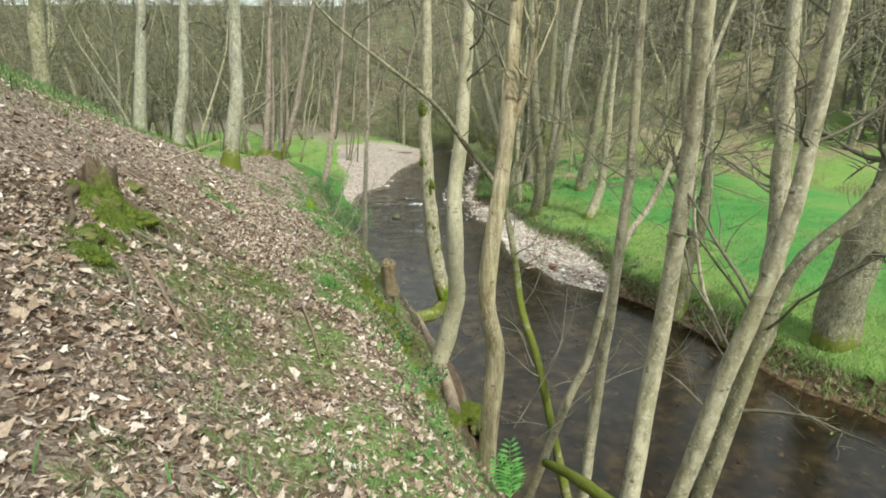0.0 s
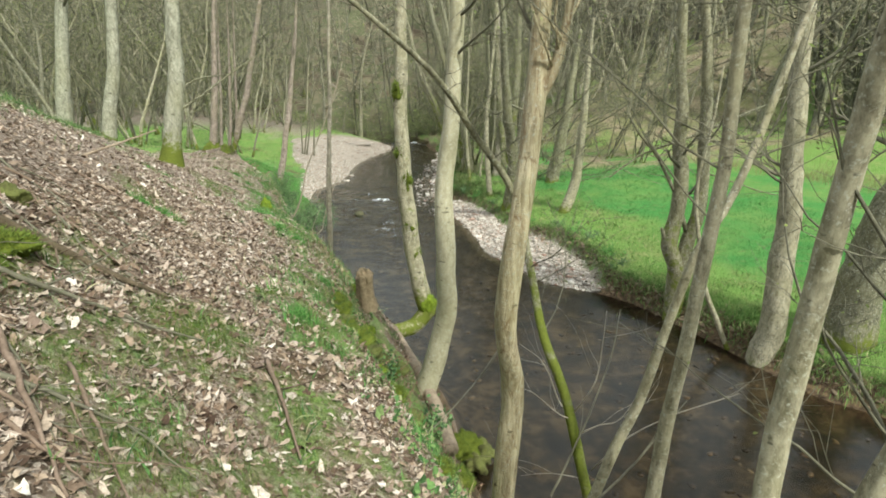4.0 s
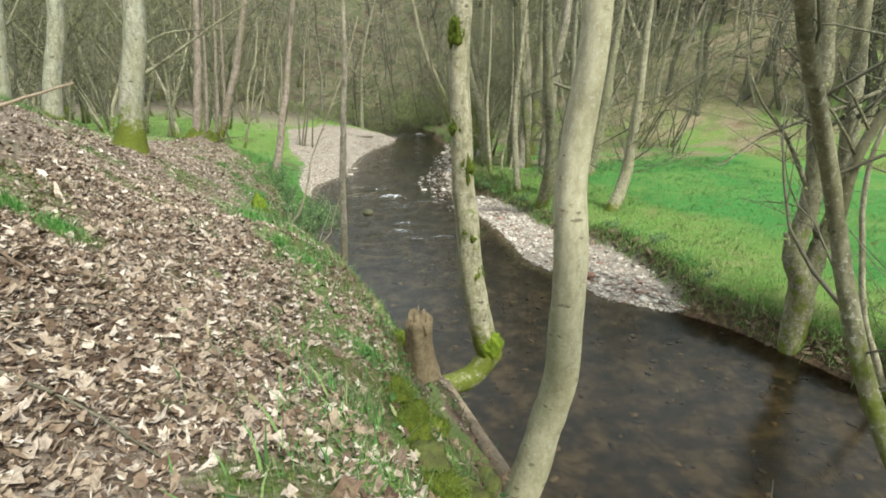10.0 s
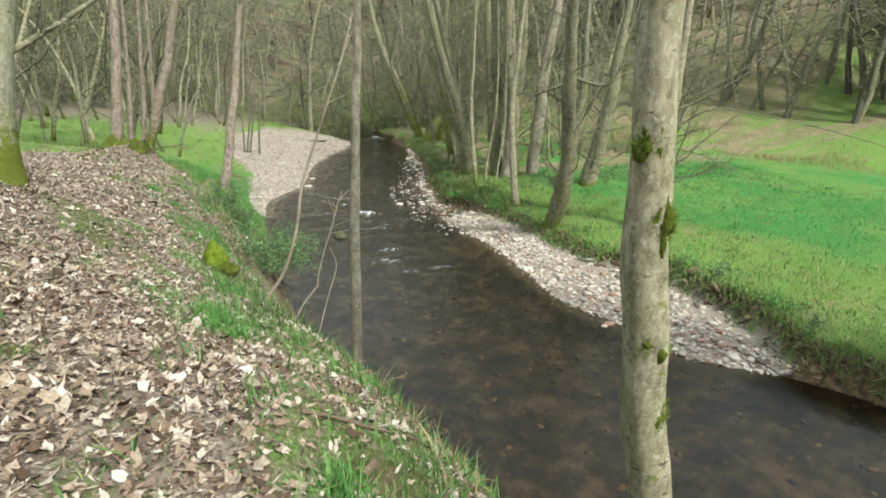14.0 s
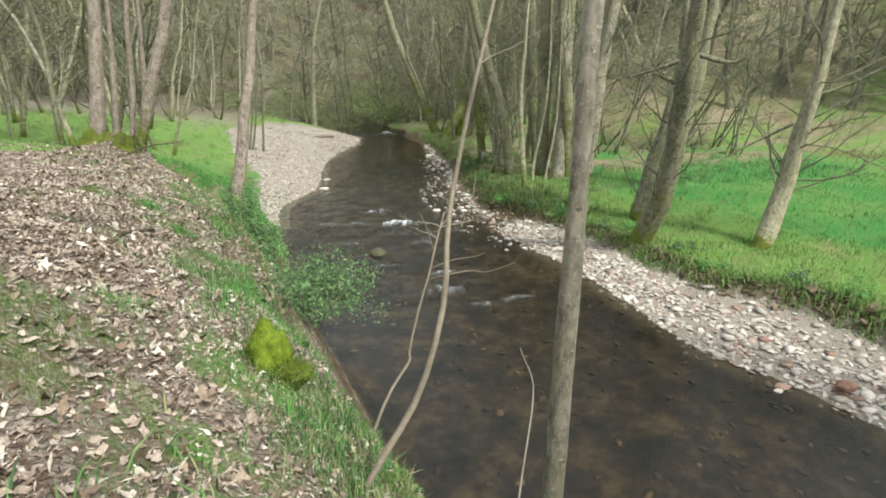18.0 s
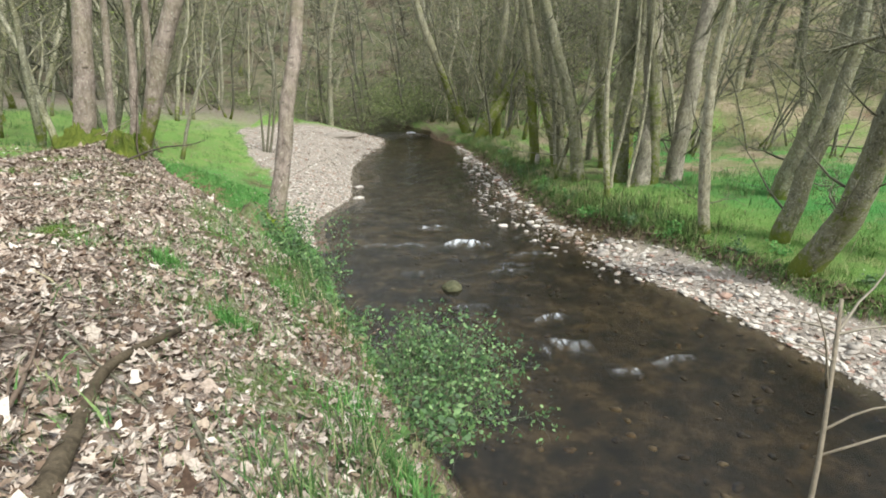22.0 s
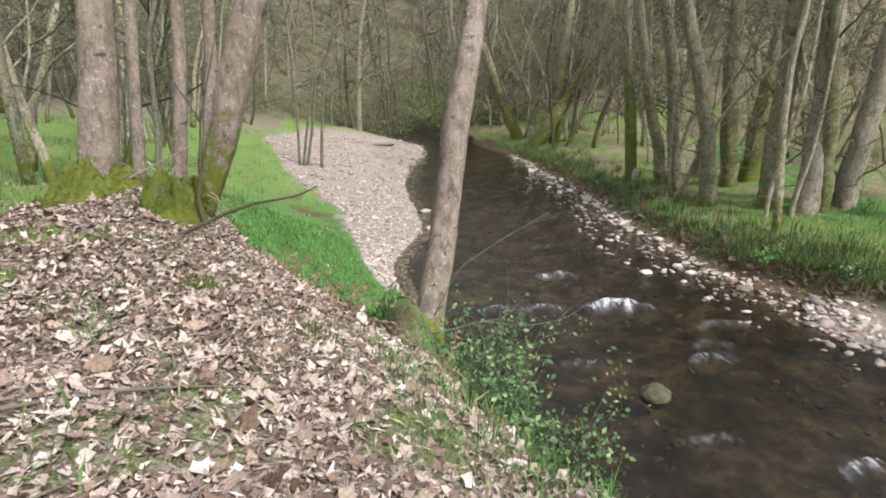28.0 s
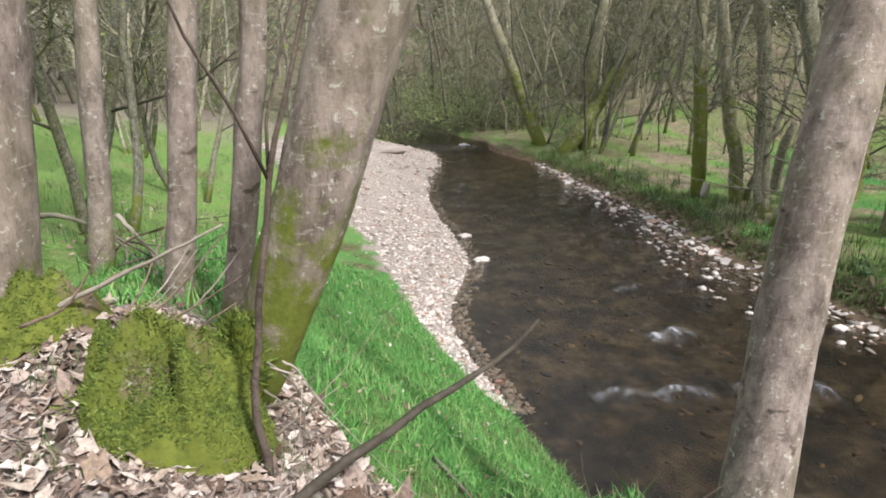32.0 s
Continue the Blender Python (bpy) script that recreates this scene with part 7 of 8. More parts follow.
# right-hand shingle, left-hand bar, and stones in the shallows
def shingle_spots(count):
    y = nrng.uniform(18.5, 57, count)
    gw, wr = gravel_width(y), shore_right(y)
    u = nrng.beta(1.1, 1.1, count) * 1.13 - 0.09
    x = wr + gw * u
    stray = nrng.random(count) < np.where(u < 0, 0.45, 1.0 - 0.75 * smooth(0.6, 0.85, u)) * np.interp(y, [28, 33], [1.0, 0.16])
    ok = (gw > 0.35) & stray
    return x[ok], y[ok]


def bar_spots(count):
    y = nrng.uniform(33.5, 60, count)
    a, b = np.interp(y, BAR_Y, BAR_X), shore_left(y) + 0.35
    x = a + (b - a) * nrng.random(count)
    return x, y


sx, sy = shingle_spots(15000)
size = np.abs(nrng.normal(0.036, 0.022, len(sx))) + 0.015
size[nrng.random(len(sx)) < 0.06] *= 2.0
size *= np.interp(sy, [29, 33], [1.0, 1.35])
near = np.where(sy < 38)[0]
pick = near[np.argsort(-size[near])[:150]]
rest = np.setdiff1d(np.arange(len(sx)), pick)
scatter("shingle", shapes, sx[rest], sy[rest], np.maximum(height(sx[rest], sy[rest]), -0.06) + size[rest] * 0.12, size[rest], STONE, 0.25, False, "pale river shingle beside the water", "gravel")
bx, by = bar_spots(9000)
bsize = np.abs(nrng.normal(0.03, 0.016, len(bx))) + 0.016
bsize[nrng.random(len(bx)) < 0.04] *= 1.9
bpick = np.where(by < 42)[0]
bpick = bpick[np.argsort(-bsize[bpick])[:110]]
brest = np.setdiff1d(np.arange(len(bx)), bpick)
scatter("gravel_bar", shapes, bx[brest], by[brest], np.maximum(height(bx[brest], by[brest]), -0.06) + bsize[brest] * 0.12, bsize[brest], STONE, 0.2, True, "pale pinkish gravel bar on the inside of the bend", "gravel")
ty = nrng.uniform(29, 47, 260)
tx = shore_right(ty) + nrng.uniform(-1.1, 0.6, 260) * (0.4 + fbm(ty, 0 * ty, 0.5, 90))
tsize = nrng.gamma(3.0, 0.017, 260) + 0.02
scatter("shallow_stones", shapes, tx, ty, np.zeros(260) + tsize * 0.05, tsize, STONE, 0.2, True, "pale stones scattered through the shallows", "gravel")
# stones under water
ux = nrng.uniform(-6, 9, 2600)
uy = nrng.uniform(6, 50, 2600)
inside = (ux > shore_left(uy) + 0.1) & (ux < shore_right(uy) - 0.1)
ux, uy = ux[inside], uy[inside]
usize = np.minimum(nrng.gamma(2.0, 0.03, len(ux)) + 0.015, 0.1)
scatter("bed_stones", shapes, ux, uy, np.minimum(terrain(ux, uy) + 0.01, -0.06 - usize * 0.3), usize, BED_STONE, 0.15, True, "brown cobbles on the stream bed", "gravel")

meshes = []
for v, f in shapes:
    me_ = fast_mesh("stone", v, f, STONE, True)
    meshes.append(me_)
for label, xs, ys_, ss in (("loose pale cobbles on the shingle bank", sx[pick], sy[pick], size[pick]), ("loose pale cobbles on the gravel bar", bx[bpick], by[bpick], bsize[bpick])):
    heap = thing("cobbles", label, "stones")
    for x, y, s in zip(xs, ys_, ss):
        st = new("stone", meshes[prng.randrange(10)])
        st.parent = heap
        st.location = (x, y, max(gz(x, y), -0.05) + s * 0.12)
        st.rotation_euler = (prng.uniform(-0.2, 0.2), prng.uniform(-0.2, 0.2), prng.uniform(0, 6.28))
        st.scale = (s, s, s)


# ---- dead leaves ----
def dead_leaf(rng, n):
    """A curled leaf with five torn lobes, as a crumpled fan of triangles."""
    v = [(rng.uniform(-0.15, 0.15), rng.uniform(-0.12, 0.12), rng.uniform(-0.1, 0.1))]
    curl, fold, twist = rng.uniform(-1.2, 1.9), rng.uniform(-0.2, 1.0), rng.uniform(-0.8, 0.8)
    long, torn = rng.uniform(0.9, 1.45), rng.uniform(0, 6.28)
    for k in range(n):
        a = 2 * math.pi * (k + rng.uniform(-0.2, 0.2)) / n
        r = (1.08, 0.8)[k % 2] * rng.uniform(0.8, 1.15) * (0.62 if rng.random() < 0.12 else 1.0) * (1 - 0.3 * max(0.0, math.cos(a - torn)) ** 4)
        x, y = math.cos(a) * r * long, math.sin(a) * r * 0.85
        v.append((x, y, curl * 0.3 * x * x + fold * abs(y) * 0.5 + twist * 0.6 * x * y + rng.uniform(-0.16, 0.18)))
    f = [(0, 1 + k, 1 + (k + 1) % n) for k in range(n)]
    return np.array(v), np.array(f)


def scrap(rng):
    """A broken strip of leaf or stalk, folded along its length."""
    a, b, h = rng.uniform(0.8, 1.9), rng.uniform(0.12, 0.5), rng.uniform(-0.3, 0.8)
    return np.array([(-a, 0, rng.uniform(-0.1, 0.3)), (0.1, -b, h), (a, rng.uniform(-0.3, 0.3), rng.uniform(-0.1, 0.5)), (-0.1, b, h * 0.6)]), np.array([(0, 1, 2), (0, 2, 3)])


leaf_shapes = [dead_leaf(prng, k) for k in (10, 10, 12) for _ in range(9)]
scraps = [scrap(prng) for _ in range(18)]


def litter_spots(count, strip):
    """Spots of litter over the whole walked bank, or in a strip along the path."""
    y = nrng.uniform(1.0, 30.5, count)
    lip, back = soft_interp(y, STATION, LEFT_X[1]), soft_interp(y, STATION, LEFT_X[3])
    far_edge = back - 1.2 if strip else np.minimum(back - 3.0, -9.5)
    x = far_edge + (lip + (0.25 if strip else 0.9) - far_edge) * nrng.random(count)
    g, s, e = covers(x, y)
    wl_ = shore_left(y)
    keep = (x < wl_ - 0.5) & (nrng.random(count) > g * 0.7 + e * 0.3) & (nrng.random(count) < np.where(x > lip, 0.6, 1.0))
    keep &= ~((y + (x + 7.5) * 1.3 > 28.95) & (x > -8) & (y > 26)) & ~((y > 30.0) & (x > -9)) & (nrng.random(count) > 0.62 * mossiness(x, y))
    return x[keep], y[keep]


def lay(shapes_, count, strip, mean, most, deep, tall=0.03):
    px, py = litter_spots(count, strip)
    sz = np.clip(nrng.gamma(5.0, mean / 5.0, len(px)), mean * 0.4, most) * np.interp(py, [9, 16], [1.0, 0.93])
    pz = height(px, py) + nrng.random(len(px)) * tall
    pale = nrng.random(len(px)) < 0.3 + 0.4 * smooth(8, 20, py)
    for sel, mat_, label in ((~pale, LEAF_LITTER, "deep litter of brown fallen tree leaves"), (pale, LEAF_PALE, "deep litter of bleached pinkish fallen leaves")):
        scatter("leaf_litter", shapes_, px[sel], py[sel], pz[sel], sz[sel], mat_, deep, shapes_ is leaf_shapes, label, "leaf litter")


# whole leaves, thickest along the path, over a bed of scraps
lay(leaf_shapes, 60000, True, 0.021, 0.056, 0.34)
lay(leaf_shapes, 26000, False, 0.0235, 0.05, 0.45)
lay(scraps, 190000, True, 0.0125, 0.032, 0.5, 0.025)
lay(scraps, 60000, False, 0.018, 0.032, 0.45, 0.022)
ly_ = nrng.uniform(3, 17, 5200)
lx_ = soft_interp(ly_, STATION, LEFT_X[1]) + nrng.random(5200) ** 1.3 * 1.8
ok = (lx_ < shore_left(ly_) - 0.3) & (fbm(lx_, ly_, 1.6, 81) > 0.42)
scatter("leaf_litter", leaf_shapes, lx_[ok], ly_[ok], height(lx_[ok], ly_[ok]) + 0.015, np.clip(nrng.normal(0.024, 0.008, ok.sum()), 0.01, 0.05), LEAF_LITTER, 0.6, True, "dead leaves caught on the steep bank face", "leaf litter")
fx = nrng.uniform(-12, -6, 1500)
fy = nrng.uniform(29, 45, 1500)
ok = covers(fx, fy)[1] < 0.3
scatter("leaf_litter", leaf_shapes, fx[ok], fy[ok], height(fx[ok], fy[ok]) + 0.02, np.full(ok.sum(), 0.024), LEAF_LITTER, 0.4, False, "scattered dead leaves on the green bank", "leaf litter")


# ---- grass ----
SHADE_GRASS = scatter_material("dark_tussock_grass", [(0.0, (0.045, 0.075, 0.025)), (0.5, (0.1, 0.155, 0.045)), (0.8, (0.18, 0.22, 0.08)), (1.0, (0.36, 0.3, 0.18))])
ROUGH_GRASS = scatter_material("rough_grass", [(0.0, (0.09, 0.18, 0.045)), (0.45, (0.14, 0.26, 0.065)), (0.75, (0.2, 0.33, 0.09)), (0.92, (0.32, 0.37, 0.16)), (1.0, (0.5, 0.44, 0.28))])


def blade(rng, bend, w=0.022):
    v = [(-w, 0, 0), (w, 0, 0), (w * 0.8, bend * 0.3, 0.55), (-w * 0.8, bend * 0.3, 0.55), (0, bend, 1.0)]
    return np.array(v), np.array([(0, 1, 2), (0, 2, 3), (3, 2, 4)])


blades = [blade(prng, b) for b in (0.1, 0.3, 0.5, 0.75, 1.0)]
broad_blades = [blade(prng, b, 0.05) for b in (0.5, 0.8, 1.1, 1.5)]


def grass_spots(count, x0, x1, y0, y1, want=0.25, clump=0.0):
    x, y = nrng.uniform(x0, x1, count), nrng.uniform(y0, y1, count)
    if clump:
        k = max(1, count // 18)
        cx_, cy_ = nrng.uniform(x0, x1, k), nrng.uniform(y0, y1, k)
        w = nrng.integers(0, k, count)
        x, y = cx_[w] + nrng.normal(0, clump, count), cy_[w] + nrng.normal(0, clump, count)
    g, s, e = covers(x, y)
    keep = (nrng.random(count) * 0.9 + want * 0.1 < g) & (g > want) & (s < 0.3)
    return x[keep], y[keep]


def grow(name, x, y, tall, mat, label, shapes_=None):
    h = np.clip(nrng.normal(tall, tall * 0.35, len(x)), tall * 0.3, tall * 2)
    scatter(name, shapes_ or blades, x, y, height(x, y) - 0.01, h, mat, 0.35, False, label, "grass")


x, y = grass_spots(60000, -9.5, 1.6, 1.5, 31, 0.25, 0.09)
thin = nrng.random(len(x)) < np.interp(y, [8, 9.5, 13.5, 14.5], [0.7, 0.4, 0.4, 0.7]) * np.where(y > 26.5, 0.4, 1.0)
x, y = x[thin], y[thin]
grow("grass", x, y, 0.085, GRASS, "tufts of fresh grass on the bank edge", broad_blades)
k_ = nrng.uniform(0, 1, (2, 900))
tx_, ty_ = -9.3 + 8.5 * k_[0], 2.0 + 28 * k_[1]
tuft_ok = (tx_ < soft_interp(ty_, STATION, LEFT_X[1]) + 0.3) & (fbm(tx_, ty_, 0.7, 50) > 0.44) & (tx_ > soft_interp(ty_, STATION, LEFT_X[3]) - 1.0)
tx_, ty_ = tx_[tuft_ok], ty_[tuft_ok]
w_ = nrng.integers(0, len(tx_), 22000)
grow("grass", tx_[w_] + nrng.normal(0, 0.06, 22000), ty_[w_] + nrng.normal(0, 0.06, 22000), 0.055, GRASS, "thin grass blades pushing through dead leaves")
# fringe along the lip of the walked bank
ky = np.concatenate([nrng.uniform(5, 30, 400), nrng.uniform(14, 22, 120)])
kx = soft_interp(ky, STATION, LEFT_X[1]) + nrng.normal(0.0, 0.34, 520) - 0.25 * np.interp(ky, [13, 16, 22, 24], [0, 1, 1, 0])
k_ok = (fbm(kx, ky, 0.6, 52) > 0.4) & (ky < 27) & (nrng.random(len(ky)) < np.interp(ky, [9, 10, 13.5, 14.5], [0.8, 0.4, 0.4, 1.0]))
kx, ky = kx[k_ok], ky[k_ok]
w_ = nrng.integers(0, len(kx), 16000)
fx_, fy_ = kx[w_] + nrng.normal(0, 0.1, 16000), ky[w_] + nrng.normal(0, 0.1, 16000)
fresh_ok = fbm(fx_, fy_, 0.9, 53) > 0.5
grow("grass", fx_[fresh_ok], fy_[fresh_ok], 0.11, FRESH, "fresh green grass fringe on the bank lip")
grow("grass", fx_[~fresh_ok], fy_[~fresh_ok], 0.12, GRASS, "grass fringe on the bank lip")
x, y = grass_spots(60000, -9.5, -4.8, 29, 37, 0.3)
grow("grass", x, y, 0.065, FRESH, "short bright green turf on the low bank", broad_blades)
x, y = grass_spots(26000, -13, -6, 6, 24, 0.35, 0.1)
keep = x < soft_interp(y, STATION, LEFT_X[3]) - 1.5
grow("grass", x[keep], y[keep], 0.13, GRASS, "green grass along the crest of the leafy slope")
cy_ = nrng.uniform(5, 22, 260)
cx_ = soft_interp(cy_, STATION, LEFT_X[4]) + nrng.normal(0.3, 0.5, 260)
w_ = nrng.integers(0, 260, 7000)
grow("grass", cx_[w_] + nrng.normal(0, 0.14, 7000), cy_[w_] + nrng.normal(0, 0.14, 7000), 0.13, GRASS, "fresh green tufts on top of the leafy slope")
vy_ = nrng.uniform(18, 28, 16000)
vx_ = soft_interp(vy_, STATION, LEFT_X[1]) - np.abs(nrng.normal(0, 0.75, 16000))
ok = fbm(vx_, vy_, 1.3, 95) > 0.48
grow("grass", vx_[ok], vy_[ok], 0.05, FRESH, "thin veil of young grass over the dead leaves")
# dense tufts standing along the path and its edge
TUFTS = [(-4.27, 15.12), (-4.33, 15.14), (-4.07, 14.98), (-4.14, 14.8), (-3.97, 15.12), (-3.79, 15.28), (-3.65, 15.03), (-3.61, 14.79), (-3.53, 14.68), (-3.47, 14.56), (-3.34, 14.5), (-3.72, 14.66), (-3.96, 14.61), (-3.8, 14.48), (-4.19, 17.35), (-3.95, 17.33), (-4.33, 18.04), (-5.77, 31.92), (-5.08, 19.1), (-5.4, 18.57), (-4.18, 22.0), (-3.7, 21.23), (-3.25, 21.29), (-3.15, 15.02), (-1.68, 9.63), (-1.75, 9.82), (-1.49, 6.85), (-1.47, 7.93), (-1.57, 8.71), (-1.08, 8.37), (-1.1, 7.48), (-1.1, 6.41), (-1.15, 6.49), (-0.77, 6.4), (-0.88, 6.07), (-1.33, 6.26), (-2.49, 12.04), (-1.19, 12.25)]
MORE_TUFTS = [(-6.41, 23.92), (-5.6, 23.96), (-5.94, 22.25), (-6.61, 23.19), (-6.3, 22.99), (-5.59, 23.49), (-7.02, 23.2), (-5.57, 22.8), (-6.38, 22.41), (-5.85, 24.7), (-3.71, 14.68), (-3.72, 14.39), (-2.43, 12.56), (-2.52, 11.92), (-2.24, 11.8), (-5.17, 13.53), (-5.46, 18.69), (-5.34, 18.39), (-5.74, 23.95), (-6.11, 23.13), (-5.53, 18.43)]
PATCHES = [(-6.49, 15.89), (-3.85, 9.98), (-4.2, 9.9), (-1.46, 6.85), (-5.51, 21.84), (-4.98, 15.76), (-3.63, 14.5), (-2.7, 12.05), (-2.29, 11.83), (-6.64, 23.15), (-5.63, 24.07), (-5.95, 22.2), (-6.37, 23.88), (-8.36, 26.57), (-5.63, 22.42), (-5.42, 23.98), (-5.59, 20.93), (-1.8, 4.42), (-6.2, 16.2), (-5.75, 23.2), (-5.5, 22.9)]
spot = np.array(TUFTS + MORE_TUFTS + PATCHES)
w_ = nrng.integers(0, len(spot), 15000)
grow("grass", spot[w_, 0] + nrng.normal(0, 0.1, 15000), spot[w_, 1] + nrng.normal(0, 0.12, 15000), 0.062, FRESH, "dense tufts of bright green grass beside the path")
big = np.array([(-3.63, 14.5), (-3.75, 14.75), (-3.5, 14.35), (-2.7, 12.05), (-2.35, 11.85), (-1.46, 6.85), (-1.6, 9.7), (-5.6, 23.6), (-6.5, 23.2), (-5.9, 22.3), (-3.85, 10.0), (-4.15, 9.9)])
w_ = nrng.integers(0, len(big), 5400)
grow("grass", big[w_, 0] + nrng.normal(0, 0.07, 5400), big[w_, 1] + nrng.normal(0, 0.07, 5400), 0.085, FRESH, "thick arching tussocks of green grass by the path")
for k, (x, y, r) in enumerate([(-1.45, 9.3, 0.16), (-1.38, 8.9, 0.2), (-1.28, 8.5, 0.17), (-1.2, 8.05, 0.15), (-1.02, 7.5, 0.16), (-0.85, 8.7, 0.18)]):
    lump("moss_mound", "cushion of yellow-green moss on the lip of the bank", "moss", (x, y, gz(x, y) - r * 0.22), (r, r * 1.5, r * 0.36), (MOSS, BARK_MOSSY)[k % 3 == 2], 240 + k, 0.6)
# ivy, small herbs and moss on the face of the walked bank
iy = nrng.uniform(3.5, 22, 240)
ix = soft_interp(iy, STATION, LEFT_X[1]) + nrng.uniform(0.0, 0.75, 240)
w_ = nrng.integers(0, 240, 2600)
hx, hy = ix[w_] + nrng.normal(0, 0.09, 2600), iy[w_] + nrng.normal(0, 0.11, 2600)
keep = hx < shore_left(hy) - 0.15
hx, hy = hx[keep], hy[keep]
scatter("herbs", leaf_shapes, hx, hy, height(hx, hy) + 0.02 + 0.05 * nrng.random(len(hx)), np.clip(nrng.normal(0.02, 0.008, len(hx)), 0.008, 0.04), GRASS, 0.5, False, "small green herbs and ivy on the earthy bank face", "plants")
iy = nrng.uniform(3.5, 26, 130)
ix = soft_interp(iy, STATION, LEFT_X[1]) + nrng.uniform(0.0, 0.7, 130)
w_ = nrng.integers(0, 130, 14000)
hx, hy = ix[w_] + nrng.normal(0, 0.09, 14000), iy[w_] + nrng.normal(0, 0.12, 14000)
keep = hx < shore_left(hy) - 0.15
scatter("moss", blades, hx[keep], hy[keep], height(hx[keep], hy[keep]) + 0.004, np.clip(nrng.normal(0.035, 0.012, keep.sum()), 0.01, 0.06), MOSS_FROND, 0.6, False, "shaggy moss on the earthy bank face", "moss")
x, y = grass_spots(26000, -26, -8.5, 26, 56, 0.3, 0.12)
grow("grass", x, y, 0.14, GRASS, "green grass on the wooded flat")
x, y = grass_spots(90000, 2.0, 17, 10, 36, 0.3, 0.2)
rich = lushness(x, y) > 0.3 + 0.4 * nrng.random(len(x))
grow("grass", x[rich], y[rich], 0.08, MEADOW, "lush green grass on the far bank", broad_blades)
grow("grass", x[~rich], y[~rich], 0.1, ROUGH_GRASS, "rough green grass along the field edge", broad_blades)
x, y = grass_spots(30000, 2.0, 16, 32, 58, 0.3, 0.15)
grow("grass", x, y, 0.19, GRASS, "grass under the far-bank alders")
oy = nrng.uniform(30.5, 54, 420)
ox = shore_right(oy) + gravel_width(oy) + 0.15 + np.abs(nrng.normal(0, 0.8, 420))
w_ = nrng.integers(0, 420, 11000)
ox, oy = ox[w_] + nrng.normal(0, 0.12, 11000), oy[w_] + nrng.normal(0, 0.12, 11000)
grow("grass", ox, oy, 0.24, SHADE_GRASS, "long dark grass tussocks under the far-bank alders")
# tussocks hanging over the cut edge of the far bank, above crumbled earth
def hang(rng, out):
    w = 0.022
    v = [(-w, 0, 0), (w, 0, 0), (w, out * 0.5, 0.4), (-w, out * 0.5, 0.4), (w * 0.8, out, 0.12), (-w * 0.8, out, 0.12), (0, out * 1.25, -0.45)]
    return np.array(v), np.array([(0, 1, 2), (0, 2, 3), (3, 2, 4), (3, 4, 5), (5, 4, 6)])


hanging = [hang(prng, o) for o in (0.4, 0.6, 0.8)]
ey = nrng.uniform(10.5, 56, 17000)
ex = shore_right(ey) + gravel_width(ey) + 0.2 + nrng.normal(0, 0.14, len(ey)) + (fbm(ey, 0 * ey, 0.9, 60) - 0.5) * 0.5
scatter("grass", hanging, ex, ey, height(ex, ey), np.clip(nrng.normal(0.2, 0.07, len(ex)), 0.06, 0.4) * np.interp(ey, [30, 38], [1.0, 0.6]), ROUGH_GRASS, 0.3, False, "long grass hanging over the cut bank", "grass")
ey = nrng.uniform(10.5, 56, 9000)
ex = shore_right(ey) + gravel_width(ey) + 0.2 + np.abs(nrng.normal(0, 0.35, len(ey)))
tall_ok = fbm(ex, ey, 1.4, 40) > 0.42
grow("grass", ex[tall_ok], ey[tall_ok], 0.16, ROUGH_GRASS, "tussocks of grass on the bank edge")
CLOD = plain_material("crumbled_earth", (0.08, 0.06, 0.042), (0.26, 0.2, 0.145), 9.0, 1.0)
ey = nrng.uniform(10.5, 50, 1500)
ex = shore_right(ey) + gravel_width(ey) + nrng.normal(0.12, 0.12, len(ey))
scatter("earth_clods", shapes, ex, ey, height(ex, ey), np.abs(nrng.normal(0.05, 0.035, len(ex))) + 0.02, CLOD, 0.5, False, "crumbling clods of dark earth on the cut bank", "earth")
dy_ = nrng.uniform(8, 50, 26000)
du_ = hill_foot(dy_) + np.where(nrng.random(26000) < 0.5, nrng.normal(0.3, 0.8, 26000), nrng.uniform(0, 16, 26000))
dx_ = shore_right(dy_) + gravel_width(dy_) + du_
keep = fbm(dx_, dy_, 0.3, 8) > 0.47
grow("grass", dx_[keep], dy_[keep], 0.25, DRY_GRASS, "straw-coloured rough grass at the field's edge")
hy = np.concatenate([nrng.uniform(8, 30, 3500), nrng.uniform(5, 13, 3500)])
hx = soft_interp(hy, STATION, LEFT_X[1]) + nrng.normal(0.25, 0.25, len(hy)) + np.where(np.arange(len(hy)) < 3500, 0.0, 0.45)
keep = fbm(hx, hy, 1.2, 12) > 0.5
grow("grass", hx[keep], hy[keep], 0.12, DRY_GRASS, "dry straw hanging from the bank edge")

# moss cushions and fine blades among the leaves
mx_ = np.concatenate([nrng.normal(a, r * 0.6, 1500) for a, b, r in MOSSY])
my_ = np.concatenate([nrng.normal(b, r * 0.6, 1500) for a, b, r in MOSSY])
ok = nrng.random(len(mx_)) < mossiness(mx_, my_)
mx_, my_ = mx_[ok], my_[ok]
scatter("moss", blades, mx_, my_, height(mx_, my_) + 0.004, np.clip(nrng.normal(0.032, 0.01, len(mx_)), 0.01, 0.06), MOSS_FROND, 0.6, False, "low cushions of yellow-green moss among dead leaves", "moss")
half = nrng.random(len(mx_)) < 0.1
grow("grass", mx_[half], my_[half], 0.045, GRASS, "fine grass growing in the moss")


# red-brown dead bracken hanging on the bank edge
BRACKEN = scatter_material("dead_bracken", [(0.0, (0.12, 0.065, 0.045)), (0.5, (0.23, 0.14, 0.095)), (1.0, (0.4, 0.29, 0.2))])


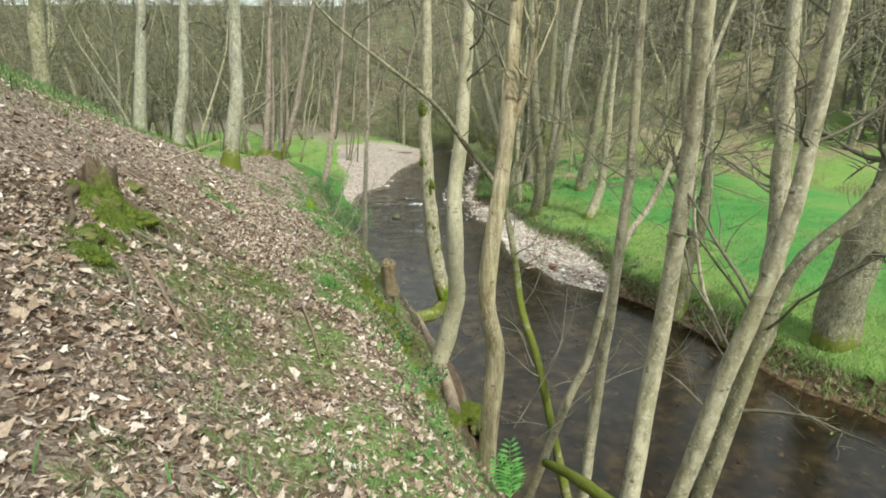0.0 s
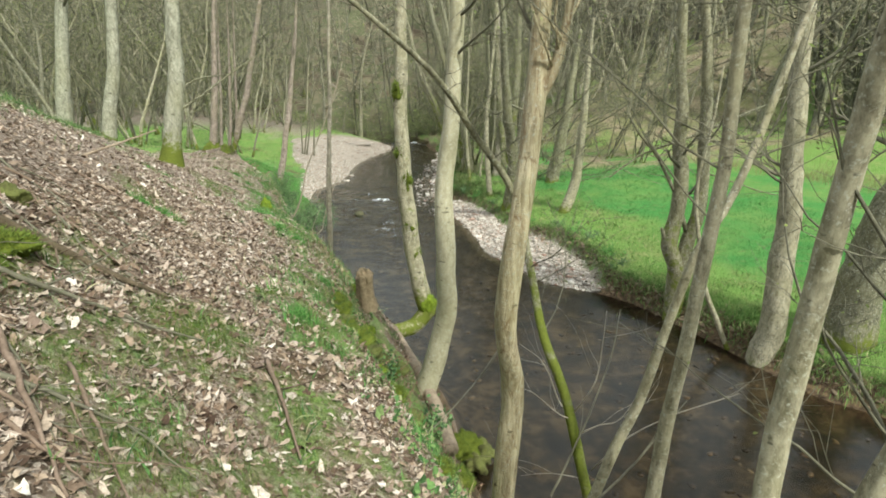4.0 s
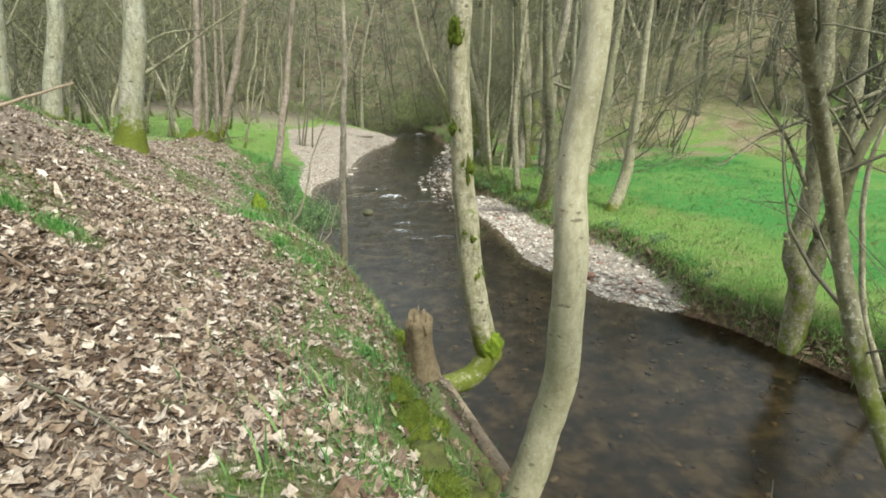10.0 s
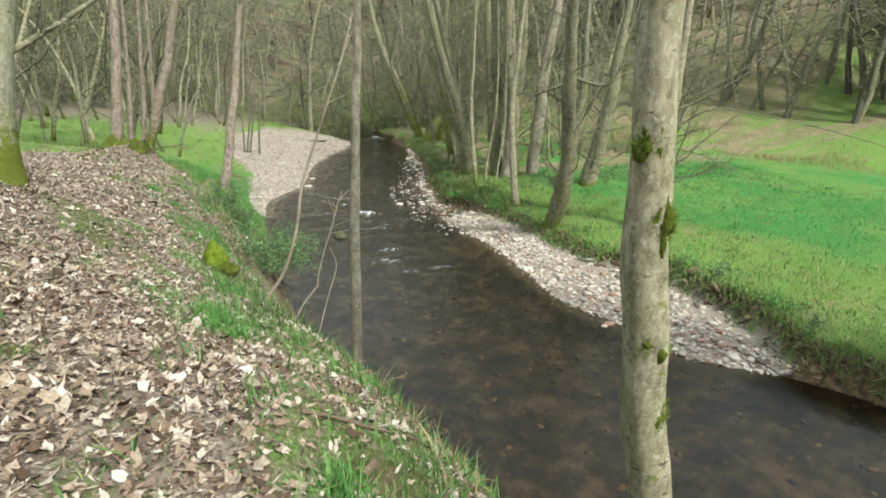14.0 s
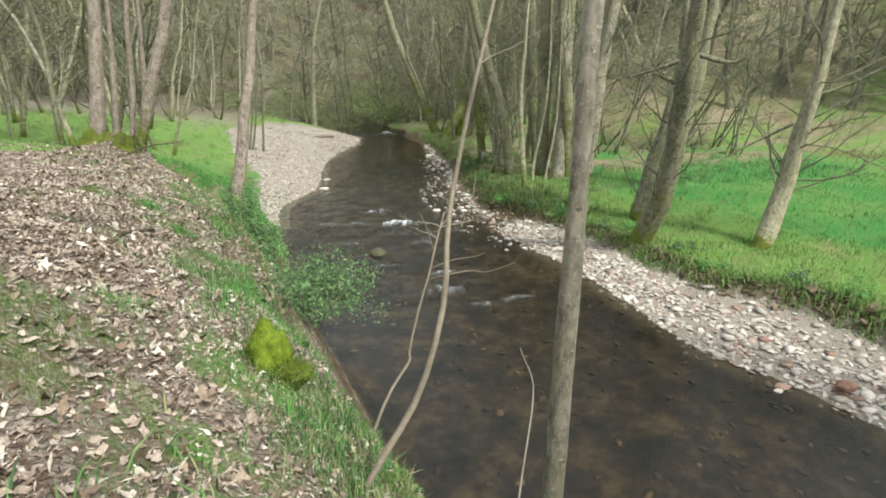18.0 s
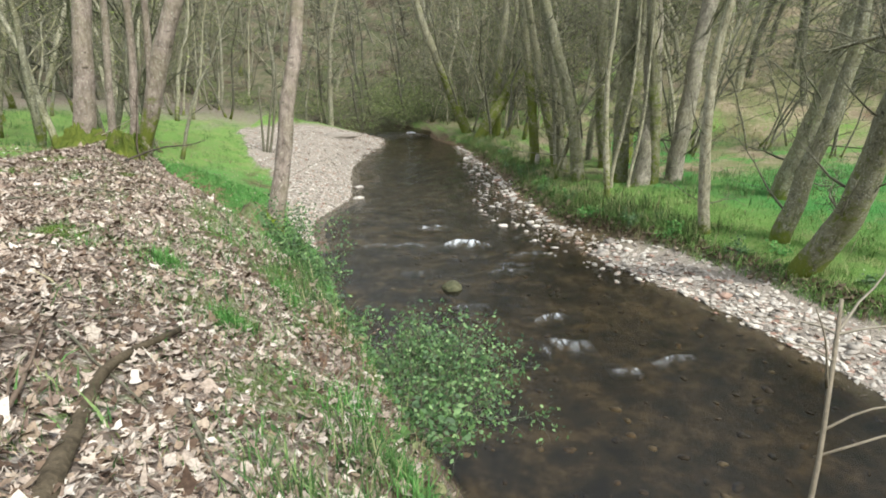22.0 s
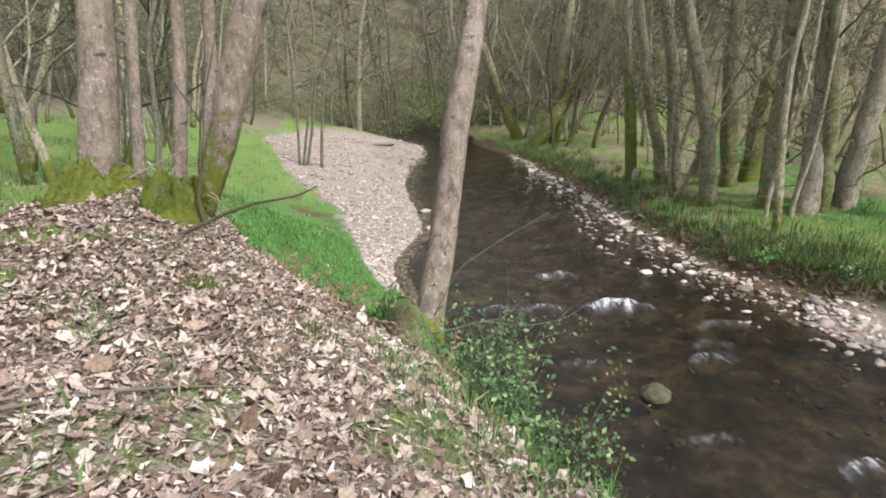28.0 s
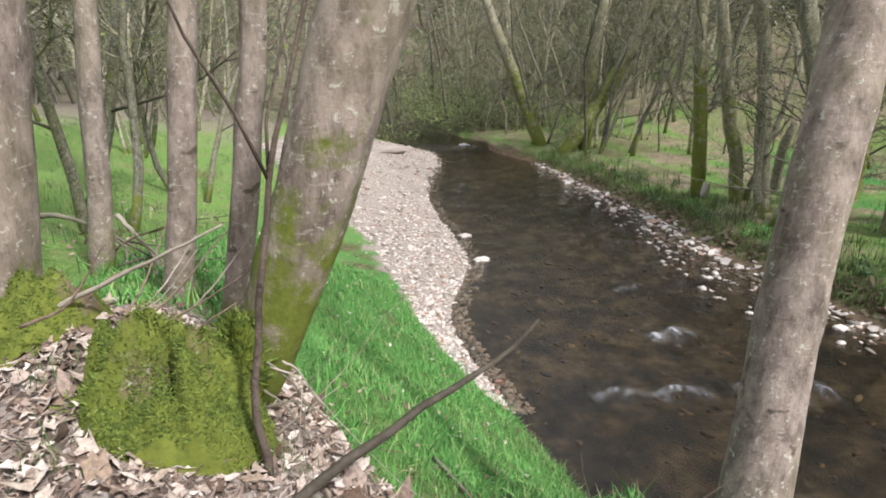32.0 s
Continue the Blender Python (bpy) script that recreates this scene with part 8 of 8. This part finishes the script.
def bracken(x, y, seed, wide):
    rg = random.Random(seed)
    ob = thing("dead_bracken", "collapsed red-brown dead bracken on the bank edge", "fern", "dead bracken")
    ob.location = (x, y, gz(x, y))
    v, f = [], []
    for _ in range(9):
        a = rg.uniform(0, 6.28)
        sx_, sy_ = rg.uniform(-wide, wide), rg.uniform(-wide, wide)
        s0 = Vector((sx_, sy_, gz(x + sx_, y + sy_) - ob.location.z + 0.01))
        ax = wander(rg, s0, Vector((math.cos(a), math.sin(a), rg.uniform(0.3, 1.0))), rg.uniform(0.2, 0.4), 7, 0.25, -0.35)
        Tubes().add(ax, [0.005 * (1 - 0.7 * i / 7) for i in range(8)], 4, cap=False).make("stalk", BRACKEN, ob)
        for i in range(2, 8):
            for sgn in (-1, 1):
                d = Vector((rg.uniform(-1, 1), rg.uniform(-1, 1), rg.uniform(-0.9, 0.3))) * 0.045
                w = d.orthogonal().normalized() * 0.007
                k = len(v)
                v += [(ax[i] - w)[:], (ax[i] + w)[:], (ax[i] + d * sgn)[:]]
                f.append((k, k + 1, k + 2))
    part("dead_fronds", (v, f), BRACKEN, ob, kind="stuff")


for k, (x, y, w) in enumerate([(-7.5, 28.25, 0.2), (-7.3, 27.95, 0.2), (-7.32, 28.4, 0.15), (-7.12, 28.1, 0.15), (-7.0, 27.88, 0.15), (-6.88, 27.72, 0.14), (-7.2, 28.25, 0.12), (-10.92, 43.50, 0.3), (-11.27, 43.80, 0.3), (-10.62, 43.85, 0.3), (-7.05, 27.65, 0.15), (-6.55, 27.9, 0.2), (-7.4, 28.75, 0.2), (-5.15, 23.0, 0.2), (-5.35, 22.4, 0.2), (-0.75, 9.2, 0.2), (-0.6, 8.4, 0.25), (-2.5, 14.4, 0.2), (-6.4, 27.3, 0.15), (-0.3, 10.2, 0.25), (-0.45, 9.6, 0.25), (-0.5, 10.8, 0.2), (-0.2, 9.0, 0.25), (-0.35, 8.0, 0.2), (0.75, 9.4, 0.2)]):
    bracken(x, y, 200 + k, w)
